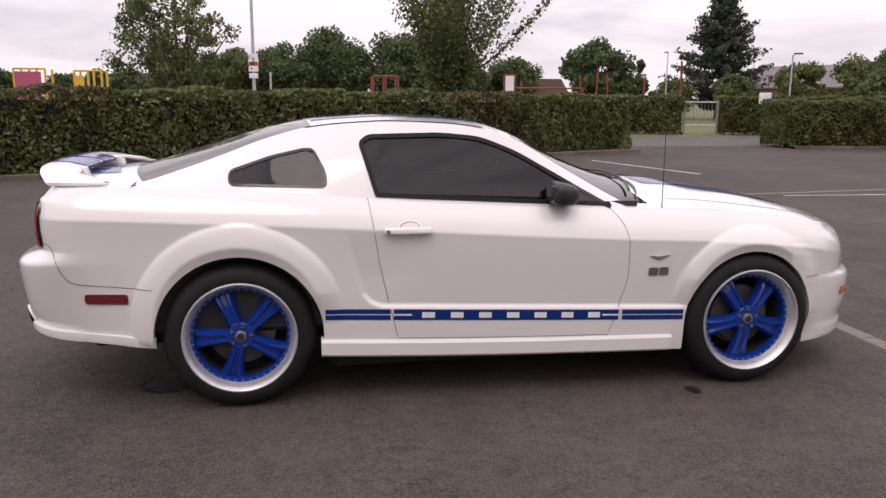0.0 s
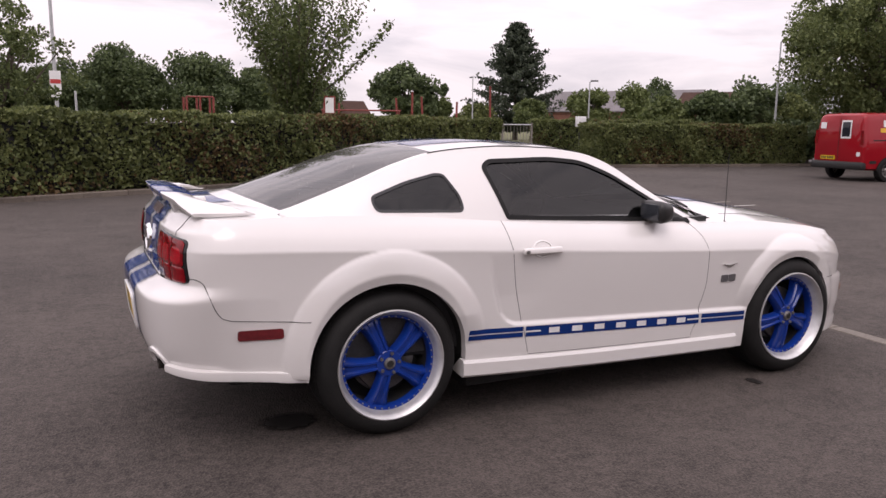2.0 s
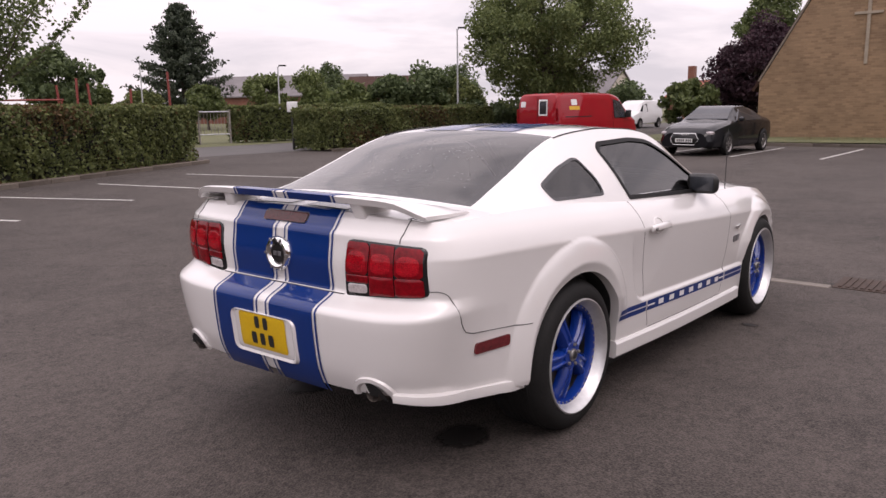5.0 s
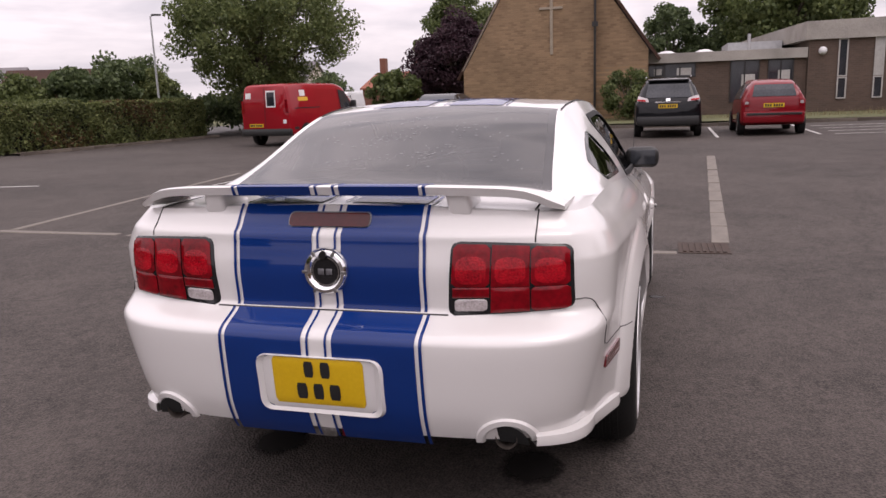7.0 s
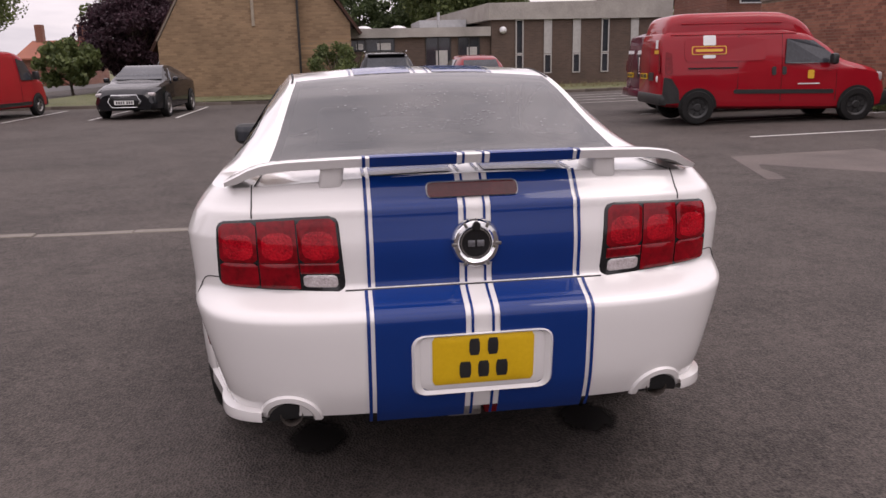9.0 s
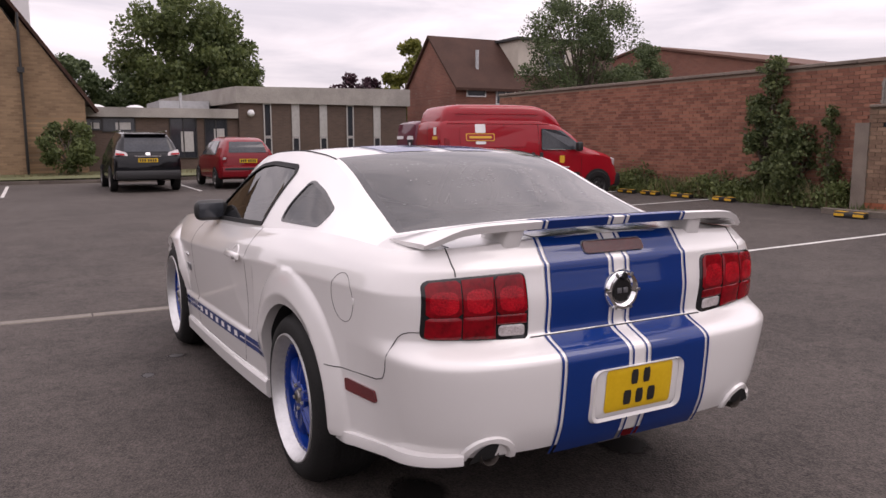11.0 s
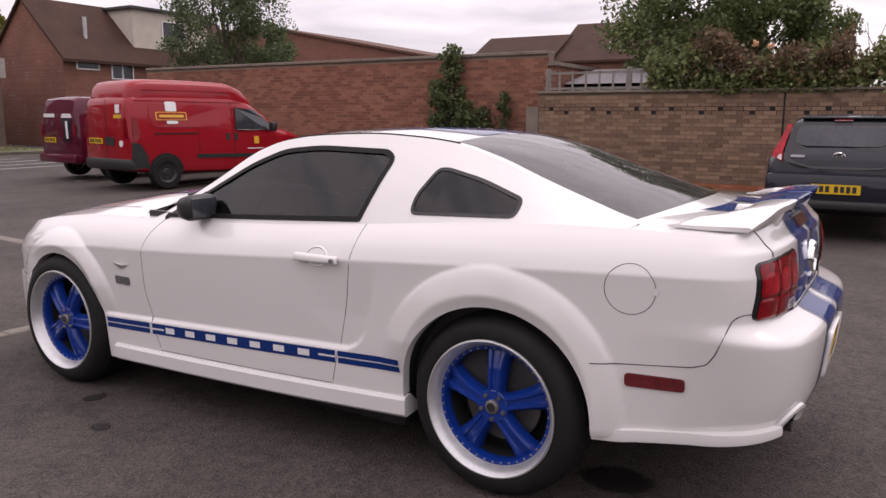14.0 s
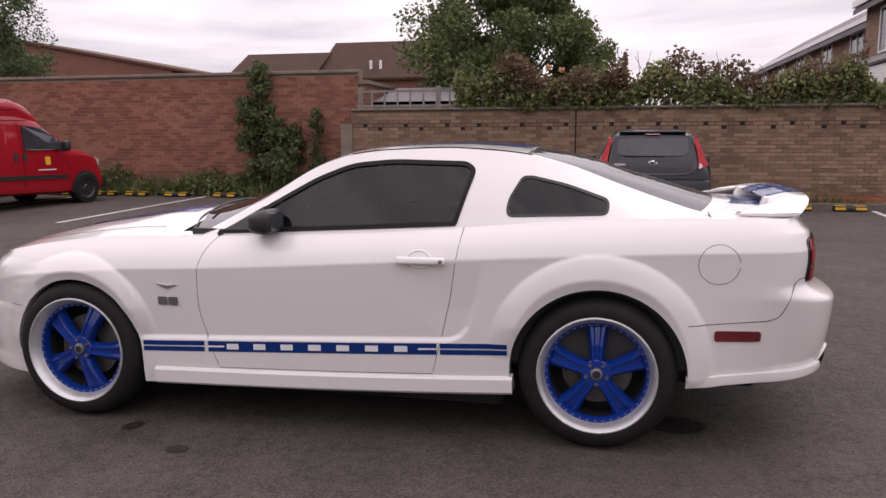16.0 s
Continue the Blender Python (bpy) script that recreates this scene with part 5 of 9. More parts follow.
for y0, y1, z0, z1 in ((0.012, 0.044, 0.598, 0.652), (-0.044, -0.012, 0.598, 0.652), (0.038, 0.074, 0.524, 0.578), (-0.017, 0.017, 0.524, 0.578), (-0.074, -0.038, 0.524, 0.578)):
    tail_sheet("plate_bar", y0, y1, z0, z1, 0.004, 0.0135, M_BLACK, "", plate, 4, 0.0005)

# exhausts in their bumper cut-outs
for side in (1, -1):
    tip = part("exhaust_tip", lathe(bmesh.new(), [(0.030, -0.24), (0.034, -0.24), (0.035, -0.004), (0.0335, 0.001), (0.031, -0.003), (0.029, -0.03), (0.027, -0.16), (0.0, -0.16)], 32), M_EXHAUST, CAR, "sooty steel exhaust tip")
    tip.matrix_basis = pose(-2.395, side * 0.583, 0.414, 5, 0, 90)
    bm = bmesh.new()
    rows = []
    for a in np.linspace(0.0, math.pi, 24):
        rr = []
        for r, o in ((0.098, 0.0), (0.092, 0.012), (0.074, 0.014), (0.068, 0.006), (0.067, -0.004)):
            y, z = side * 0.585 + r * math.cos(a), 0.398 + r * 0.92 * math.sin(a)
            p = tail_point(y, max(z, 0.39), o)
            rr.append(bm.verts.new((p[0], y, z)))
        rows.append(rr)
    for a, b in zip(rows, rows[1:]):
        for k in range(4):
            bm.faces.new((a[k], a[k + 1], b[k + 1], b[k]))
    part("exhaust_surround", bm, M_WHITE, CAR)
    # black disc on the skin paints the shade inside the cut-out
    hole = bmesh.new()
    rings = []
    for r in (0.0, 0.035, 0.069):
        rings.append([hole.verts.new((tail_point(side * 0.583, max(0.398 + r * math.sin(a), 0.385), 0.0045)[0], side * 0.583 + r * math.cos(a), 0.398 + r * math.sin(a) * 0.95)) for a in np.linspace(-0.12, math.pi + 0.12, 24)])
    for a, b in zip(rings, rings[1:]):
        for k in range(23):
            hole.faces.new((a[k], a[k + 1], b[k + 1], b[k]))
    bmesh.ops.remove_doubles(hole, verts=hole.verts, dist=1e-5)
    part("recess_shade", hole, M_DARK, CAR, smooth=False)


# spoiler
def blade(y0, y1, name, material, label="", lift=0.0, n=8):
    bm = bmesh.new()
    rows = []
    for y in np.linspace(y0, y1, n):
        a = abs(y)
        z = float(curve([0, 0.35, 0.55, 0.64, 0.70, 0.745], [1.178, 1.176, 1.170, 1.158, 1.130, 1.108], a)) + lift
        xr = float(curve([0, 0.4, 0.65, 0.745], [-2.335, -2.325, -2.29, -2.24], a)) - lift
        xf = float(curve([0, 0.4, 0.6, 0.68, 0.745], [-2.155, -2.15, -2.12, -2.02, -1.955], a)) + lift
        th = float(curve([0, 0.5, 0.7, 0.745], [0.030, 0.030, 0.026, 0.012], a)) + 2 * lift
        sink = float(curve([0, 0.55, 0.70, 0.745], [0.012, 0.015, 0.01, 0.0], a))
        rows.append([bm.verts.new((x, y, z + dz)) for x, dz in ((xr, 0.004), (xr + 0.012, -th * 0.75), (xr + (xf - xr) * 0.5, -th - sink * 0.4), (xf - 0.01, -th * 0.7 - sink), (xf, -th * 0.3 - sink), (xf - 0.02, -sink), (xr + (xf - xr) * 0.5, 0.003), (xr + 0.01, 0.008))])
    for a, b in zip(rows, rows[1:]):
        for k in range(8):
            bm.faces.new((a[k], a[(k + 1) % 8], b[(k + 1) % 8], b[k]))
    bm.faces.new(rows[0])
    bm.faces.new(rows[-1])
    return part(name, bm, material, CAR, label, angle=50)


blade(-0.745, 0.745, "spoiler", M_WHITE, "white raised boot spoiler with blue middle", 0, 40)
for sgn in (1, -1):
    for a, b in BANDS:
        blade(sgn * a, sgn * b, "spoiler_stripe", M_BLUE, "", 0.0025, 5)
    for a, b in ((0.385, 0.455),):
        leg = boxed(-2.30, -2.13, min(sgn * a, sgn * b), max(sgn * a, sgn * b), 1.085, 1.165, 0.012, 3)
        for v in leg.verts:
            if v.co.z < 1.12:
                v.co.x += 0.02
                v.co.y *= 1.02
        part("spoiler_leg", leg, M_WHITE, CAR)

# aerial, bonnet scuttle, wipers, headlamps, tow eye plates
part("aerial", rod(rod(bmesh.new(), (0.858, -0.842, 0.945), (0.852, -0.850, 1.36), 0.0028, 0.002, 6), (0.858, -0.842, 0.925), (0.858, -0.842, 0.955), 0.020, 0.007, 14), M_BLACK, CAR, "thin black aerial")
bm = bmesh.new()
rows = []
for v in np.linspace(-0.97, 0.97, 30):
    p = cabin_top(0.70, v)
    q = cabin_top(0.745, v)
    rows.append([bm.verts.new((p[0], p[1], p[2] + 0.008)), bm.verts.new((p[0] + 0.06 - 0.05 * v * v, p[1] * 1.02, p[2] - 0.006)), bm.verts.new((p[0] + 0.12 - 0.10 * v * v, p[1] * 1.03, p[2] - 0.05))])
for a, b in zip(rows, rows[1:]):
    for k in range(2):
        bm.faces.new((a[k], a[k + 1], b[k + 1], b[k]))
part("scuttle_panel", bm, M_BLACK, CAR, "black scuttle panel under the windscreen")
for y0, y1 in ((-0.05, -0.62), (0.50, -0.04)):
    pts = [tuple(cabin_top(0.665, v) + np.array((0.0, 0.0, 0.022))) for v in np.linspace(y0 / 0.84, y1 / 0.84, 10)]
    part("wiper", tube_mesh(bmesh.new(), pts, 0.007, 6), M_BLACK, CAR, "black wiper arm")
for side in (1, -1):
    bm = bmesh.new()
    grid = [[bm.verts.new(front_point(side * y, z, 0.004)) for z in np.linspace(0.575, 0.655, 6)] for y in np.linspace(0.48, 0.72, 10)]
    for a, b in zip(grid, grid[1:]):
        for k in range(5):
            bm.faces.new((a[k], a[k + 1], b[k + 1], b[k]))
    part("headlamp", bm, M_CLEARLENS, CAR, "clear headlamp")
    bm = bmesh.new()
    grid = [[bm.verts.new(front_point(side * y, z, 0.006 if 0 < i < 6 and 0 < k < 3 else -0.003)) for k, z in enumerate(np.linspace(0.405, 0.452, 4))] for i, y in enumerate(np.linspace(0.70, 0.785, 7))]
    for a, b in zip(grid, grid[1:]):
        for k in range(3):
            bm.faces.new((a[k], a[k + 1], b[k + 1], b[k]))
    part("front_marker", bm, M_AMBER, CAR, "amber front side marker")
part("tow_bracket", boxed(-2.37, -2.28, -0.01, 0.10, 0.352, 0.39, 0.008), M_STEEL, CAR, "grey bracket under the bumper")
part("fog_lamp", boxed(-2.36, -2.28, -0.14, -0.02, 0.352, 0.39, 0.008), M_REDLENS, CAR, "red rear fog lamp under the bumper")
part("underbody", boxed(-0.92, 0.92, -0.86, 0.86, 0.155, 0.42, 0.03), M_DARK, CAR, smooth=False)
part("rear_floor", boxed(-2.10, -0.93, -0.70, 0.70, 0.275, 0.44, 0.03), M_DARK, CAR, smooth=False)
part("front_floor", boxed(0.93, 1.98, -0.66, 0.66, 0.17, 0.42, 0.03), M_DARK, CAR, smooth=False)

# ---- cabin inside ----
bm = bmesh.new()
box(bm, -1.86, 0.80, -0.82, 0.82, 0.36, 0.42)
part("cabin_floor", bm, M_DARK, CAR, smooth=False)
for side in (1, -1):
    part("door_card", boxed(-1.80, 0.72, min(side * 0.80, side * 0.83), max(side * 0.80, side * 0.83), 0.38, 0.99), M_SEAT, CAR, smooth=False)
    bm = bmesh.new()
    rows = []
    for x in np.linspace(-1.80, 0.55, 80):
        zb, ze = float(belt_z(x)), float(edge_z(x)) - 0.012
        rows.append([bm.verts.new((x, side * (float(cabin_side(x, zb + (ze - zb) * s)) - 0.022), zb + (ze - zb) * s)) for s in np.linspace(0, 1, 14)])
    for a, b in zip(rows, rows[1:]):
        for k in range(13):
            m = (a[k].co + b[k + 1].co) / 2
            if not (inside(shrunk(DOOR_WINDOW, 0.012), m.x, m.z) or inside(shrunk(REAR_QUARTER, 0.012), m.x, m.z)):
                bm.faces.new((a[k], a[k + 1], b[k + 1], b[k]))
    part("pillar_trim", bm, M_SEAT, CAR)
bm = bmesh.new()
rows = [[bm.verts.new(tuple(cabin_top(x, v) - np.array((0, 0, 0.02)))) for v in np.linspace(-0.98, 0.98, 13)] for x in np.linspace(-1.0, 0.06, 16)]
for a, b in zip(rows, rows[1:]):
    for k in range(12):
        bm.faces.new((a[k], a[k + 1], b[k + 1], b[k]))
part("headlining", bm, M_SEAT, CAR)
part("parcel_shelf", boxed(-1.93, -1.42, -0.66, 0.66, 0.98, 1.03, 0.01), M_SEAT, CAR)
part("dashboard", boxed(0.32, 0.88, -0.80, 0.80, 0.70, 0.955, 0.06, 3), M_SEAT, CAR)
for side in (1, -1):
    y = side * 0.36
    part("seat_cushion", boxed(-0.48, 0.10, y - 0.25, y + 0.25, 0.42, 0.60, 0.06, 3), M_SEAT, CAR)
    back = boxed(-0.60, -0.42, y - 0.25, y + 0.25, 0.55, 1.06, 0.07, 3)
    bmesh.ops.rotate(back, verts=back.verts, cent=(-0.5, y, 0.55), matrix=Matrix.Rotation(radians(-14), 3, "Y"))
    part("seat_back", back, M_SEAT, CAR, "dark leather seat back")
    part("headrest", boxed(-0.72, -0.62, y - 0.13, y + 0.13, 1.07, 1.24, 0.045, 3), M_SEATGREY, CAR)
    rear = boxed(-1.40, -1.24, side * 0.36 - 0.30, side * 0.36 + 0.30, 0.62, 1.05, 0.06, 3)
    part("rear_seat_back", rear, M_SEAT, CAR, "dark rear seat back")
    part("rear_headrest", boxed(-1.43, -1.33, side * 0.36 - 0.17, side * 0.36 + 0.17, 1.00, 1.10, 0.04, 3), M_SEATGREY, CAR, "pale grey rear headrest")
wheel_ring = bmesh.new()
pts = [(0.20 + 0.07 * math.sin(a), 0.36 + 0.185 * math.cos(a), 0.93 + 0.165 * math.sin(a)) for a in np.linspace(0, 2 * math.pi, 32, endpoint=False)]
part("steering_wheel", rod(tube_mesh(wheel_ring, pts, 0.015, 8, True), (0.20, 0.36, 0.93), (0.45, 0.36, 0.84), 0.05, 0.04), M_BLACK, CAR)
# dried droplets on the rear window
rng = np.random.default_rng(5)
bm = bmesh.new()
for _ in range(650):
    x, v = rng.uniform(-1.66, -1.18), rng.normal(-0.05, 0.34)
    drift = math.sin(x * 31 + 2.0 * math.sin(v * 5)) + 0.6 * math.sin(v * 13 + x * 9)
    if abs(v) > 0.80 or drift < rng.uniform(-0.6, 1.2):
        continue
    p = cabin_top(x, v)
    d = Vector(cabin_top(x - 0.01, v) - p).normalized()
    s = Vector((0, 1, 0))
    up = s.cross(d).normalized() * (1 if s.cross(d).z > 0 else -1)
    r = rng.uniform(0.0008, 0.0026)
    c = Vector(p) + up * 0.0015
    long = rng.uniform(1.6, 4.2)
    bm.faces.new([bm.verts.new(c + d * r * math.cos(a) + s * r * long * math.sin(a)) for a in np.linspace(0, 2 * math.pi, 6, endpoint=False)])
tagged(part("droplet_marks", bm, M_GRIT, CAR, "pale dried droplet marks on glass", smooth=False), kind="stuff")


# ---- markings and edges of the car park ----
def painted_line(x0, y0, x1, y1, width=0.09):
    """A worn painted line: a thin film with ragged ends, in stretches."""
    d = Vector((x1 - x0, y1 - y0, 0))
    n = Vector((-d.y, d.x, 0)).normalized() * width / 2
    k = max(2, int(d.length / 0.4))
    verts, faces = [], []
    for i in range(k + 1):
        p = Vector((x0, y0, 0)) + d * (i / k)
        for s in (1, -1):
            q = p + n * s * random.uniform(0.86, 1.08)
            verts.append((q.x, q.y, ground_z(q.x, q.y) + 0.005))
    for i in range(k):
        faces.append((2 * i, 2 * i + 1, 2 * i + 3, 2 * i + 2))
    ob = new("bay_line", mesh_of("bay_line", verts, faces, M_PAINT_LINE))
    return tagged(ob, "worn white painted bay line on asphalt", "road marking", "bay lines", "structure")


for y in (2.42, 4.85, 7.2, 9.5, -2.55, -5.15):
    painted_line(18.2, y, 23.6, y - 0.05)
for x0, y0, x1, y1 in ((18.2, -5.5, 18.0, -10.2), (19.6, -5.6, 19.4, -10.4), (21.0, -5.6, 20.8, -10.6), (22.4, -5.6, 22.2, -10.8),
                       (7.55, -6.5, 7.55, -11.4), (10.4, -6.8, 10.6, -11.4), (13.1, -6.8, 13.3, -11.4), (-0.46, -5.55, -0.55, -10.6), (-3.05, -5.45, -3.2, -10.7), (-5.78, -5.4, -5.9, -10.4), (2.1, -5.9, 2.05, -10.8),
                       (-0.84, 11.86, 0.29, 9.09), (1.51, 12.81, 2.63, 10.06), (3.9, 13.75, 4.72, 9.95), (6.45, 14.3, 7.35, 10.33), (-5.0, 9.1, -3.70, 6.95)):
    painted_line(x0, y0, x1, y1)
painted_line(6.8, 6.67, 9.4, 6.55, 0.06)


def block_run(name, label, x0, y0, x1, y1, width, height, length, material, kind_words, group, lift=0.0):
    """A run of separate concrete blocks laid end to end."""
    d = Vector((x1 - x0, y1 - y0, 0))
    n = max(1, round(d.length / length))
    turn = math.degrees(math.atan2(d.y, d.x))
    me = None
    run = thing(name, label, kind_words, kind="structure")
    bm = box(bmesh.new(), -d.length / n / 2 + 0.004, d.length / n / 2 - 0.004, -width / 2, width / 2, -0.10, height, 0.008, 1)
    me = bpy.data.meshes.new("block")
    bm.to_mesh(me)
    bm.free()
    me.materials.append(material)
    for i in range(n):
        p = Vector((x0, y0, 0)) + d * ((i + 0.5) / n)
        ob = new("block", me)
        ob.parent = run
        ob.matrix_basis = pose(p.x, p.y, ground_z(p.x, p.y) + lift + random.uniform(-0.003, 0.003), 0, 0, turn + random.uniform(-0.6, 0.6))
    return run


block_run("channel_blocks", "flush concrete channel blocks set in the asphalt", 2.86, 7.6, 2.66, -1.19, 0.13, 0.006, 0.9, M_CONCRETE, "drain channel", "channels")
block_run("channel_blocks", "flush concrete channel blocks set in the asphalt", 3.17, -1.60, 12.4, -2.03, 0.17, 0.006, 0.9, M_CONCRETE, "drain channel", "channels")
block_run("channel_blocks", "flush concrete channel blocks set in the asphalt", 2.95, 6.6, 9.5, 7.3, 0.10, 0.006, 0.9, M_CONCRETE, "drain channel", "channels")
block_run("kerb", "low grey concrete kerb along the far bays", 24.7, 13.0, 24.5, -14.5, 0.13, 0.11, 0.9, M_KERB, "kerb", "kerbs")
block_run("kerb", "brown-stained concrete kerb under the hedge", -15.0, 6.95, 9.2, 17.36, 0.14, 0.10, 0.9, M_KERB, "kerb", "kerbs")
block_run("kerb", "brown-stained concrete kerb under the hedge", 15.2, 18.3, 24.3, 16.9, 0.14, 0.10, 0.9, M_KERB, "kerb", "kerbs")
block_run("kerb", "low concrete kerb below the garden wall", 4.4, -10.75, -14.0, -10.75, 0.13, 0.10, 0.9, M_KERB, "kerb", "kerbs")

# drain grate
grate = thing("drain_grate", "rusty iron drain grate set in the asphalt", "drain", 2.90, -1.43, ground_z(2.90, -1.43))
part("frame", boxed(-0.25, 0.25, -0.23, 0.23, -0.05, 0.006), M_RUST, grate, smooth=False)
for i in range(7):
    part("bar", boxed(-0.21, 0.21, -0.19 + i * 0.058, -0.158 + i * 0.058, 0.006, 0.014), M_RUST, grate, smooth=False)


def stain(x, y, rx, ry, seed, label):
    rng = random.Random(seed)
    pts = []
    for k in range(28):
        a = 2 * math.pi * k / 28
        r = 1 + 0.10 * math.sin(3 * a + seed) + rng.uniform(-0.06, 0.06)
        pts.append((x + rx * r * math.cos(a), y + ry * r * math.sin(a), ground_z(x + rx * r * math.cos(a), y) + 0.004))
    ob = new("oil_stain", mesh_of("oil_stain", pts, [tuple(range(28))], M_OIL))
    tagged(ob, label, "stain", "oil stains", "structure")


stain(-1.79, -0.555, 0.18, 0.15, 1, "dark wet stain on the asphalt under the exhaust")
stain(-1.77, 0.53, 0.18, 0.15, 2, "dark wet stain on the asphalt under the exhaust")
stain(1.02, -1.02, 0.05, 0.07, 3, "small dark oil spot on the asphalt")
stain(1.0, 1.03, 0.06, 0.08, 4, "small dark oil spot on the asphalt")
stain(0.6, 1.28, 0.07, 0.05, 5, "small dark oil spot on the asphalt")

# verges and the road beyond the hedges
def sheet(name, label, cat, pts, z, material):
    ob = new(name, mesh_of(name, [(x, y, z + ground_z(x, y)) for x, y in pts], [tuple(range(len(pts)))], material))
    return tagged(ob, label, cat, kind="structure")


sheet("road", "grey asphalt road beyond the hedges", "road", [(-60, 24.8), (80, 15.5), (80, 22.0), (-60, 31.0)], 0.006, M_ROAD)
sheet("verge", "short dry grass verge and field", "grass", [(-120, 36), (-60, 31.0), (80, 22.0), (300, 30), (300, 300), (-300, 300)], 0.012, M_GRASS)
sheet("verge", "grass strip before the church", "grass", [(24.8, 13.0), (24.62, -14.5), (60, -14.5), (60, 13)], 0.09, M_GRASS)
sheet("verge", "bare soil under the long hedge", "soil", [(-15, 7.02), (9.2, 17.43), (8.5, 19.4), (-15.7, 9.2)], 0.07, M_SOIL)
sheet("verge", "bare soil under the hedge", "soil", [(15.2, 18.37), (24.3, 16.97), (24.6, 19.0), (15.5, 20.4)], 0.07, M_SOIL)
sheet("verge", "weedy soil strip below the brick wall", "soil", [(17.3, -11.35), (4.2, -11.35), (4.2, -12.1), (17.3, -12.1)], 0.03, M_SOIL)
sheet("verge", "weedy soil strip below the garden wall", "soil", [(4.2, -10.85), (-14, -10.85), (-14, -11.55), (4.2, -11.55)], 0.06, M_SOIL)


# wheel stops: yellow and black rubber blocks
def wheel_stop(x, y, turn):
    t = thing("wheel_stop", "black rubber wheel stop with yellow patches", "wheel stop", x, y, ground_z(x, y), turn, "wheel stops")
    prof = boxed(-0.28, 0.28, -0.075, 0.075, 0.0, 0.10, 0.03, 2)
    part("block", prof, M_BLACK, t)
    for s in (-0.17, 0.17):
        part("reflector", boxed(s - 0.09, s + 0.09, -0.06, 0.06, 0.099, 0.105), M_GOLD, t, "yellow patch", smooth=False)
        part("reflector", boxed(s - 0.09, s + 0.09, 0.068, 0.0775, 0.03, 0.075), M_GOLD, t, "yellow patch", smooth=False)


for x in (12.3, 11.2, 10.0, 9.2, 8.2, 7.0):
    wheel_stop(x, -11.15, random.uniform(-4, 4))
for x in (3.6, 2.5, 0.9, -3.45, -4.6, -5.5, -6.6, -7.7):
    wheel_stop(x, -10.35, random.uniform(-4, 4))


# ---- buildings ----
def window_unit(parent, x, y, z, w, h, face, bars=1, pane=None, frame_mat=None):
    """A framed window on a wall; face: the way that it looks ('-x', '+x', '+y')."""
    pane, frame_mat = pane or M_DARKGLASS, frame_mat or M_WINWHITE
    hold = new("window")
    hold.parent = parent
    hold.matrix_basis = pose(x, y, z, 0, 0, {"-x": -90, "+x": 90, "+y": 180, "-y": 0}[face])
    fr = bmesh.new()
    t = 0.05
    box(fr, -w / 2, w / 2, -0.04, 0.03, -h / 2, -h / 2 + t)
    box(fr, -w / 2, w / 2, -0.04, 0.03, h / 2 - t, h / 2)
    box(fr, -w / 2, -w / 2 + t, -0.04, 0.03, -h / 2 + t, h / 2 - t)
    box(fr, w / 2 - t, w / 2, -0.04, 0.03, -h / 2 + t, h / 2 - t)
    for i in range(bars):
        c = -w / 2 + w * (i + 1) / (bars + 1)
        box(fr, c - t / 2, c + t / 2, -0.035, 0.03, -h / 2 + t, h / 2 - t)
    part("frame", fr, frame_mat, hold, smooth=False)
    part("pane", boxed(-w / 2 + t, w / 2 - t, -0.012, 0.0, -h / 2 + t, h / 2 - t), pane, hold, smooth=False)
    return hold


def gabled(bm, pts, x0, x1):
    """A prism: the outline pts (y, z) drawn from x0 to x1."""
    a = [bm.verts.new((x0, y, z)) for y, z in pts]
    b = [bm.verts.new((x1, y, z)) for y, z in pts]
    bm.faces.new(a)
    bm.faces.new(b[::-1])
    for i in range(len(pts)):
        k = (i + 1) % len(pts)
        bm.faces.new((a[i], b[i], b[k], a[k]))
    return bm


church = thing("church", "tan stone church gable with a metal cross and steep roof", "church")
part("gable_wall", gabled(bmesh.new(), [(7.45, 0), (7.45, 2.35), (3.70, 8.9), (1.78, 5.55), (1.78, 0)], 29.3, 29.7), M_CHURCH, church, "tan coursed stone wall", smooth=False)
part("side_gable", gabled(bmesh.new(), [(1.78, 0), (1.78, 6.2), (-0.45, 3.02), (-0.45, 0)], 29.75, 30.1), M_CHURCH, church, smooth=False)
part("nave", boxed(29.71, 46.0, -0.40, 7.40, 0, 2.4), M_CHURCHY, church, smooth=False)
for y0, z0, y1, z1 in ((7.75, 2.0, 3.70, 9.05), (-0.85, 2.55, 3.70, 9.05)):
    bm = bmesh.new()
    n = Vector((0, z1 - z0, -(y1 - y0))).normalized() * (0.12 if y0 > y1 else -0.12)
    vs = [(x, y + o * n.y, z + o * n.z) for o in (0, 1) for x, y, z in ((29.62, y0, z0), (46, y0, z0), (46, y1, z1), (29.62, y1, z1))]
    q = [bm.verts.new(v) for v in vs]
    for f in ((0, 1, 2, 3), (4, 7, 6, 5), (0, 4, 5, 1), (1, 5, 6, 2), (2, 6, 7, 3), (3, 7, 4, 0)):
        bm.faces.new([q[i] for i in f])
    part("roof_slope", bm, M_ROOFTILE, church, "brown tiled roof slope", smooth=False)
part("bell_turret", boxed(33.5, 34.9, 1.2, 2.3, 5.6, 9.6, 0.02), M_WINWHITE, church, "white louvred turret", smooth=False)
pipe = rod(bmesh.new(), (29.20, 1.72, 0.1), (29.20, 1.72, 6.2), 0.05, seg=8)
box(pipe, 29.12, 29.28, 1.60, 1.84, 4.0, 4.2)
part("downpipe", pipe, M_BLACK, church, "dark downpipe")
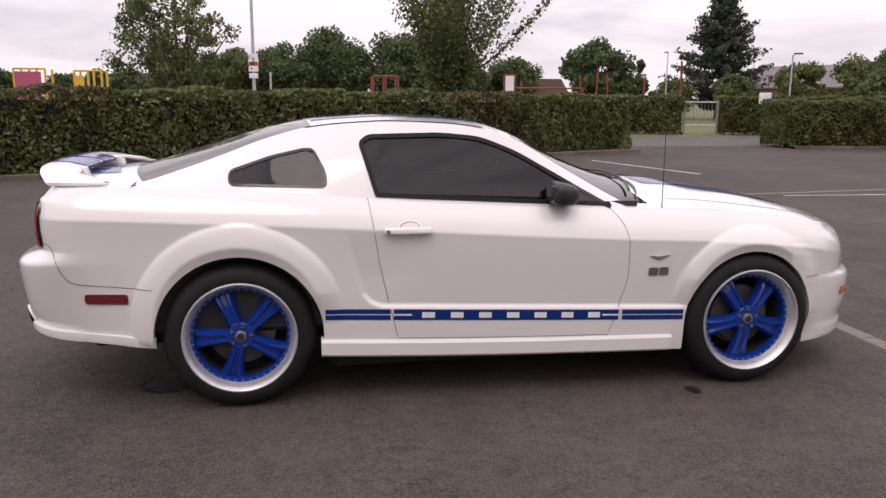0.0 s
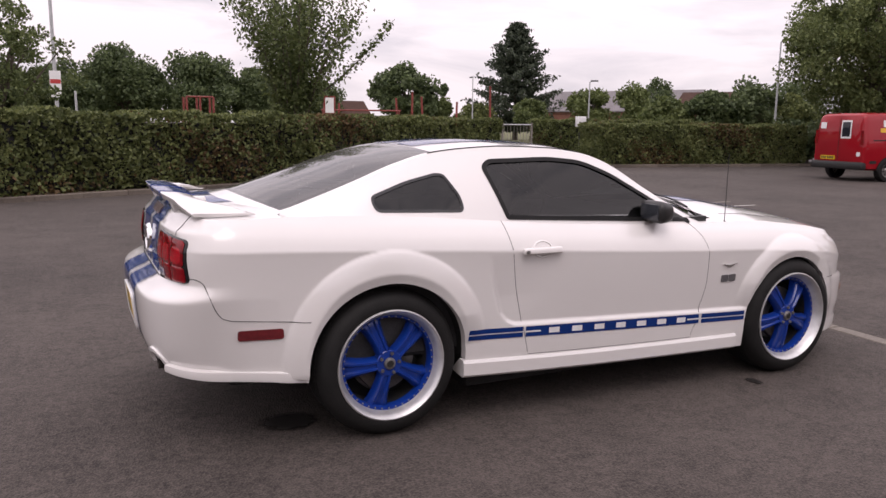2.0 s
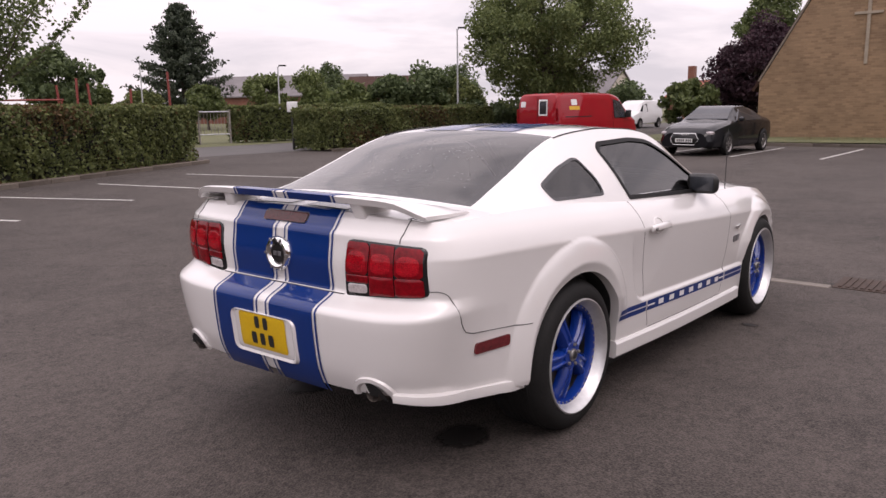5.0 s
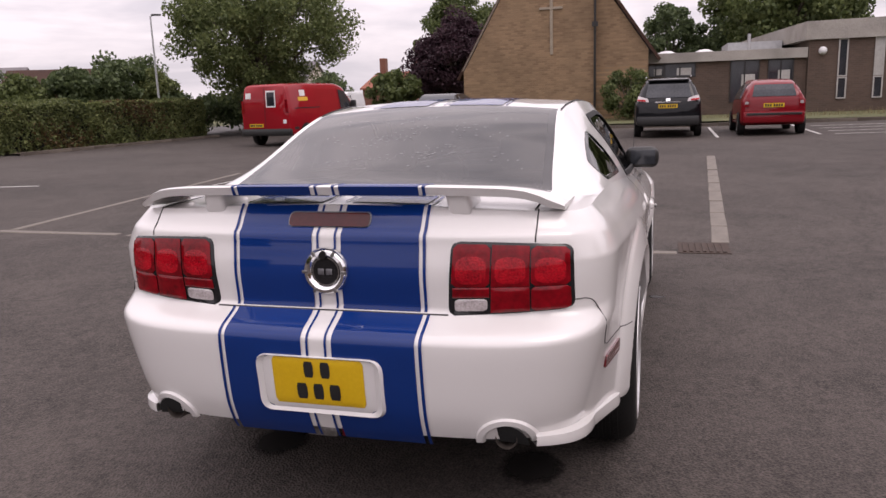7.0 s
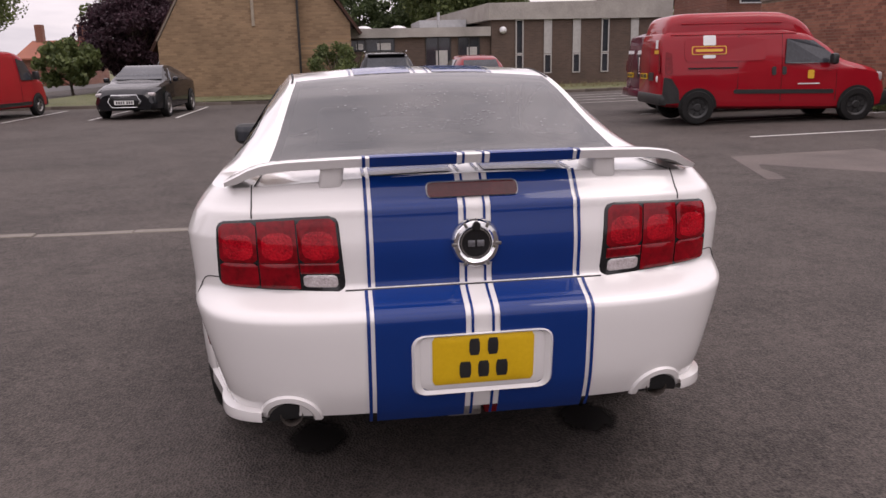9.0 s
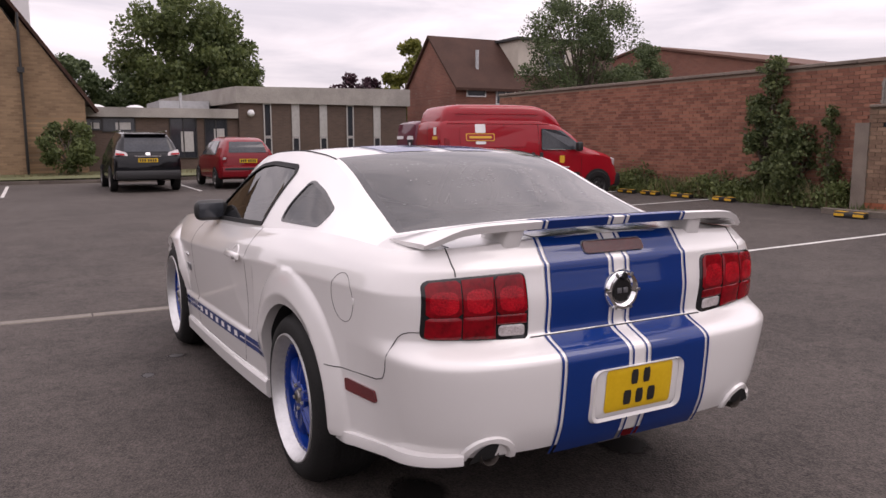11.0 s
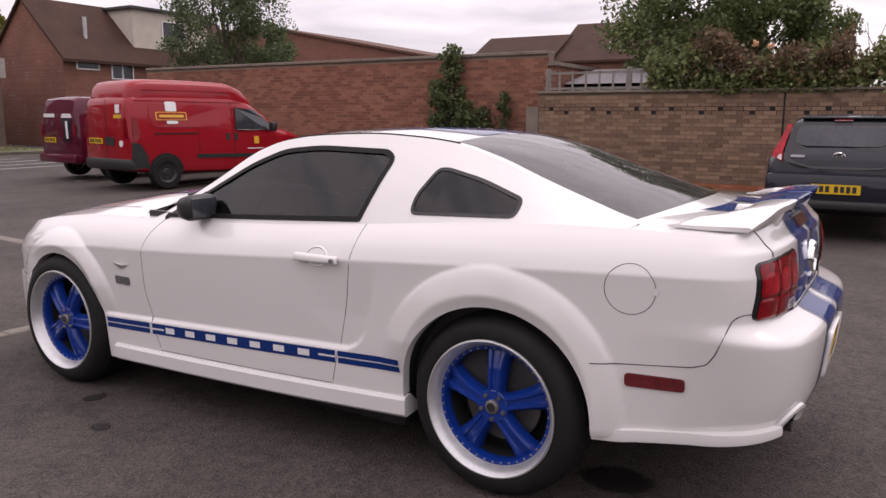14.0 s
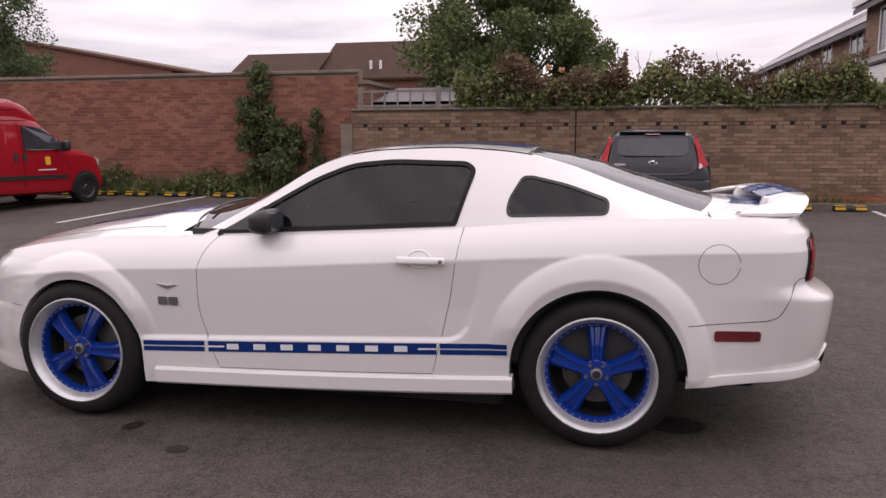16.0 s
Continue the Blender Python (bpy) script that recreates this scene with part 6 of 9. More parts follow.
part("cross_upright", boxed(29.24, 29.30, 3.49, 3.61, 2.95, 6.3, 0.01), M_CROSS, church, "grey metal wall cross", smooth=False)
part("cross_arm", boxed(29.235, 29.30, 3.08, 4.06, 4.80, 4.90, 0.01), M_CROSS, church, smooth=False)
for i in range(16):
    part("coping_stone", boxed(29.25, 29.74, -0.24, 0.24, 0, 0.07), M_COPING, church, smooth=False).matrix_basis = Matrix.Translation((0, 7.45 - (i + 0.5) * 3.75 / 16, 2.40 + (i + 0.5) * 6.55 / 16)) @ Matrix.Rotation(-math.atan2(6.55, 3.75), 4, "X")

hall = thing("church_hall", "low brown-brick hall with flat concrete fascia and slit windows", "hall")
part("hall_wall", boxed(30.5, 44, -15.05, -6.75, 0, 3.2), M_BROWNBRICK, hall, "brown brick wall", smooth=False)
fb = bmesh.new()
vs = [fb.verts.new(v) for v in ((30.35, -15.2, 3.1), (30.35, -6.6, 3.1), (30.35, -6.6, 3.82), (30.35, -15.2, 3.92), (44, -15.2, 3.1), (44, -5.4, 3.1), (44, -5.4, 3.82), (44, -15.2, 3.92))]
for f in ((0, 3, 2, 1), (4, 5, 6, 7), (0, 1, 5, 4), (1, 2, 6, 5), (2, 3, 7, 6), (3, 0, 4, 7)):
    fb.faces.new([vs[i] for i in f])
part("fascia", fb, M_FASCIA, hall, "weathered concrete fascia", smooth=False)
part("link_wall", boxed(30.7, 43, -6.74, -0.38, 0, 2.45), M_BROWNBRICK, hall, smooth=False)
part("link_fascia", boxed(30.5, 43, -6.72, -0.40, 2.42, 2.82), M_FASCIA, hall, smooth=False)
for y, dark in ((-8.03, 1), (-9.35, 0), (-10.70, 0), (-12.05, 1), (-13.45, 0)):
    window_unit(hall, 30.49, y, 2.35, 0.36, 1.5, "-x", 0, M_DARKGLASS if dark else M_CURTAIN, M_CURTAIN)
    window_unit(hall, 30.49, y, 1.15, 0.36, 0.86, "-x", 0, M_DARKGLASS, M_CURTAIN)
for y, w, z, h in ((-1.75, 1.3, 2.1, 0.6), (-4.35, 1.15, 1.55, 1.75), (-5.75, 1.0, 1.75, 1.3), (-0.75, 0.7, 2.1, 0.5)):
    window_unit(hall, 30.69, y, z, w, h, "-x", 1, M_DARKGLASS, M_BLACK)
    part("curtain", boxed(30.672, 30.676, y - w * 0.36, y + w * 0.10, z - h * 0.34, z + h * 0.16), M_CURTAIN, hall, smooth=False)
lampg = bmesh.new()
bmesh.ops.create_icosphere(lampg, subdivisions=3, radius=0.16, matrix=Matrix.Translation((30.36, -7.25, 2.65)))
part("globe_lamp", lampg, M_WINWHITE, hall, "round white wall lamp")
for y in (-1.2, -2.9, -4.6):
    d = bmesh.new()
    bmesh.ops.create_uvsphere(d, u_segments=16, v_segments=8, radius=0.55, matrix=Matrix.Translation((34.5, y, 2.75)) @ Matrix.Diagonal((1, 1, 0.62, 1)))
    part("roof_dome", d, M_WINWHITE, hall, "white plastic roof dome")
part("roof_plant", boxed(34, 38, -6.2, -3.9, 2.8, 3.3), M_GALV, hall, smooth=False)
part("roof_pipe", rod(bmesh.new(), (33, -4.7, 2.8), (33, -4.7, 3.6), 0.07), M_GALV, hall)


def house(name, label, x0, x1, y0, y1, eave, ridge, along, wall, roof, turn=0.0, pivot=None, over=0.3):
    """A plain house with a pitched roof; along: the axis of its ridge."""
    h = thing(name, label, "house")
    part("wall", boxed(x0, x1, y0, y1, 0, eave), wall, h, smooth=False)
    bm = bmesh.new()
    if along == "y":
        c = (x0 + x1) / 2
        for y in (y0 + 0.05, y1 - 0.05):
            gable = bmesh.new()
            plate_poly(gable, [(x0, y, eave), (x1, y, eave), (c, y, ridge - 0.1)], 0.04)
            part("gable", gable, M_HOUSEBRICKY if wall in (M_HOUSEBRICK, M_HOUSEBRICKY) else wall, h, smooth=False)
        k = (ridge - eave) / (c - x0)
        pts = [(x0 - over, eave - over * k), (c, ridge), (x1 + over, eave - over * k), (x1 + over, eave - over * k - 0.14), (c, ridge - 0.14), (x0 - over, eave - over * k - 0.14)]
        a = [bm.verts.new((x, y0 - over * 0.5, z)) for x, z in pts]
        b = [bm.verts.new((x, y1 + over * 0.5, z)) for x, z in pts]
    else:
        c = (y0 + y1) / 2
        for x in (x0 + 0.05, x1 - 0.05):
            gable = bmesh.new()
            plate_poly(gable, [(x, y0, eave), (x, y1, eave), (x, c, ridge - 0.1)], 0.04)
            part("gable", gable, wall, h, smooth=False)
        k = (ridge - eave) / (c - y0)
        pts = [(y0 - over, eave - over * k), (c, ridge), (y1 + over, eave - over * k), (y1 + over, eave - over * k - 0.14), (c, ridge - 0.14), (y0 - over, eave - over * k - 0.14)]
        a = [bm.verts.new((x0 - over * 0.5, y, z)) for y, z in pts]
        b = [bm.verts.new((x1 + over * 0.5, y, z)) for y, z in pts]
    bm.faces.new((a[0], a[1], a[4], a[5]))
    bm.faces.new((a[1], a[2], a[3], a[4]))
    bm.faces.new((b[0], b[1], b[4], b[5]))
    bm.faces.new((b[1], b[2], b[3], b[4]))
    for i in range(6):
        j = (i + 1) % 6
        bm.faces.new((a[i], b[i], b[j], a[j]))
    part("roof", bm, roof, h, "tiled pitched roof", smooth=False)
    return h


h1 = house("brick_house", "red-brick house with brown tiled roof behind the wall", 30.0, 35.6, -29, -17.6, 4.35, 6.95, "y", M_HOUSEBRICK, M_ROOFTILE)
window_unit(h1, 29.98, -18.8, 3.95, 1.15, 0.62, "-x", 0)
window_unit(h1, 29.98, -20.6, 3.75, 1.2, 0.95, "-x", 1)
window_unit(h1, 29.98, -23.0, 3.95, 1.2, 0.6, "-x", 1)
part("dormer", boxed(30.6, 33.0, -26.5, -21.8, 4.6, 6.75), M_RENDERWALL, h1, "cream rendered dormer", smooth=False)
part("dormer_roof", boxed(30.4, 33.2, -26.7, -21.6, 6.75, 6.88), M_BLACK, h1, smooth=False)
window_unit(h1, 30.58, -24.2, 5.8, 1.4, 1.1, "-x", 1)
part("flue", rod(bmesh.new(), (30.9, -19.4, 5.0), (30.9, -19.4, 6.1), 0.09), M_GALV, h1)
h2 = house("brick_house", "brick house with low red-brown roof behind the wall", 23.7, 50, -48, -36.4, 5.5, 7.9, "y", M_HOUSEBRICK, surface("red_brown_tiles", (0.085, 0.038, 0.026), (0.14, 0.068, 0.046), 0.85, scale=0.9, fine=16, bump=0.5, depth=0.03))
h3 = house("terraced_house", "house with dark brown tiled roof behind the wall", 17.75, 23.6, -50, -42.5, 5.2, 7.2, "x", M_HOUSEBRICKY, M_ROOFTILE)
h4 = house("terraced_house", "taller house with dark brown tiled roof behind the wall", 6.0, 17.7, -52, -43.5, 5.4, 8.0, "x", M_HOUSEBRICKY, M_ROOFTILE)
for x in (13.55, 14.2):
    part("flue", rod(bmesh.new(), (x, -44.3, 5.0), (x, -44.3, 6.4), 0.09), M_WINWHITE, h4, "white flue pipe")
M_TERRACE = brick_material("terrace_brick", (0.22, 0.125, 0.075), (0.15, 0.08, 0.05), (0.22, 0.165, 0.12), 0.225, 0.075, "X", 0.010)
h5 = house("terraced_house", "tan-brick two-storey terrace with white windows", -16, -8.4, -46, -19.0, 4.75, 7.0, "y", M_TERRACE, M_ROOFGREY)
for y in (-21.2, -24.6, -28.4, -32.0, -36.0, -40.0):
    window_unit(h5, -8.38, y, 4.0, 1.3, 1.05, "+x", 1)
part("gutter", boxed(-8.40, -8.10, -46, -18.9, 4.62, 4.76), M_WINWHITE, h5, "white fascia board", smooth=False)
h6 = house("terraced_house", "tan-brick end house with a white boarded canopy", -15.2, -7.9, -18.8, -13.4, 5.0, 7.2, "y", M_TERRACE, M_ROOFGREY)
for y in (-14.6, -16.9):
    window_unit(h6, -7.88, y, 4.1, 1.15, 1.15, "+x", 1)
part("gutter", boxed(-7.90, -7.55, -18.9, -13.2, 4.86, 5.02), M_WINWHITE, h6, "white fascia board", smooth=False)
part("canopy_board", boxed(-7.0, -6.9, -18.6, -13.0, 2.55, 2.98), M_WINWHITE, h6, "white boarded canopy", smooth=False)
bm = bmesh.new()
plate_poly(bm, [(-7.9, -18.7, 3.45), (-7.9, -12.9, 3.45), (-6.85, -12.9, 3.0), (-6.85, -18.7, 3.0)], 0.06)
part("canopy_roof", bm, M_ROOFGREY, h6, "sloping grey canopy roof", smooth=False)
part("porch_wall", boxed(-7.85, -7.0, -18.5, -13.1, 0, 2.55), M_TERRACE, h6, smooth=False)
b1 = house("bungalow", "low building with long grey roof beyond the road", -16, 4.6, -4, 4, 3.4, 5.75, "x", M_HOUSEBRICKY, M_ROOFGREY)
b1.matrix_world = pose(62.2, 68.2, 0, 0, 0, -62)
b2 = house("bungalow", "small brick bungalow with brown roof beyond the road", -2.2, 5.5, -3, 3, 3.25, 5.0, "x", M_HOUSEBRICKY, M_ROOFTILE)
b2.matrix_world = pose(57.0, 56.4, 0, 0, 0, -62)
r1 = house("red_house", "red-roofed brick house with chimneys far off", 63, 72, 20.9, 25.5, 2.3, 3.7, "y", M_HOUSEBRICK, surface("red_roof_tiles", (0.20, 0.065, 0.040), (0.28, 0.10, 0.06), 0.9, scale=0.8, fine=14))
for y in (21.5, 24.9):
    part("chimney", boxed(67.0, 67.7, y - 0.3, y + 0.3, 3.0, 5.0, 0.03), M_HOUSEBRICK, r1, smooth=False)
w1 = house("white_house", "small white house far off", 66, 73, 33, 39, 2.8, 5.2, "y", M_RENDERWALL, M_ROOFGREY)
f1 = house("far_house", "brick house with brown roof beyond the field", 27.8, 34.0, 93, 99, 2.6, 4.4, "x", M_HOUSEBRICKY, M_ROOFTILE)
part("chimney", boxed(28.4, 29.1, 95.6, 96.4, 3.8, 5.0), M_HOUSEBRICK, f1, smooth=False)


# ---- posts, lamps, playground ----
def street_lamp(x, y, h, arm, turn, label):
    t = thing("street_lamp", label, "street lamp", x, y, 0, turn, "street lamps")
    part("post", rod(rod(bmesh.new(), (0, 0, 0), (0, 0, h), 0.06, 0.035, 10), (0, 0, 0), (0, 0, 1.1), 0.085, 0.085, 10), M_GALV, t, "grey steel post")
    part("arm", rod(bmesh.new(), (0, 0, h - 0.03), (arm, 0, h + 0.05), 0.03, 0.025, 8), M_GALV, t)
    part("lantern", boxed(arm - 0.08, arm + 0.36, -0.09, 0.09, h + 0.02, h + 0.10, 0.03), M_BLACK, t, "dark lantern head")


street_lamp(27.5, 21.9, 5.45, 0.12, -50, "grey street lamp with a small dark lantern")
street_lamp(24.5, 32.4, 3.95, 0.12, -40, "grey street lamp beyond the hedge")
street_lamp(25.8, 49.0, 5.0, 0.1, 90, "thin grey lamp post far off")
pole = thing("sign_pole", "tall grey pole with a red and white sign", "pole", -2.92, 33.1, 0)
part("post", rod(bmesh.new(), (0, 0, 0), (0, 0, 9.5), 0.09, 0.06, 10), M_GALV, pole)
part("sign_board", boxed(-0.22, 0.22, -0.13, -0.10, 2.75, 3.55, 0.01), M_LEAFWHITE, pole, "white sign board", smooth=False)
part("sign_band", boxed(-0.20, 0.20, -0.140, -0.131, 3.02, 3.2), M_SIGNRED, pole, "red band", smooth=False)
part("lower_sign", boxed(-0.2, 0.2, -0.13, -0.10, 2.45, 2.68, 0.01), M_LEAFWHITE, pole, smooth=False)
part("short_post", rod(bmesh.new(), (0.75, 0.4, 0), (0.75, 0.4, 2.75), 0.05, seg=8), M_GALV, pole)


def frame_gear(name, label, x, y, w, h, material, panels=()):
    t = thing(name, label, "play frame", x, y, 0)
    for sx in (-w / 2, 0, w / 2):
        for sy in (-0.6, 0.6):
            part("post", rod(bmesh.new(), (sx, sy, 0), (sx, sy, h), 0.06, seg=8), material, t)
    part("top_rail", rod(bmesh.new(), (-w / 2, -0.6, h), (w / 2, -0.6, h), 0.05, seg=8), material, t)
    for x0, x1, z0, z1, m in panels:
        part("panel", boxed(x0, x1, -0.66, -0.61, z0, z1), m, t, smooth=False)


frame_gear("climbing_frame", "yellow climbing frame with a magenta panel", -14.4, 39.5, 1.5, 2.95, M_PLAYYEL, ((-0.7, 0.55, 1.2, 2.8, surface("magenta_panel", (0.36, 0.06, 0.13), (0.42, 0.08, 0.16), 0.5)),))
frame_gear("climbing_frame", "yellow metal climbing frame in the playground", -11.4, 38.7, 1.3, 2.85, M_PLAYYEL, ((-0.6, -0.2, 1.5, 2.6, M_PLAYYEL),))
frame_gear("swing_frame", "red metal play frame", 4.0, 40.1, 1.4, 2.8, M_PLAYRED)
red_poles = [(16.6, 41.8, 3.1), (17.4, 41.6, 3.5), (18.2, 41.4, 3.2), (20.0, 40.5, 2.9), (22.1, 39.6, 3.9), (12.6, 42.0, 2.7)]
for x, y, h in red_poles:
    t = thing("timber_post", "leaning dark red playground post", "post", x, y, 0, 0, "playground posts")
    part("post", rod(bmesh.new(), (0, 0, 0), (random.uniform(-0.25, 0.25), 0, h), 0.075, 0.07, 8), M_PLAYRED, t)
rail = thing("low_rail", "long red playground rail", "rail", 14.0, 41.5, 0)
part("bar", rod(bmesh.new(), (-2.6, 0, 2.25), (2.6, 0, 2.28), 0.05, seg=8), M_PLAYRED, rail)
for sx in (-2.5, 2.5):
    part("post", rod(bmesh.new(), (sx, 0, 0), (sx, 0, 2.28), 0.05, seg=8), M_PLAYRED, rail)
board = thing("notice_board", "white notice board in a dark red frame", "notice board", 11.0, 38.7, 0)
part("frame", boxed(-0.35, 0.35, -0.05, 0.05, 1.9, 3.0), M_PLAYRED, board, smooth=False)
part("sheet", boxed(-0.25, 0.25, -0.06, -0.05, 2.05, 2.9), M_LEAFWHITE, board, smooth=False)
for sx in (-0.3, 0.3):
    part("leg", boxed(sx - 0.04, sx + 0.04, -0.04, 0.04, 0, 1.9), M_PLAYRED, board, smooth=False)
gate = thing("metal_gate", "grey metal field gate between two hedges", "gate", 17.4, 28.6, 0, -15)
for sx in (-0.75, 0.75):
    part("gate_post", rod(bmesh.new(), (sx, 0, 0), (sx, 0, 1.6), 0.05, seg=8), M_OLDWOOD, gate)
for z in (0.45, 1.5):
    part("rail", rod(bmesh.new(), (-0.75, 0, z), (0.75, 0, z), 0.03, seg=8), M_GALV, gate)
for k in range(9):
    part("bar", rod(bmesh.new(), (-0.66 + k * 0.165, 0, 0.45), (-0.66 + k * 0.165, 0, 1.5), 0.012, seg=6), M_OLDWOOD, gate)
cab = thing("bus_stop_box", "white box on a post behind the hedge", "box", 15.6, 20.9, 0)
part("box", boxed(-0.18, 0.18, -0.12, 0.12, 1.45, 1.85, 0.02), M_WINWHITE, cab)
part("post", rod(bmesh.new(), (0, 0, 0), (0, 0, 1.45), 0.06, seg=8), M_BLACK, cab)
sheet("repair_patch", "pinkish repaired asphalt patch", "patch", [(5.47, -5.03), (5.45, -7.2), (3.4, -6.75), (3.58, -4.49)], 0.004, M_PATCH)


# ---- parked vehicles ----
class Vehicle:
    """A parked car or van in its own frame: nose to +x, the middle of the wheelbase at the origin."""

    def __init__(self, name, label, category, x, y, turn, stations, tail, paint, group="parked vehicles"):
        self.ob = thing(name, label, category, x, y, ground_z(x, y), turn, group)
        self.s = np.array(stations, float)
        self.tail = tail
        self.paint = paint
        self.slope_x = np.linspace(self.s[0, 0], self.s[0, 0] + 0.9, 60)
        self.slope_z = np.maximum.accumulate([self.at(x)[2] + 0.012 for x in self.slope_x])

    def at(self, x):
        return [float(curve(self.s[:, 0], self.s[:, k], x)) for k in range(1, 7)]

    def ring(self, x):
        zb, zw, zr, hl, hw, hr = self.at(x)
        mid = (zb + zw) / 2
        up = zr - zw
        return [(0, zb), (hl * 0.90, zb), (hl * 0.985, zb + 0.05), (hl, zb + 0.14), (hl * 1.005, mid), (hw * 1.004, zw - 0.06), (hw, zw),
                (hw + (hr - hw) * 0.35, zw + up * 0.38), (hw + (hr - hw) * 0.75, zw + up * 0.74), (hr, zr - min(0.09, up * 0.16)), (hr * 0.95, zr - min(0.03, up * 0.06)), (hr * 0.82, zr), (0, zr + 0.012)]

    def half(self, x, z):
        r = self.ring(x)[2:11]
        return float(np.interp(z, [p[1] for p in r], [p[0] for p in r]))

    def body(self, n=70):
        xs = np.unique(np.concatenate([np.linspace(self.s[0, 0], self.s[-1, 0], n), self.s[:, 0]]))
        bm = bmesh.new()
        rows = []
        for x in xs:
            r = self.ring(x)
            rows.append([bm.verts.new((x, y, z)) for y, z in r] + [bm.verts.new((x, -y, z)) for y, z in r[-2:0:-1]])
        m = len(rows[0])
        for a, b in zip(rows, rows[1:]):
            for k in range(m):
                bm.faces.new((a[k], b[k], b[(k + 1) % m], a[(k + 1) % m]))
        bm.faces.new(rows[0])
        bm.faces.new(rows[-1][::-1])
        self.shell = part("body", bm, self.paint, self.ob, angle=40)

    def tail_x(self, z):
        x = float(np.interp(z, [p[0] for p in self.tail], [p[1] for p in self.tail]))
        return min(x, float(np.interp(z, self.slope_z, self.slope_x)))

    def flank(self, name, poly, material, label="", out=0.006, sides=(1, -1), r=0.03):
        for s in sides:
            bm = bmesh.new()
            pts = densify(rounded(poly, r, 4), 0.12)
            top = [bm.verts.new((x, s * (self.half(x, z) + out), z)) for x, z in pts]
            low = [bm.verts.new((x, s * (self.half(x, z) - 0.01), z)) for x, z in pts]
            bm.faces.new(top)
            for i in range(len(top)):
                k = (i + 1) % len(top)
                bm.faces.new((top[i], top[k], low[k], low[i]))
            part(name, bm, material, self.ob, label, smooth=False)

    def rear(self, name, poly, material, label="", out=0.006, mirror=False, r=0.02):
        for s in ((1, -1) if mirror else (1,)):
            bm = bmesh.new()
            if len(poly) == 4 and poly[2][1] - poly[0][1] > 0.2:
                rows = []
                for k in range(13):
                    f = k / 12
                    z = poly[0][1] + (poly[3][1] - poly[0][1]) * f
                    y0, y1 = poly[0][0] + (poly[3][0] - poly[0][0]) * f, poly[1][0] + (poly[2][0] - poly[1][0]) * f
                    rows.append([bm.verts.new((self.tail_x(z) - out, s * (y0 + (y1 - y0) * i / 8), z)) for i in range(9)])
                for a, b in zip(rows, rows[1:]):
                    for i in range(8):
                        bm.faces.new((a[i], a[i + 1], b[i + 1], b[i]))
                part(name, bm, material, self.ob, label)
                continue
            pts = densify(rounded([(s * y, z) for y, z in poly], r, 4), 0.1)
            top = [bm.verts.new((self.tail_x(z) - out, y, z)) for y, z in pts]
            low = [bm.verts.new((self.tail_x(z) + 0.03, y, z)) for y, z in pts]
            bm.faces.new(top)
            for i in range(len(top)):
                k = (i + 1) % len(top)
                bm.faces.new((top[i], top[k], low[k], low[i]))
            part(name, bm, material, self.ob, label, smooth=False)

    def block(self, name, x0, x1, y0, y1, z0, z1, material, label="", bevel=0.02, mirror=False):
        for s in ((1, -1) if mirror else (1,)):
            part(name, boxed(x0, x1, min(s * y0, s * y1), max(s * y0, s * y1), z0, z1, bevel), material, self.ob, label)

    def wheels(self, base, radius, rim, half, hub=None):
        for sx in (1, -1):
            for s in (1, -1):
                x = sx * base / 2
                arch = bmesh.new()
                pts = [(x + (radius + 0.05) * math.cos(a), (radius + 0.05) * math.sin(a) + radius) for a in np.linspace(-0.55, math.pi + 0.55, 24)]
                zb = self.at(x)[0]
                pts = [(px, max(pz, zb + 0.005)) for px, pz in pts]
                arch.faces.new([arch.verts.new((px, s * (self.half(px, max(pz, zb + 0.05)) + 0.020), pz)) for px, pz in pts])
                part("wheel_arch", arch, M_DARK, self.ob, smooth=False)
                w = new("wheel")
                w.parent = self.ob
                w.matrix_basis = pose(x, s * (self.half(x, radius) + 0.055), radius, 0, 0, 0 if s > 0 else 180)
                part("tyre", lathe(bmesh.new(), [(rim, -0.01), (rim + 0.01, 0.0), (radius - 0.02, -0.002), (radius, -0.03), (radius, -0.18), (radius - 0.03, -0.20), (rim, -0.19)], 32), M_TYRE, w)
                part("rim", lathe(bmesh.new(), [(0.0, -0.015), (0.06, -0.015), (0.08, -0.035), (rim - 0.03, -0.03), (rim - 0.01, -0.008), (rim, -0.004)], 32), hub or M_STEEL, w)
                for k in range(7):
                    b = boxed(-0.018, 0.018, -0.034, -0.026, 0.09, rim - 0.04, 0.004)
                    bmesh.ops.rotate(b, verts=b.verts, cent=(0, 0, 0), matrix=Matrix.Rotation(2 * math.pi * k / 7, 3, "Y"))
                    part("rim_slot", b, M_DARK, w)

    def plate(self, z, y=0.0, material=None, w=0.52, h=0.11, front=False, x=None):
        bm = boxed(-0.006, 0.006, y - w / 2, y + w / 2, z - h / 2, z + h / 2)
        xx = x if x is not None else self.tail_x(z) - 0.012
        p = part("number_plate", bm, material or M_YELLOWPLATE, self.ob, "number plate with dark bars", smooth=False)
        p.location = (xx, 0, 0)
        d = 1 if front else -1
        for k in range(7):
            yy = y - w * 0.42 + w * 0.84 * (k + 0.5 + (0.35 if k > 3 else -0.15)) / 7
            part("plate_bar", boxed(min(d * 0.006, d * 0.009), max(d * 0.006, d * 0.009), yy - 0.021, yy + 0.021, z - 0.036, z + 0.036), M_BLACK, p, smooth=False)


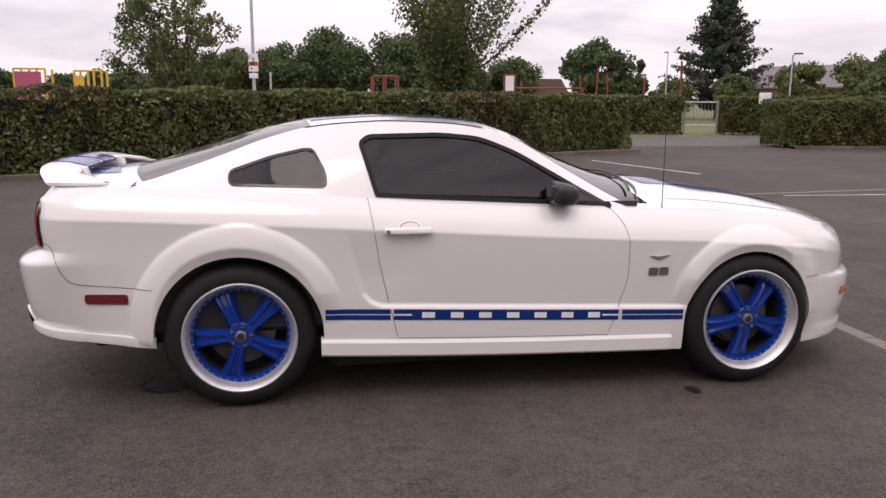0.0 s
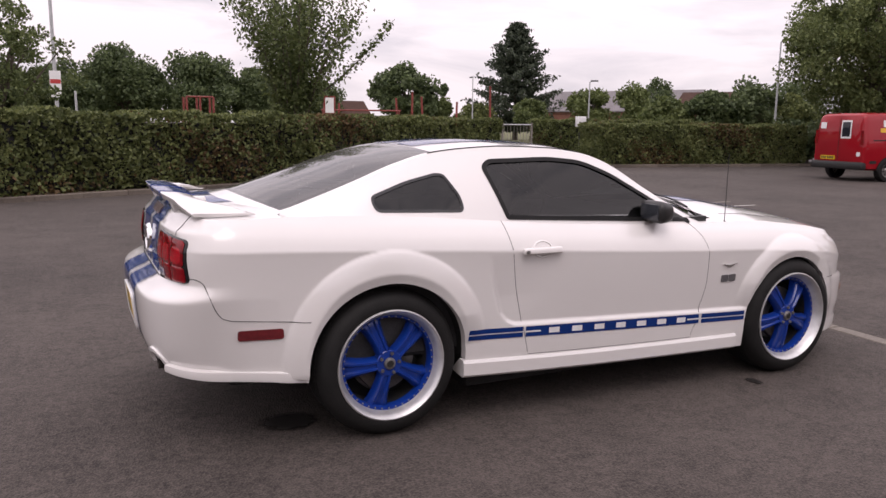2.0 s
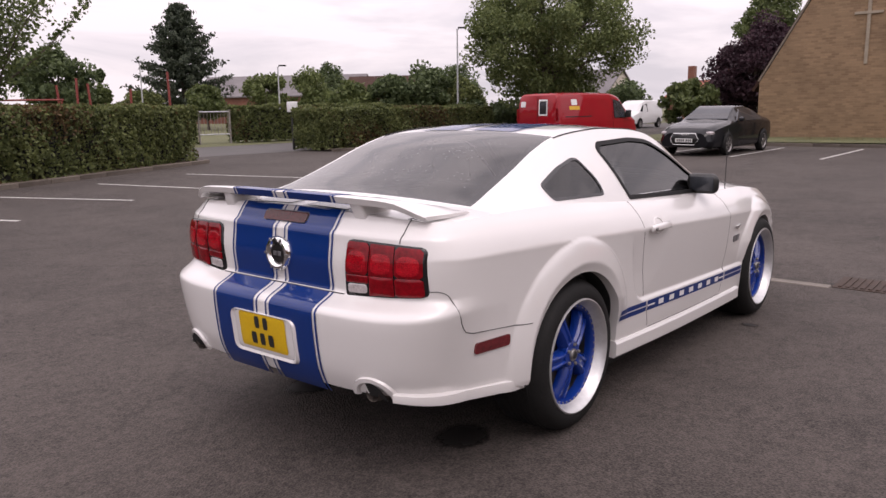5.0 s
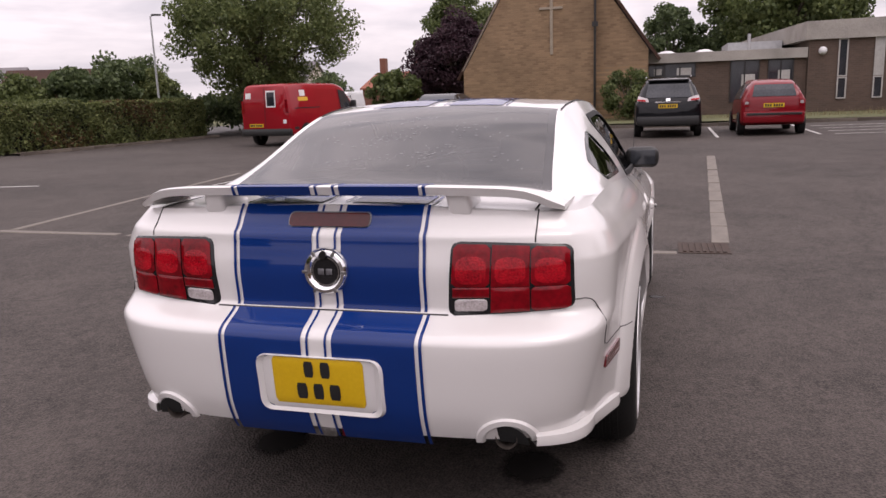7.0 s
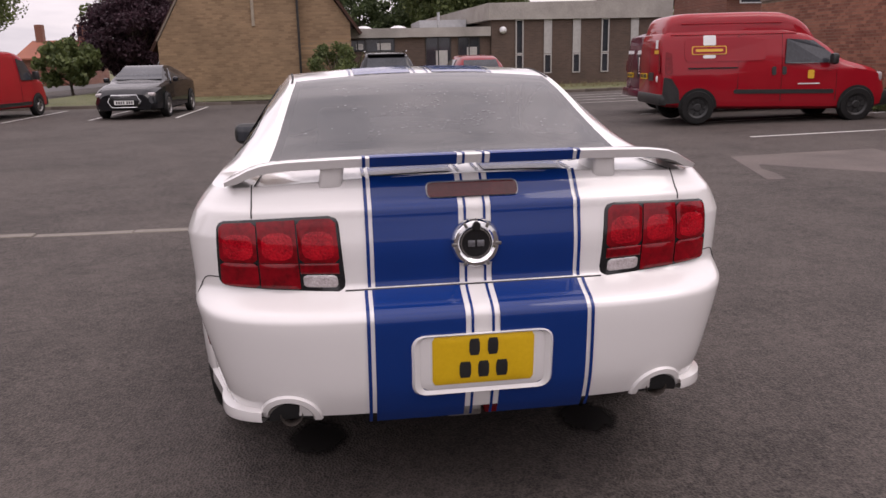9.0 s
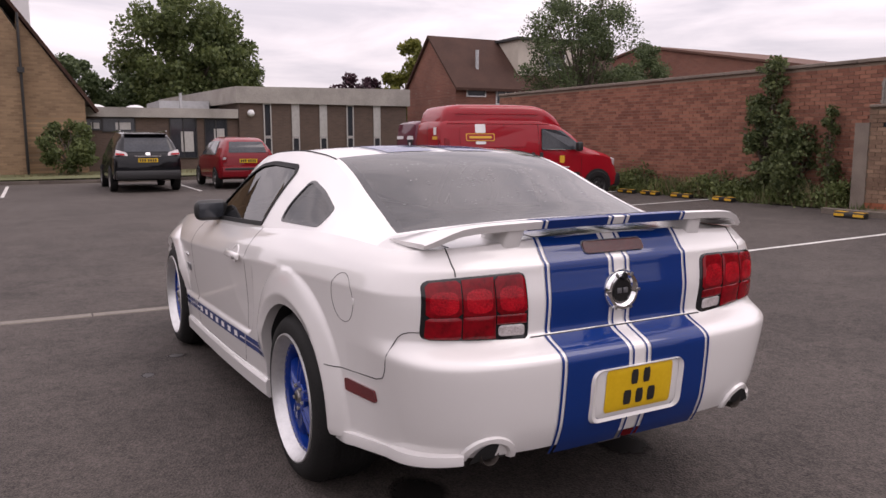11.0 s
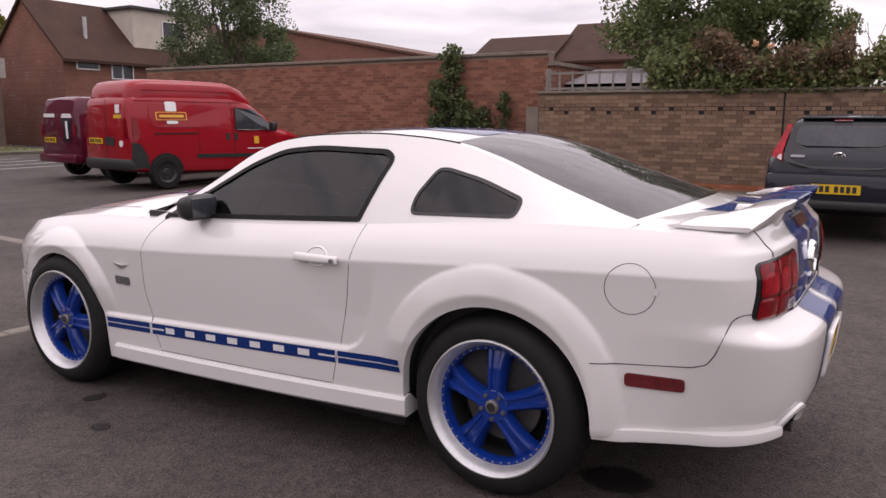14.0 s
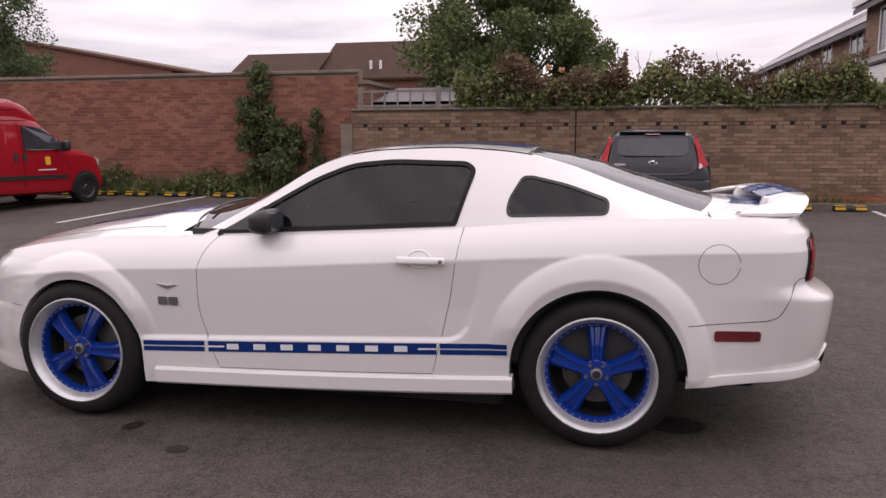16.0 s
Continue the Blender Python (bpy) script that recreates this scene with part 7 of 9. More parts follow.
# red panel van
v = Vehicle("panel_van", "red panel van with small white and yellow markings", "van", 20.02, 10.72, -7,
            [(-2.42, 0.42, 1.02, 1.55, 0.86, 0.86, 0.72), (-2.38, 0.36, 1.02, 1.86, 0.90, 0.90, 0.76), (-2.25, 0.33, 1.02, 1.93, 0.92, 0.92, 0.79), (-1.0, 0.30, 1.02, 1.96, 0.94, 0.94, 0.81), (0.55, 0.28, 1.02, 1.95, 0.945, 0.94, 0.80), (1.1, 0.27, 1.03, 1.86, 0.94, 0.93, 0.77), (1.75, 0.26, 1.04, 1.38, 0.93, 0.90, 0.74), (2.15, 0.27, 0.98, 1.10, 0.90, 0.85, 0.72), (2.36, 0.30, 0.80, 0.92, 0.80, 0.74, 0.62)],
            [(0.3, -2.42), (1.0, -2.42), (1.6, -2.40), (1.9, -2.36)], M_VANRED)
v.body()
v.wheels(3.10, 0.33, 0.20, 0.90)
v.block("rear_bumper", -2.50, -2.28, -0.92, 0.92, 0.34, 0.56, M_BLACK, "grey plastic rear bumper", 0.05)
v.block("front_bumper", 2.15, 2.42, -0.86, 0.86, 0.28, 0.58, M_BLACK, "", 0.07)
v.flank("cab_window", [(0.70, 1.10), (1.62, 1.10), (1.18, 1.66), (0.72, 1.74)], M_DARKGLASS, "dark cab window", 0.035)
v.flank("side_moulding", [(-2.2, 0.52), (-1.95, 0.52), (-1.95, 0.60), (-2.2, 0.60)], M_BLACK)
v.flank("sill_moulding", [(-1.15, 0.36), (1.15, 0.36), (1.15, 0.46), (-1.15, 0.46)], M_BLACK, "", 0.012)
v.flank("door_joint", [(0.62, 0.45), (0.635, 0.45), (0.635, 1.80), (0.62, 1.80)], M_DARK, "", 0.004, r=0.003)
v.flank("slide_rail", [(-2.1, 1.16), (-0.65, 1.16), (-0.65, 1.19), (-2.1, 1.19)], M_DARK, "", 0.005, r=0.004)
v.flank("white_mark", [(-1.72, 1.55), (-1.42, 1.55), (-1.42, 1.74), (-1.72, 1.74)], M_LEAFWHITE, "small white panel mark", 0.008)
v.flank("yellow_mark", [(-1.84, 1.40), (-1.30, 1.40), (-1.30, 1.52), (-1.84, 1.52)], M_GOLD, "yellow panel mark", 0.008)
v.rear("rear_door_joint", [(-0.008, 0.6), (0.008, 0.6), (0.008, 1.82), (-0.008, 1.82)], M_DARK, "", 0.008)
v.rear("tail_lamp", [(0.78, 1.05), (0.88, 1.05), (0.86, 1.45), (0.77, 1.45)], M_REDLENS, "upright red tail lamp", 0.02, True)
v.rear("white_mark", [(0.50, 1.50), (0.70, 1.50), (0.70, 1.68), (0.50, 1.68)], M_LEAFWHITE, "white door mark", 0.01)
v.rear("poster", [(-0.42, 1.22), (-0.06, 1.22), (-0.06, 1.74), (-0.42, 1.74)], M_LEAFWHITE, "white-edged poster on the door", 0.010)
v.rear("poster_picture", [(-0.38, 1.27), (-0.10, 1.27), (-0.10, 1.69), (-0.38, 1.69)], M_CARGREY, "", 0.014)
v.rear("white_mark", [(-0.78, 0.72), (-0.66, 0.72), (-0.66, 0.84), (-0.78, 0.84)], M_LEAFWHITE, "", 0.010)
v.plate(0.66, 0.35)
v.block("door_mirror", 1.35, 1.50, 0.95, 1.13, 1.10, 1.36, M_BLACK, "black door mirror", 0.04, True)
v.block("headlamp", 2.05, 2.28, 0.60, 0.80, 0.72, 0.94, M_CLEARLENS, "", 0.05, True)

# red high-roof delivery van
v = Vehicle("delivery_van", "red high-roofed delivery van parked by the wall", "van", 10.51, -8.29, -97.8,
            [(-2.27, 0.46, 1.00, 1.58, 0.80, 0.80, 0.70), (-2.24, 0.38, 1.00, 1.72, 0.85, 0.85, 0.74), (-2.10, 0.34, 1.00, 1.79, 0.88, 0.88, 0.78), (-1.0, 0.29, 1.00, 1.82, 0.90, 0.90, 0.79), (0.0, 0.27, 1.00, 1.81, 0.91, 0.90, 0.78), (0.45, 0.26, 1.01, 1.74, 0.91, 0.90, 0.75), (0.95, 0.25, 1.02, 1.50, 0.91, 0.89, 0.71), (1.35, 0.25, 1.03, 1.19, 0.90, 0.87, 0.72), (1.62, 0.25, 1.00, 1.11, 0.89, 0.85, 0.72), (1.95, 0.27, 0.92, 1.01, 0.86, 0.80, 0.66), (2.12, 0.30, 0.80, 0.89, 0.80, 0.70, 0.56), (2.20, 0.34, 0.66, 0.72, 0.72, 0.62, 0.50)],
            [(0.3, -2.27), (1.0, -2.27), (1.5, -2.25), (1.75, -2.20)], M_VANRED2)
v.body()
cap = bmesh.new()
rows = []
for x in np.linspace(-2.21, 0.80, 44):
    zt = float(curve([-2.21, -2.16, -2.05, -1.7, -0.5, 0.0, 0.28, 0.55, 0.80], [1.80, 1.96, 2.06, 2.105, 2.115, 2.10, 2.03, 1.88, 1.60], x))
    w = float(curve([-2.21, -2.05, -1.0, 0.2, 0.80], [0.70, 0.745, 0.76, 0.74, 0.66], x))
    ring = [(w + 0.012, 1.52), (w, zt - 0.17), (w - 0.022, zt - 0.09), (w - 0.07, zt - 0.03), (w - 0.16, zt), (w - 0.40, zt + 0.012), (0.0, zt + 0.016)]
    ring = ring + [(-y, z) for y, z in ring[-2::-1]]
    rows.append([cap.verts.new((x, y, z)) for y, z in ring])
for a, b in zip(rows, rows[1:]):
    for k in range(len(a) - 1):
        cap.faces.new((a[k], a[k + 1], b[k + 1], b[k]))
cap.faces.new(rows[0])
part("roof_cap", cap, M_VANRED2, v.ob, "raised red roof cap")
for s in (1, -1):
    part("roof_ditch", tube_mesh(bmesh.new(), [(x, s * (v.half(x, 1.70) + 0.004), 1.70) for x in np.linspace(-2.1, 0.35, 20)], 0.009, 5), M_VANRED, v.ob)
    part("roof_rib", tube_mesh(bmesh.new(), [(x, s * 0.755, 1.905) for x in np.linspace(-1.9, 0.05, 12)], 0.012, 5), M_VANRED2, v.ob)
v.wheels(3.10, 0.325, 0.20, 0.87, M_BLACK)
v.block("rear_bumper", -2.30, -2.05, -0.87, 0.87, 0.37, 0.60, M_BLACK, "dark grey rear bumper", 0.06)
v.flank("bumper_side", [(-2.25, 0.40), (-1.90, 0.42), (-1.93, 0.66), (-2.07, 0.88), (-2.22, 0.92)], M_BLACK, "dark grey bumper corner", 0.02)
v.block("front_bumper", 1.96, 2.25, -0.82, 0.82, 0.28, 0.60, M_BLACK, "black front bumper", 0.08)
v.flank("cab_window", [(0.10, 1.13), (1.20, 1.14), (1.06, 1.28), (0.68, 1.56), (0.13, 1.60)], M_DARKGLASS, "dark cab window", 0.035)
for x, z1 in ((0.045, 1.70), (1.12, 1.12)):
    v.flank("door_joint", [(x, 0.42), (x + 0.012, 0.42), (x + 0.012, z1), (x, z1)], M_DARK, "", 0.004, r=0.003)
v.flank("door_joint", [(-0.80, 0.66), (-0.788, 0.66), (-0.788, 1.70), (-0.80, 1.70)], M_DARK, "", 0.003, r=0.003)
v.flank("rub_strip", [(-0.86, 0.58), (1.08, 0.55), (1.08, 0.63), (-0.86, 0.66)], M_BLACK, "black rub strip", 0.014)
for x in (-0.10, 0.10):
    v.flank("door_pull", [(x - 0.04, 0.92), (x + 0.04, 0.92), (x + 0.04, 1.08), (x - 0.04, 1.08)], M_BLACK, "", 0.014)
v.flank("panel_press", [(-1.84, 1.20), (-0.24, 1.20), (-0.24, 1.64), (-1.84, 1.64)], M_VANRED2, "pressed side panel", 0.010, r=0.12)
v.flank("slide_rail", [(-1.76, 1.06), (-0.80, 1.06), (-0.80, 1.085), (-1.76, 1.085)], M_DARK, "", 0.012, r=0.004)
v.flank("white_mark", [(-1.48, 1.50), (-1.24, 1.50), (-1.24, 1.69), (-1.48, 1.69)], M_LEAFWHITE, "white square panel mark", 0.014)
v.flank("yellow_mark", [(-1.70, 1.33), (-1.03, 1.33), (-1.03, 1.49), (-1.70, 1.49)], M_GOLD, "red panel mark with yellow rim", 0.014)
v.flank("yellow_mark_field", [(-1.68, 1.345), (-1.05, 1.345), (-1.05, 1.475), (-1.68, 1.475)], M_VANRED2, "", 0.017)
v.flank("yellow_mark_bar", [(-1.63, 1.385), (-1.10, 1.385), (-1.10, 1.435), (-1.63, 1.435)], M_GOLD, "", 0.020)
v.flank("white_mark", [(-1.48, 1.26), (-1.24, 1.26), (-1.24, 1.32), (-1.48, 1.32)], M_LEAFWHITE, "", 0.014)
v.flank("yellow_crown", [(0.56, 0.84), (0.68, 0.84), (0.68, 1.0), (0.56, 1.0)], M_GOLD, "small yellow door mark", 0.012)
v.flank("white_mark", [(0.38, 0.735), (0.80, 0.735), (0.80, 0.755), (0.38, 0.755)], M_LEAFWHITE, "", 0.010, r=0.004)
v.flank("tail_lamp", [(-2.20, 0.98), (-2.06, 0.98), (-2.08, 1.36), (-2.19, 1.40)], M_REDLENS, "upright red tail lamp", 0.02)
v.rear("tail_lamp", [(0.70, 0.98), (0.82, 0.98), (0.76, 1.36), (0.70, 1.36)], M_REDLENS, "", 0.02, True)
v.rear("rear_door_joint", [(-0.008, 0.6), (0.008, 0.6), (0.008, 1.72), (-0.008, 1.72)], M_DARK, "", 0.008)
v.rear("white_mark", [(-0.55, 1.46), (-0.40, 1.46), (-0.40, 1.62), (-0.55, 1.62)], M_LEAFWHITE, "", 0.01)
v.rear("yellow_mark", [(-0.62, 1.36), (-0.33, 1.36), (-0.33, 1.43), (-0.62, 1.43)], M_GOLD, "", 0.01)
v.rear("handle_panel", [(-0.30, 0.84), (0.05, 0.84), (0.05, 1.0), (-0.30, 1.0)], M_BLACK, "", 0.012)
v.rear("round_mark", [(-0.62, 0.82), (-0.50, 0.82), (-0.50, 0.94), (-0.62, 0.94)], M_LEAFWHITE, "small round white mark", 0.012, r=0.055)
v.plate(0.92, 0.40)
v.block("door_mirror", 0.93, 1.07, 0.92, 1.09, 1.10, 1.31, M_BLACK, "black door mirror", 0.05, True)
v.block("headlamp", 1.84, 2.10, 0.56, 0.78, 0.74, 0.95, M_CLEARLENS, "clear headlamp", 0.06, True)

# plum van beyond it
v = Vehicle("small_van", "plum-coloured small van with a cup picture", "van", 13.4, -9.1, -97,
            [(-2.25, 0.44, 0.98, 1.45, 0.80, 0.80, 0.66), (-2.2, 0.36, 0.98, 1.74, 0.84, 0.84, 0.70), (-2.0, 0.33, 0.98, 1.81, 0.88, 0.88, 0.74), (0.1, 0.27, 0.98, 1.82, 0.90, 0.90, 0.74), (0.7, 0.26, 1.0, 1.70, 0.90, 0.89, 0.71), (1.45, 0.26, 1.0, 1.18, 0.89, 0.86, 0.70), (2.1, 0.28, 0.85, 0.95, 0.84, 0.76, 0.62), (2.25, 0.32, 0.70, 0.8, 0.76, 0.66, 0.5)],
            [(0.3, -2.25), (1.0, -2.25), (1.5, -2.23), (1.75, -2.19)], M_PLUM)
v.body(50)
v.wheels(2.9, 0.32, 0.20, 0.86)
v.block("rear_bumper", -2.34, -2.1, -0.86, 0.86, 0.36, 0.56, M_PLUM, "", 0.05)
v.rear("cup_picture", [(-0.56, 0.82), (-0.24, 0.82), (-0.20, 1.35), (-0.60, 1.35)], M_CARGREY, "dark cup picture", 0.010)
v.rear("cup_lid", [(-0.64, 1.35), (-0.16, 1.35), (-0.22, 1.44), (-0.58, 1.44)], M_LEAFWHITE, "white cup lid picture", 0.012)
v.rear("white_mark", [(-0.46, 0.9), (-0.36, 0.9), (-0.34, 1.28), (-0.44, 1.28)], M_LEAFWHITE, "", 0.014)
v.rear("white_mark", [(0.15, 1.36), (0.65, 1.36), (0.65, 1.44), (0.15, 1.44)], M_LEAFWHITE, "", 0.010)
v.rear("tail_lamp", [(0.70, 0.95), (0.82, 0.95), (0.78, 1.2), (0.70, 1.2)], M_REDLENS, "", 0.02, True)
v.plate(0.86, 0.40)
v.flank("white_mark", [(-1.75, 1.40), (-1.1, 1.40), (-1.1, 1.55), (-1.75, 1.55)], M_LEAFWHITE, "white panel mark", 0.008)
v.flank("cab_window", [(0.20, 1.08), (1.25, 1.10), (0.75, 1.52), (0.24, 1.58)], M_DARKGLASS)

# black saloon facing the camera park
v = Vehicle("saloon_car", "black saloon car parked nose out, white number plate", "car", 20.45, 6.02, 177,
            [(-2.40, 0.42, 0.86, 0.98, 0.80, 0.78, 0.66), (-2.30, 0.34, 0.92, 1.05, 0.86, 0.85, 0.72), (-1.85, 0.28, 0.96, 1.12, 0.91, 0.89, 0.70), (-1.2, 0.24, 0.97, 1.34, 0.92, 0.91, 0.62), (-0.55, 0.22, 0.96, 1.455, 0.925, 0.915, 0.60), (0.1, 0.22, 0.95, 1.44, 0.93, 0.915, 0.60), (0.62, 0.22, 0.95, 1.24, 0.93, 0.91, 0.66), (1.05, 0.22, 0.93, 1.03, 0.925, 0.89, 0.74), (1.7, 0.22, 0.84, 0.94, 0.91, 0.86, 0.70), (2.25, 0.24, 0.70, 0.82, 0.84, 0.78, 0.62), (2.44, 0.28, 0.55, 0.68, 0.72, 0.66, 0.52)],
            [(0.3, -2.40), (1.0, -2.38)], M_CARBLACK)
v.body()
v.wheels(2.92, 0.335, 0.235, 0.90)
v.flank("side_window", [(-1.45, 1.02), (0.72, 1.00), (0.40, 1.20), (0.05, 1.36), (-0.6, 1.385), (-1.1, 1.27)], M_DARKGLASS, "dark side windows", 0.03)
ws = bmesh.new()
rows = []
for x in np.linspace(0.12, 0.98, 10):
    zb, zw, zr, hl, hw, hr = v.at(x)
    rows.append([ws.verts.new((x, hr * 0.93 * t, zr + 0.020)) for t in np.linspace(-1, 1, 9)])
for a, b in zip(rows, rows[1:]):
    for k in range(8):
        ws.faces.new((a[k], a[k + 1], b[k + 1], b[k]))
part("windscreen", ws, M_DARKGLASS, v.ob, "dark windscreen")
grille = boxed(2.36, 2.475, -0.42, 0.42, 0.34, 0.66, 0.05)
part("grille", grille, M_GLOSSBLACK, v.ob, "broad dark grille with chrome rim")
rimb = [(2.47, -0.44, 0.50), (2.46, -0.34, 0.67), (2.46, 0.34, 0.67), (2.47, 0.44, 0.50), (2.475, 0.33, 0.34), (2.475, -0.33, 0.34)]
part("grille_rim", tube_mesh(bmesh.new(), rimb, 0.014, 6, True), M_CHROME, v.ob)
for k in range(4):
    part("badge_ring", tube_mesh(bmesh.new(), [(2.468, -0.10 + 0.066 * k + 0.045 * math.cos(a), 0.625 + 0.045 * math.sin(a)) for a in np.linspace(0, 2 * math.pi, 16, endpoint=False)], 0.007, 5, True), M_CHROME, v.ob)
v.block("headlamp", 2.12, 2.36, 0.50, 0.80, 0.62, 0.73, M_CLEARLENS, "slim headlamp", 0.04, True)
v.block("air_intake", 2.24, 2.42, 0.50, 0.74, 0.34, 0.48, M_GLOSSBLACK, "", 0.03, True)
v.plate(0.47, 0.0, M_WHITEPLATE, front=True, x=2.49)
v.block("door_mirror", 0.55, 0.72, 0.92, 1.08, 0.98, 1.12, M_CARBLACK, "", 0.04, True)

# black family car seen from behind
v = Vehicle("family_car", "black tall family car with pale tail lamps", "car", 20.75, -1.2, 0,
            [(-2.26, 0.46, 0.92, 1.02, 0.82, 0.80, 0.70), (-2.22, 0.38, 0.98, 1.10, 0.87, 0.86, 0.74), (-2.10, 0.34, 1.0, 1.28, 0.90, 0.89, 0.70), (-1.88, 0.32, 1.02, 1.58, 0.91, 0.90, 0.66), (-1.6, 0.30, 1.02, 1.66, 0.91, 0.91, 0.65), (-0.4, 0.28, 1.0, 1.70, 0.91, 0.91, 0.66), (0.5, 0.28, 0.99, 1.60, 0.91, 0.90, 0.66), (1.2, 0.28, 1.0, 1.12, 0.90, 0.87, 0.72), (2.0, 0.30, 0.9, 1.0, 0.86, 0.80, 0.66), (2.3, 0.34, 0.7, 0.82, 0.76, 0.70, 0.56)],
            [(0.3, -2.26), (0.95, -2.26), (1.05, -2.22), (1.28, -2.10), (1.58, -1.90), (1.66, -1.75)], M_CARBLACK)
v.body()
v.wheels(2.70, 0.35, 0.23, 0.89)
v.rear("rear_window", [(-0.62, 1.14), (0.62, 1.14), (0.56, 1.52), (-0.56, 1.52)], M_DARKGLASS, "dark rear window", 0.012)
v.rear("tail_lamp", [(0.52, 1.02), (0.86, 1.05), (0.82, 1.20), (0.56, 1.12)], M_CLEARLENS, "pale pink tail lamp", 0.025, True)
v.rear("lamp_red", [(0.60, 1.04), (0.85, 1.06), (0.84, 1.11), (0.62, 1.09)], M_REDBRIGHT, "", 0.032, True)
v.rear("chrome_bar", [(-0.35, 1.0), (0.35, 1.0), (0.35, 1.03), (-0.35, 1.03)], M_CHROME, "", 0.02)
v.block("rear_bumper", -2.34, -2.15, -0.86, 0.86, 0.36, 0.62, M_BLACK, "black rear bumper", 0.05)
v.plate(0.90, 0.0)
v.rear("emblem", [(-0.06, 1.04), (0.06, 1.04), (0.06, 1.12), (-0.06, 1.12)], M_CHROME, "", 0.02)
for s in (1, -1):
    part("roof_rail", rod(bmesh.new(), (-1.6, s * 0.62, 1.72), (0.5, s * 0.62, 1.70), 0.018, seg=6), M_CHROME, v.ob, "chrome roof rail")
v.block("rear_spoiler", -1.98, -1.75, -0.56, 0.56, 1.60, 1.645, M_CARBLACK, "", 0.015)

# dark red hatchback seen from behind
v = Vehicle("hatchback_car", "dark red small hatchback seen from behind", "car", 20.2, -3.97, 0,
            [(-1.86, 0.42, 0.86, 0.96, 0.74, 0.72, 0.64), (-1.82, 0.34, 0.92, 1.04, 0.79, 0.78, 0.68), (-1.70, 0.30, 0.95, 1.24, 0.82, 0.81, 0.62), (-1.50, 0.27, 0.96, 1.42, 0.83, 0.82, 0.57), (-1.2, 0.26, 0.96, 1.49, 0.835, 0.825, 0.57), (-0.2, 0.25, 0.93, 1.52, 0.84, 0.83, 0.58), (0.5, 0.25, 0.92, 1.40, 0.84, 0.82, 0.60), (1.15, 0.25, 0.92, 1.02, 0.83, 0.79, 0.66), (1.75, 0.27, 0.78, 0.88, 0.78, 0.70, 0.58), (1.95, 0.3, 0.62, 0.72, 0.68, 0.6, 0.5)],
            [(0.3, -1.86), (0.88, -1.86), (1.0, -1.82), (1.24, -1.71), (1.42, -1.51), (1.5, -1.4)], M_CARRED)
v.body()
v.wheels(2.46, 0.30, 0.19, 0.82)
v.rear("rear_window", [(-0.56, 1.06), (0.56, 1.06), (0.49, 1.38), (-0.49, 1.38)], M_DARKGLASS, "pale-reflecting rear window", 0.012)
v.rear("tail_lamp", [(0.64, 0.78), (0.76, 0.78), (0.68, 1.14), (0.61, 1.12)], M_REDLENS, "tall red tail lamp", 0.02, True)
v.rear("lamp_clear", [(0.65, 0.86), (0.75, 0.86), (0.73, 0.93), (0.65, 0.93)], M_CLEARLENS, "", 0.026, True)
v.block("rear_bumper", -1.95, -1.72, -0.78, 0.78, 0.34, 0.66, M_CARRED, "", 0.06)
v.block("bumper_strip", -1.97, -1.90, -0.70, 0.70, 0.56, 0.62, M_BLACK, "", 0.01)
v.plate(0.82, 0.0)
v.flank("side_window", [(-1.25, 1.0), (0.75, 0.98), (0.45, 1.25), (0.1, 1.40), (-1.0, 1.40)], M_DARKGLASS, "", 0.03)

# small dark hatchback against the garden wall
v = Vehicle("city_car", "dark grey small hatchback with red boomerang tail lamps", "car", -1.93, -8.32, -90,
            [(-1.72, 0.44, 0.78, 0.90, 0.70, 0.68, 0.60), (-1.68, 0.36, 0.84, 0.98, 0.77, 0.75, 0.64), (-1.58, 0.31, 0.90, 1.10, 0.80, 0.78, 0.60), (-1.46, 0.28, 0.93, 1.33, 0.81, 0.79, 0.56), (-1.30, 0.26, 0.94, 1.42, 0.81, 0.795, 0.55), (-1.0, 0.25, 0.93, 1.45, 0.81, 0.80, 0.55), (-0.1, 0.24, 0.90, 1.47, 0.81, 0.805, 0.56), (0.5, 0.24, 0.90, 1.36, 0.81, 0.80, 0.58), (1.05, 0.24, 0.90, 1.0, 0.80, 0.77, 0.64), (1.55, 0.26, 0.78, 0.88, 0.76, 0.70, 0.56), (1.74, 0.3, 0.62, 0.72, 0.66, 0.6, 0.5)],
            [(0.3, -1.72), (0.80, -1.72), (0.92, -1.69), (1.10, -1.59), (1.33, -1.47), (1.42, -1.34)], M_CARGREY)
v.body()
v.wheels(2.34, 0.29, 0.19, 0.80)
v.rear("glass_hatch", [(-0.44, 0.83), (0.44, 0.83), (0.60, 0.93), (0.585, 1.10), (0.53, 1.37), (-0.53, 1.37), (-0.585, 1.10), (-0.60, 0.93)], M_GLOSSBLACK, "black glass tailgate", 0.012, r=0.05)
v.rear("rear_window", [(-0.40, 1.09), (0.40, 1.09), (0.49, 1.13), (0.47, 1.33), (-0.47, 1.33), (-0.49, 1.13)], M_DARKGLASS, "rear window", 0.018, r=0.03)
v.rear("tail_lamp", [(0.60, 0.90), (0.735, 0.97), (0.70, 1.06), (0.64, 1.22), (0.60, 1.35), (0.545, 1.34), (0.58, 1.20), (0.61, 1.05)], M_REDBRIGHT, "red boomerang tail lamp", 0.022, True, 0.02)
v.rear("lamp_clear", [(0.612, 0.915), (0.665, 0.945), (0.645, 0.985), (0.617, 0.99)], M_CLEARLENS, "", 0.028, True, 0.01)
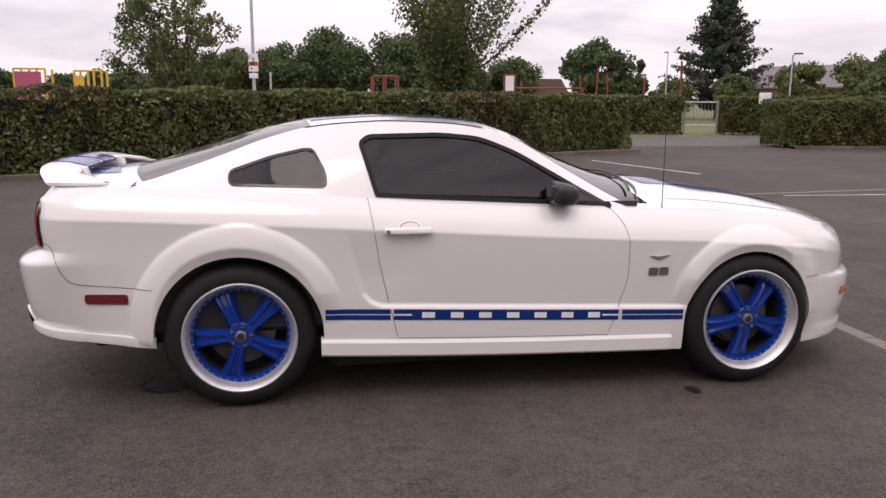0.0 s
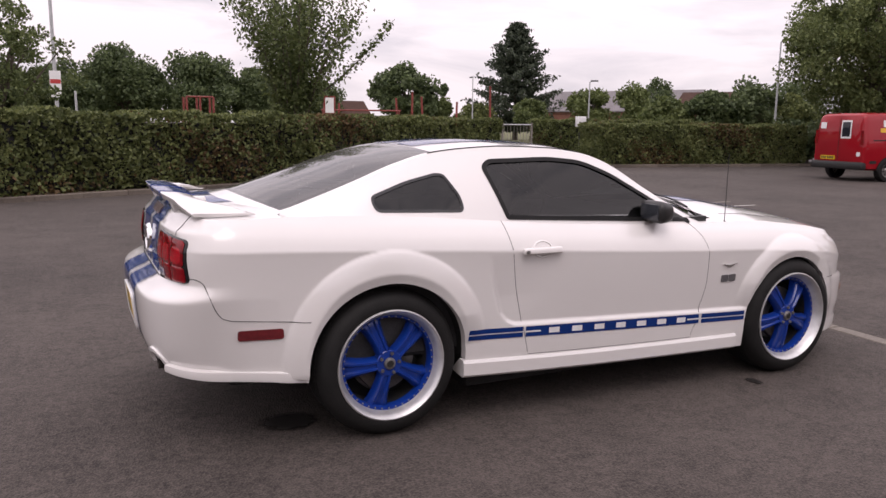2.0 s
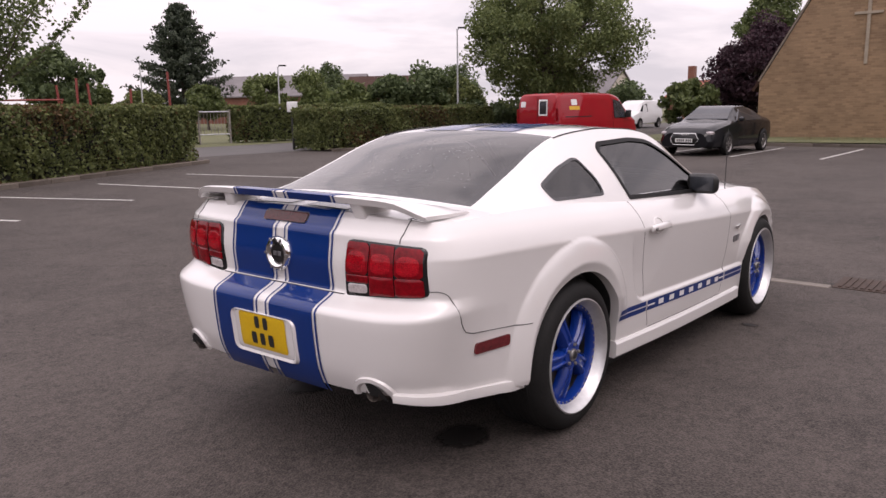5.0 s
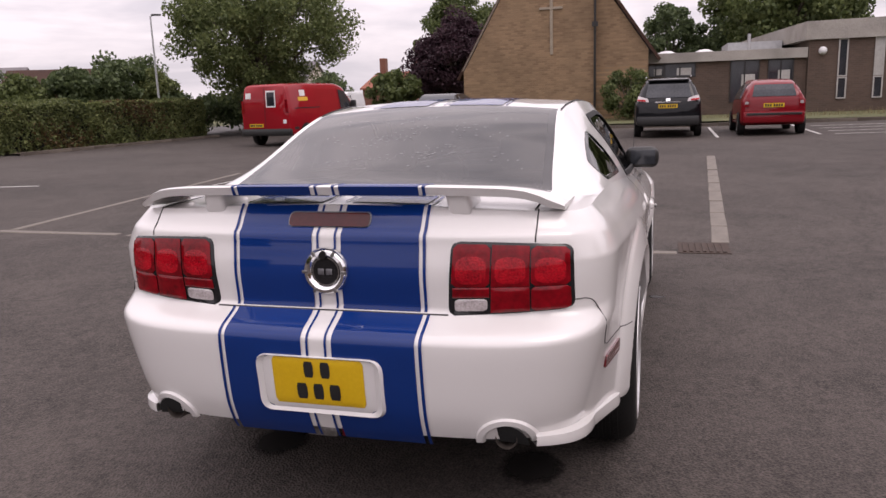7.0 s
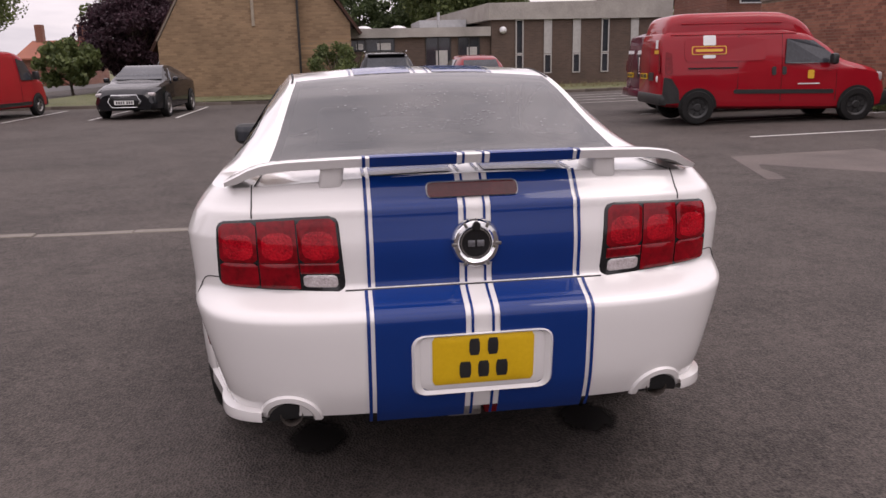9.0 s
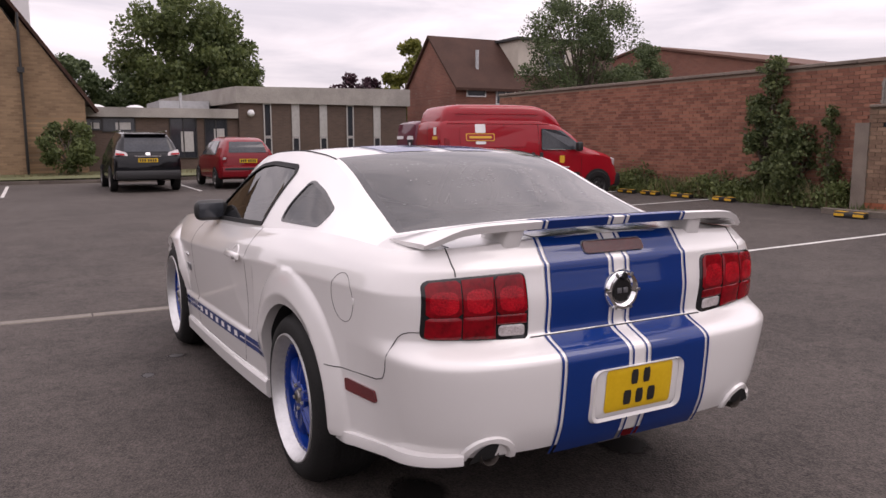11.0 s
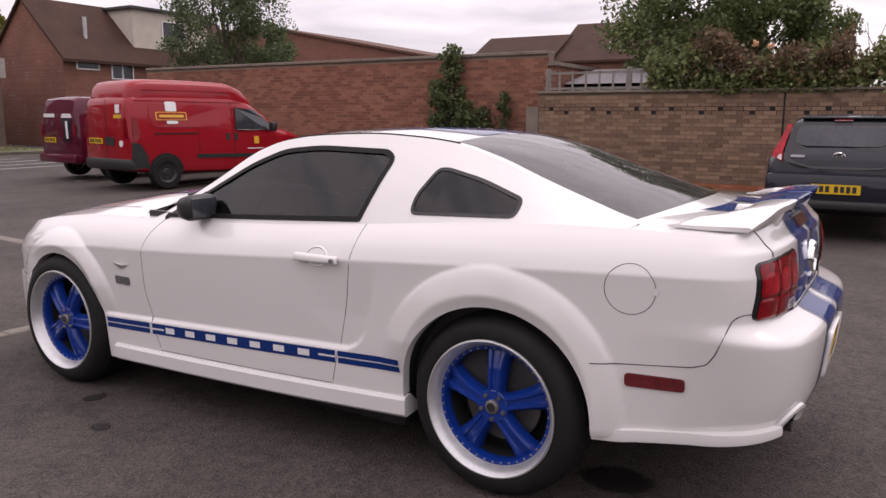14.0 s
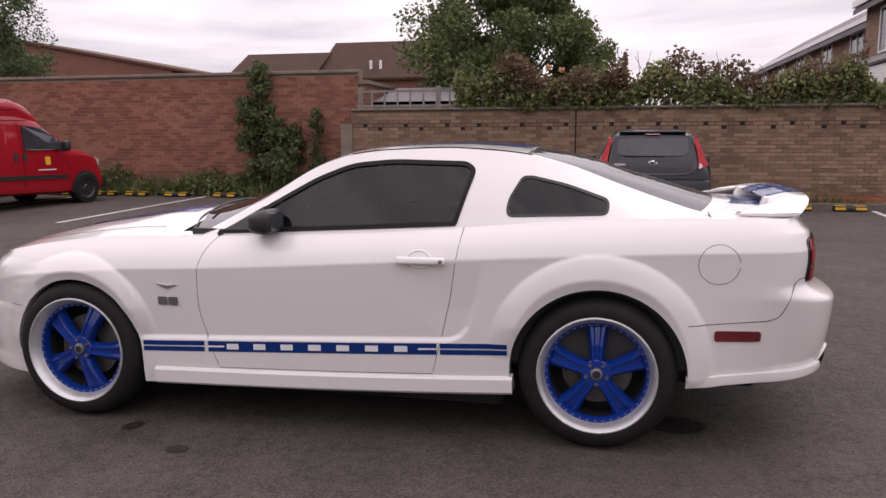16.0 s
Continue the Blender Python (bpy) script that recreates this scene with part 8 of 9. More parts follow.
v.rear("brake_lamp", [(-0.10, 1.385), (0.10, 1.385), (0.10, 1.41), (-0.10, 1.41)], M_REDDARK, "", 0.05)
v.block("roof_spoiler", -1.43, -1.15, -0.46, 0.46, 1.408, 1.434, M_CARGREY, "", 0.012)
v.block("rear_bumper", -1.80, -1.55, -0.78, 0.78, 0.40, 0.78, M_CARGREY, "dark grey bumper", 0.08)
v.block("bumper_insert", -1.83, -1.70, -0.60, 0.60, 0.36, 0.47, M_BLACK, "", 0.03)
v.block("reflector", -1.82, -1.75, 0.62, 0.74, 0.50, 0.54, M_REDDARK, "", 0.008, True)
v.plate(0.60, 0.0, x=-1.815)
part("badge_oval", tube_mesh(bmesh.new(), [(-1.685, 0.062 * math.cos(a), 0.975 + 0.042 * math.sin(a)) for a in np.linspace(0, 2 * math.pi, 20, endpoint=False)], 0.007, 5, True), M_CHROME, v.ob, "chrome oval badge")
part("badge_bar", tube_mesh(bmesh.new(), [(-1.688, 0.03 * math.cos(a), 0.978 + 0.036 * math.sin(a)) for a in np.linspace(0, 2 * math.pi, 16, endpoint=False)], 0.006, 5, True), M_CHROME, v.ob)
v.rear("white_mark", [(0.36, 0.955), (0.52, 0.955), (0.52, 0.985), (0.36, 0.985)], M_GREY, "", 0.016)
v.block("door_mirror", 0.45, 0.60, 0.82, 1.0, 0.92, 1.06, M_BLACK, "", 0.04, True)
v.flank("side_window", [(-1.05, 0.98), (0.72, 0.96), (0.42, 1.20), (0.1, 1.36), (-0.85, 1.35)], M_DARKGLASS, "", 0.03)
part("rear_wiper", rod(bmesh.new(), (-1.64, 0.02, 1.03), (-1.60, -0.38, 1.06), 0.010, seg=6), M_BLACK, v.ob)

# white van far off on the road
v = Vehicle("far_van", "small white van on the far road", "van", 44.5, 19.8, 180,
            [(-2.2, 0.4, 0.95, 1.7, 0.84, 0.84, 0.70), (-2.0, 0.34, 0.98, 1.82, 0.88, 0.88, 0.74), (0.2, 0.3, 0.98, 1.82, 0.9, 0.9, 0.74), (0.8, 0.28, 1.0, 1.68, 0.9, 0.88, 0.7), (1.5, 0.28, 1.0, 1.12, 0.88, 0.84, 0.68), (2.2, 0.32, 0.75, 0.86, 0.78, 0.7, 0.55)],
            [(0.3, -2.2), (1.7, -2.2)], M_VANWHITE)
v.body(40)
v.wheels(2.9, 0.32, 0.2, 0.87)
v.flank("cab_window", [(0.25, 1.08), (1.3, 1.1), (0.8, 1.52), (0.3, 1.58)], M_DARKGLASS)


# ---- hedges and trees ----
def hedge(name, label, p0, p1, depth, height, count, size, seed, brown=0.12):
    """A clipped hedge: a near-black core painting its inner shade, under a skin of small leaves, uneven along its
    faces.
    """
    rng = np.random.default_rng(seed)
    p0, p1 = np.array(p0, float), np.array(p1, float)
    length = np.linalg.norm(p1 - p0)
    d = (p1 - p0) / length
    n = np.array([-d[1], d[0]])
    t = thing(name, label, "hedge")
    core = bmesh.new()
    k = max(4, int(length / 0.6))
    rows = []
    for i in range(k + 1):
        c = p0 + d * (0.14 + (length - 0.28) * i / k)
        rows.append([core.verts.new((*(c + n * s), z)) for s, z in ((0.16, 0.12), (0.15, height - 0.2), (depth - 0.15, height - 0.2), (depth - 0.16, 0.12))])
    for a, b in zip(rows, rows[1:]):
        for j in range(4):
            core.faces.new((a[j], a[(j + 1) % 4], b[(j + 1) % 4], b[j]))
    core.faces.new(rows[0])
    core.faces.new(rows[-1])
    part("shade_core", core, M_DARK, t, smooth=False)
    areas = np.array([length * height, length * depth, depth * height, depth * height, length * height * 0.35])
    which = rng.choice(5, count, p=areas / areas.sum())
    u, w = rng.random(count), rng.random(count)
    along = np.where(which == 2, 0.0, np.where(which == 3, length, u * length))
    across = np.where(which == 0, 0.0, np.where(which == 4, depth, np.where(which == 1, w * depth, u * depth)))
    z = np.where(which == 1, height, 0.06 + w ** 0.9 * (height - 0.06))
    lump = 0.07 * np.sin(along * 2.3 + z * 3.1) + 0.05 * np.sin(along * 5.9 - z * 4.3 + 1) + 0.03 * np.sin(along * 11.3 + z * 7)
    inward = np.abs(rng.normal(0, 0.07, count)) - 0.03 + lump
    across = across + np.where(which == 0, inward, 0) - np.where(which == 4, inward, 0)
    along = along + np.where(which == 2, inward, 0) - np.where(which == 3, inward, 0)
    z = z - np.where(which == 1, inward * 0.7, 0)
    round_off = np.clip((z - height + 0.18) / 0.18, 0, 1) ** 2 * 0.12
    across = across + np.where(which == 0, round_off, 0)
    xy = p0 + along[:, None] * d + across[:, None] * n
    pts = np.column_stack([xy, z])
    patch = np.sin(along * 0.9 + seed) * np.sin(z * 2.1 + along * 0.37) + rng.normal(0, 0.45, count)
    b = patch > np.quantile(patch, 1 - brown)
    tagged(part("leaf_skin", leaves_mesh("leaf_skin", pts[~b], size, L_HEDGE, seed), None, t), kind="stuff")
    tagged(part("brown_leaves", leaves_mesh("brown_leaves", pts[b], size, L_HEDGEBROWN, seed + 1), None, t, "browned leaves"), kind="stuff")
    return t


hedge("hedge", "long clipped green hedge with brown patches beside the car park", (-15.3, 7.35), (9.05, 17.80), 1.5, 1.66, 80000, 0.062, 11)
hedge("hedge", "clipped green hedge beside the car park entrance", (15.0, 18.85), (24.1, 17.35), 1.7, 1.55, 42000, 0.062, 12)
hedge("hedge", "clipped hedge across the road", (9.0, 30.9), (16.55, 28.7), 1.2, 1.75, 16000, 0.085, 13, 0.05)
hedge("hedge", "clipped hedge across the road", (18.3, 28.2), (27.0, 25.8), 1.2, 1.75, 18000, 0.085, 14, 0.05)


def limb(bm, pts, r0, r1, seg=7):
    """A tapered bough along a run of points."""
    n = len(pts)
    rings = []
    for i, p in enumerate(pts):
        p = Vector(p)
        d = (Vector(pts[min(i + 1, n - 1)]) - Vector(pts[max(i - 1, 0)])).normalized()
        side = d.cross(Vector((0.37, 0.81, 0.45))).normalized()
        up = side.cross(d)
        r = r0 + (r1 - r0) * i / (n - 1)
        rings.append([bm.verts.new(p + r * (math.cos(2 * math.pi * k / seg) * side + math.sin(2 * math.pi * k / seg) * up)) for k in range(seg)])
    for a, b in zip(rings, rings[1:]):
        for k in range(seg):
            bm.faces.new((a[k], a[(k + 1) % seg], b[(k + 1) % seg], b[k]))


def tree(name, label, x, y, height, width, low, material, seed, leaves=9000, leaf=0.12, clumps=60, trunk=0.16, spread=0.16, hollow=0.55, lean=0.0, squash=1.0):
    """A broad-leaved tree: tapered trunk, limbs to its clumps, and clumps of leaves with gaps between them."""
    rng = np.random.default_rng(seed)
    t = thing(name, label, "tree", x, y, 0)
    mid, half_h, half_w = (height + low) / 2, (height - low) / 2, width / 2
    cs = []
    while len(cs) < clumps:
        p = rng.uniform(-1, 1, 3)
        r = np.linalg.norm(p)
        if r < 1 and r > hollow * rng.random() ** 0.5:
            taper = 1 - 0.25 * max(0, p[2]) * squash
            cs.append((p[0] * half_w * taper + lean * (p[2] + 1), p[1] * half_w * taper, mid + p[2] * half_h))
    ball = spread * width
    cs = (np.array(cs) - (0, 0, mid)) * (max(1 - 0.75 * ball / half_w, 0.3), max(1 - 0.75 * ball / half_w, 0.3), max(1 - 0.6 * ball / half_h, 0.3)) + (0, 0, mid)
    bm = bmesh.new()
    top = low + (height - low) * 0.55
    limb(bm, [(0, 0, 0), (0.03, 0.02, low * 0.6), (lean * 0.3 - 0.05, 0.05, low + (top - low) * 0.4), (lean * 0.6, 0, top)], trunk, trunk * 0.35)
    part("trunk", bm, M_BARK, t, "brown tapered trunk")
    bm = bmesh.new()
    for c in cs[:: max(1, clumps // 30)]:
        s = rng.uniform(0.25, 0.7)
        base = (lean * 0.5 * s, 0, low * 0.8 + (top - low) * s * 0.8)
        m = (np.array(base) * 0.45 + c * 0.55) + rng.normal(0, 0.05 * width, 3) * 0.3
        limb(bm, [base, tuple(m), tuple(c)], trunk * 0.38, trunk * 0.08, 5)
    tagged(part("branchwork", bm, M_BARK, t, "brown branchwork"), kind="stuff")
    per = leaves // clumps
    pts = []
    for c in cs:
        q = rng.normal(0, 1, (per, 3))
        q /= np.linalg.norm(q, axis=1, keepdims=True)
        pts.append(c + q * rng.random((per, 1)) ** 0.45 * ball * rng.uniform(0.6, 1.15) * (1, 1, 0.8))
    pts = np.concatenate(pts)
    tagged(part("crown", leaves_mesh("crown", pts, leaf, material, seed), None, t, "leafy crown"), kind="stuff")
    return t


tree("small_tree", "small open-crowned tree behind the hedge", -4.1, 17.2, 4.7, 4.2, 1.2, L_GREEN, 21, 11000, 0.062, 90, 0.12, 0.085, 0.40)
tree("ivy_trunk_shrub", "dense green growth round a tree trunk", -4.0, 17.4, 3.1, 0.8, 0.4, L_DARKGREEN, 22, 2600, 0.09, 18, 0.10, 0.3)
tree("tree", "dark broad-leaved tree behind the playground", -8.0, 86, 7.6, 9, 0.5, L_GREEN, 23, 12000, 0.26, 50, 0.2)
for i, (x, y, h, w) in enumerate(((-2.5, 88, 8.3, 9.5), (3.5, 90, 10.3, 11), (11.5, 88, 10.0, 11), (18.5, 90, 8.4, 10), (26, 92, 7.8, 9))):
    tree("tree", "tall dark green tree at the field's edge", x, y, h, w, 0.6, L_DARKGREEN, 30 + i, 16000, 0.26, 60, 0.25, 0.17, 0.5)
for i in range(14):
    tree("far_tree", "dark tree in the far tree line", -62 + i * 5.2 + random.uniform(-1, 1), 104 + random.uniform(-4, 4), random.uniform(4.6, 6.4), 8.5, 0.3, L_DARKGREEN, 60 + i, 4500, 0.34, 26, 0.2)
for i, (x, y, h, w, m) in enumerate(((28.5, 62, 4.4, 5, L_GREEN), (31, 58, 3.8, 4.5, L_HEDGE), (33.2, 52, 4.0, 4.2, L_GREEN), (36.5, 48.5, 4.9, 4.4, L_LIGHT), (39.2, 46.0, 5.0, 4.2, L_LIGHT), (41.0, 43.5, 3.6, 3.4, L_LIGHT), (46.5, 52, 6.2, 5.5, L_DARKGREEN), (33.0, 31.5, 4.1, 4.2, L_DARKGREEN), (30.6, 33.0, 3.4, 3.6, L_GREEN), (34.6, 30.0, 4.6, 4.6, L_DARKGREEN), (36.6, 28.3, 3.5, 3.4, L_HEDGE), (48, 38, 5.6, 5.5, L_DARKGREEN), (42, 24, 3.2, 4.5, L_GREEN), (47, 22, 3.6, 4.2, L_DARKGREEN))):
    tree("garden_tree", "rounded garden tree beyond the road", x, y, h, w, 0.5, m, 90 + i, 6500, 0.16, 40, 0.14, 0.17, 0.5)
tree("tree", "round dark green tree beyond the field", 25.0, 60.5, 7.1, 7.4, 0.8, L_DARKGREEN, 40, 9000, 0.24, 60, 0.25, 0.14, 0.6)
tree("poplar", "slim dark upright tree beyond the field", 29.8, 62, 5.7, 1.1, 0.6, L_DARKGREEN, 41, 1500, 0.18, 14, 0.08, 0.3)


def vase_tree():
    """The young tree behind the hedge: many steep stems from one foot, leaves strung along them."""
    rng = np.random.default_rng(5)
    t = thing("young_tree", "young many-stemmed tree with light green leaves", "tree", 3.55, 18.95, 0)
    pts = []
    for k in range(30):
        a = 2.4 * k
        reach = rng.uniform(0.25, 2.35)
        top = rng.uniform(4.6, 7.2) - reach * 0.45
        stem = []
        for s in np.linspace(0, 1, 12):
            r = reach * (s ** 1.7) + 0.12
            stem.append((r * math.cos(a) + 0.06 * math.sin(9 * s + k), r * math.sin(a) + 0.06 * math.cos(7 * s + k), 0.2 + top * s))
        bm = bmesh.new()
        limb(bm, stem, 0.038, 0.008, 5)
        part("stem", bm, M_BARK, t)
        for s in np.linspace(0.22, 1.0, 70):
            i = min(int(s * 11), 10)
            f = s * 11 - i
            c = np.array(stem[i]) * (1 - f) + np.array(stem[i + 1]) * f
            pts.append(c + rng.normal(0, 0.11 + 0.10 * s, (9, 3)))
    stem = [(0.3 + 2.9 * s, -0.3 * s, 2.0 + 2.75 * s - 0.25 * math.sin(3 * s)) for s in np.linspace(0, 1, 14)]
    bm = bmesh.new()
    limb(bm, stem, 0.035, 0.007, 5)
    part("stem", bm, M_BARK, t)
    for s in np.linspace(0.3, 1, 46):
        i = min(int(s * 13), 12)
        pts.append(np.array(stem[i]) + rng.normal(0, 0.085, (7, 3)))
    tagged(part("crown", leaves_mesh("crown", np.concatenate(pts), 0.075, L_GREEN, 6), None, t, "light green leaves"), kind="stuff")


vase_tree()


def conifer(name, label, x, y, height, width, seed, tiers=22):
    """A conifer: straight trunk, tiers of drooping boughs with needle tufts, ragged outline."""
    rng = np.random.default_rng(seed)
    t = thing(name, label, "tree", x, y, 0)
    part("trunk", rod(bmesh.new(), (0, 0, 0), (0, 0, height), 0.28, 0.03, 8), M_BARK, t, "straight trunk")
    bm, pts = bmesh.new(), []
    for k in range(tiers):
        f = k / (tiers - 1)
        z = height * (0.10 + 0.88 * f)
        reach = width / 2 * (1 - f) ** 0.62 * (0.45 + 0.55 * min(1, f / 0.22)) * rng.uniform(0.65, 1.12) + 0.25
        for j in range(8):
            a = 2 * math.pi * j / 8 + k * 1.3 + rng.uniform(-0.25, 0.25)
            r = reach * rng.uniform(0.55, 1.1)
            tip = (r * math.cos(a), r * math.sin(a), z + 0.10 * r)
            limb(bm, [(0, 0, z - 0.1), (tip[0] * 0.5, tip[1] * 0.5, z - 0.12 * r + 0.05), tip], 0.05, 0.015, 4)
            for s in np.linspace(0.3, 1, 9):
                c = np.array((tip[0] * s, tip[1] * s, z - 0.1 * r * math.sin(3 * s) + 0.1 * r * s))
                pts.append(c + rng.normal(0, 1, (12, 3)) * (0.22, 0.22, 0.11))
    tagged(part("bough_growth", bm, M_BARK, t), kind="stuff")
    tagged(part("needles", leaves_mesh("needles", np.concatenate(pts), 0.17, L_CONIFER, seed, 2.2), None, t, "dark needles"), kind="stuff")


conifer("conifer", "tall dark conifer with ragged tiers of boughs", 36.4, 60.0, 10.9, 10.2, 44)
tree("tree", "large leafy tree behind the red van", 25.4, 15.3, 8.4, 9.0, 1.3, L_LIGHT, 50, 64000, 0.085, 170, 0.24, 0.085, 0.5)
tree("shrub", "dense undergrowth below a large tree", 27.5, 15.8, 2.6, 6.0, 0.1, L_DARKGREEN, 51, 5200, 0.13, 40, 0.08, 0.14)
tree("shrub", "dark undergrowth at the hedge end", 26.2, 18.9, 2.3, 4.2, 0.1, L_DARKGREEN, 151, 5000, 0.11, 36, 0.08, 0.14)
tree("shrub", "dark undergrowth beside the road", 30.2, 18.4, 2.2, 4.6, 0.1, L_DARKGREEN, 152, 5000, 0.12, 36, 0.08, 0.14)
tree("shrub", "green bush behind the red van", 32.5, 17.9, 3.2, 3.6, 0.2, L_GREEN, 52, 5000, 0.16, 36, 0.1, 0.14)
tree("shrub", "green bush at the road's edge", 38, 13.7, 3.0, 3.6, 0.2, L_GREEN, 53, 4000, 0.16, 30, 0.1, 0.14)
tree("purple_tree", "dark purple-leaved tree beside the church", 41.9, 11.4, 6.6, 6.6, 0.4, L_PURPLE, 54, 30000, 0.12, 110, 0.22, 0.12, 0.5)
tree("tree", "tall green tree behind the purple tree", 52.5, 13.2, 9.6, 8.0, 2.0, L_GREEN, 55, 20000, 0.15, 70, 0.25, 0.12, 0.4)
tree("tree", "large green tree behind the hall", 50.0, -8.2, 11.8, 11.0, 1.5, L_GREEN, 56, 30000, 0.19, 110, 0.3, 0.11, 0.5)
tree("tree", "dark tree behind the church roof", 56.0, -1.4, 8.2, 5.5, 1.5, L_DARKGREEN, 57, 14000, 0.15, 60, 0.22, 0.12)
tree("tree", "broad green tree behind the hall roof", 54.0, -11.5, 8.6, 9.0, 0.8, L_DARKGREEN, 157, 20000, 0.16, 80, 0.25, 0.12, 0.5)
tree("tree", "low green tree behind the hall roof", 55.0, -5.0, 7.0, 6.5, 0.8, L_DARKGREEN, 158, 14000, 0.16, 60, 0.22, 0.13, 0.5)
tree("purple_tree", "dark purple-leaved tree behind the hall", 51.0, -21.0, 7.2, 6.2, 1.0, L_PURPLE, 58, 6000, 0.22, 44, 0.2, 0.15)
tree("tree", "yellow-green tree beside the brick house", 49.5, -24.6, 9.2, 6.0, 1.0, L_YELLOWGREEN, 59, 7500, 0.22, 50, 0.22, 0.14)
tree("garden_tree", "feathery grey-green tree behind the brick wall", 17.5, -15.6, 7.6, 5.0, 1.4, L_DARKGREEN, 70, 26000, 0.058, 130, 0.13, 0.10, 0.3)
tree("garden_tree", "dark tree behind the brick house", 25.5, -26, 6.6, 3.8, 1.0, L_DARKGREEN, 71, 12000, 0.08, 60, 0.14, 0.13)
tree("garden_tree", "large dark green tree behind the garden wall", 1.45, -15.9, 6.3, 6.2, 0.9, L_GREEN, 72, 46000, 0.07, 120, 0.16, 0.10, 0.5)
tree("shrub", "green bush against the church wall", 28.3, 0.3, 2.6, 2.6, 0.05, L_GREEN, 73, 5500, 0.085, 44, 0.07, 0.14)
tree("shrub", "feathery dark green bush climbing the wall", 6.45, -11.72, 3.25, 1.15, 0.1, L_IVY, 74, 5600, 0.055, 80, 0.05, 0.17)
tree("shrub", "dark green bush at the wall's foot", 5.75, -11.62, 2.0, 1.3, 0.05, L_IVY, 75, 4200, 0.055, 50, 0.05, 0.17)
tree("shrub", "thin sapling against the wall", 5.05, -11.75, 2.2, 0.5, 0.1, L_IVY, 76, 900, 0.055, 26, 0.02, 0.3)


def border(name, label, x0, x1, y, z0, top, depth, count, size, material, seed):
    """A run of climbing growth with an uneven top."""
    rng = np.random.default_rng(seed)
    t = thing(name, label, "climber")
    x = rng.uniform(x0, x1, count)
    h = top * (0.62 + 0.25 * np.sin(x * 2.1 + seed) + 0.16 * np.sin(x * 5.3 + 2 * seed) + rng.normal(0, 0.10, count))
    z = z0 + np.abs(h) * rng.random(count) ** 0.7
    pts = np.column_stack([x, y + rng.normal(0, depth, count), z])
    bm = bmesh.new()
    for k in range(int((x1 - x0) * 3)):
        xx = rng.uniform(x0, x1)
        limb(bm, [(xx, y, z0 - 0.2), (xx + rng.normal(0, 0.1), y, z0 + 0.3), (xx + rng.normal(0, 0.25), y + rng.normal(0, 0.1), z0 + top * rng.uniform(0.5, 1.0))], 0.012, 0.004, 4)
    tagged(part("stem_growth", bm, M_BARK, t), kind="stuff")
    tagged(part("leaves", leaves_mesh("leaves", pts, size, material, seed), None, t), kind="stuff")
    return t


border("rose_hedge", "green climbing roses along the garden wall", -1.2, 1.9, -11.68, 1.98, 0.90, 0.16, 5600, 0.062, L_ROSELEAF, 80)
border("rose_hedge", "bronze-leaved climbing roses along the garden wall", -1.6, 1.1, -11.8, 2.2, 1.00, 0.22, 4800, 0.060, L_BRONZE, 81)
border("rose_hedge", "green climbing roses along the garden wall", -9.5, -1.0, -11.70, 1.97, 0.88, 0.16, 13500, 0.060, L_ROSELEAF, 82)
border("rose_hedge", "bronze shoots of climbing roses along the wall", -6.0, -1.2, -11.8, 2.2, 0.95, 0.18, 4200, 0.055, L_BRONZE, 83)
for x, y, z in ((-0.72, -11.5, 2.28), (-0.86, -11.48, 2.20), (-0.32, -11.6, 2.80), (0.2, -11.62, 2.62), (-2.3, -11.62, 2.55), (-0.05, -11.6, 2.86)):
    rose = thing("rose_bloom", "pale orange-pink rose bloom on the wall", "flower", x, y, z, 0, "roses")
    rng = np.random.default_rng(int(abs(x) * 100))
    q = rng.normal(0, 1, (26, 3))
    q = q / np.linalg.norm(q, axis=1, keepdims=True) * 0.045
    part("petals", leaves_mesh("petals", q, 0.05, L_ROSE, 7, 1.1), None, rose)


def weeds(name, label, x0, x1, y0, y1, count, height, seed, material):
    """Tall dry grass and weeds: thin upright blades."""
    rng = np.random.default_rng(seed)
    verts, faces = [], []
    for k in range(count):
        x, y = rng.uniform(x0, x1), rng.uniform(y0, y1)
        h = height * rng.uniform(0.3, 1.15) * (0.55 + 0.45 * math.sin(x * 1.9 + seed))
        a, lean = rng.uniform(0, 6.3), rng.normal(0, 0.22, 2) * h
        dx, dy = 0.011 * math.cos(a), 0.011 * math.sin(a)
        z = ground_z(x, y) + 0.02
        n = len(verts)
        verts += [(x - dx, y - dy, z), (x + dx, y + dy, z), (x + dx * 0.7 + lean[0] * 0.5, y + dy * 0.7 + lean[1] * 0.5, z + h * 0.6), (x - dx * 0.7 + lean[0] * 0.5, y - dy * 0.7 + lean[1] * 0.5, z + h * 0.6), (x + lean[0], y + lean[1], z + h)]
        faces += [(n, n + 1, n + 2, n + 3), (n + 3, n + 2, n + 4)]
    ob = new(name, mesh_of(name, verts, faces, material))
    tagged(ob, label, "grass", kind="stuff")


weeds("tall_weeds", "tall green and dry weeds at the wall's foot", 4.6, 16, -11.95, -11.35, 4200, 0.42, 3, L_LIGHT)
border("weed_bank", "low leafy green weeds at the foot of the brick wall", 4.5, 12.5, -11.62, 0.03, 0.62, 0.15, 15000, 0.05, L_LIGHT, 86)
border("weed_bank", "low dark leafy weeds at the foot of the brick wall", 5.0, 13.5, -11.72, 0.03, 0.75, 0.12, 8000, 0.05, L_IVY, 87)
weeds("dry_weeds", "straw-coloured dry weeds at the wall's foot", 4.6, 16, -11.95, -11.35, 2200, 0.5, 4, L_STRAW)
weeds("tall_weeds", "green weeds below the garden wall", -9, 4.2, -11.5, -10.95, 2400, 0.24, 5, L_IVY)
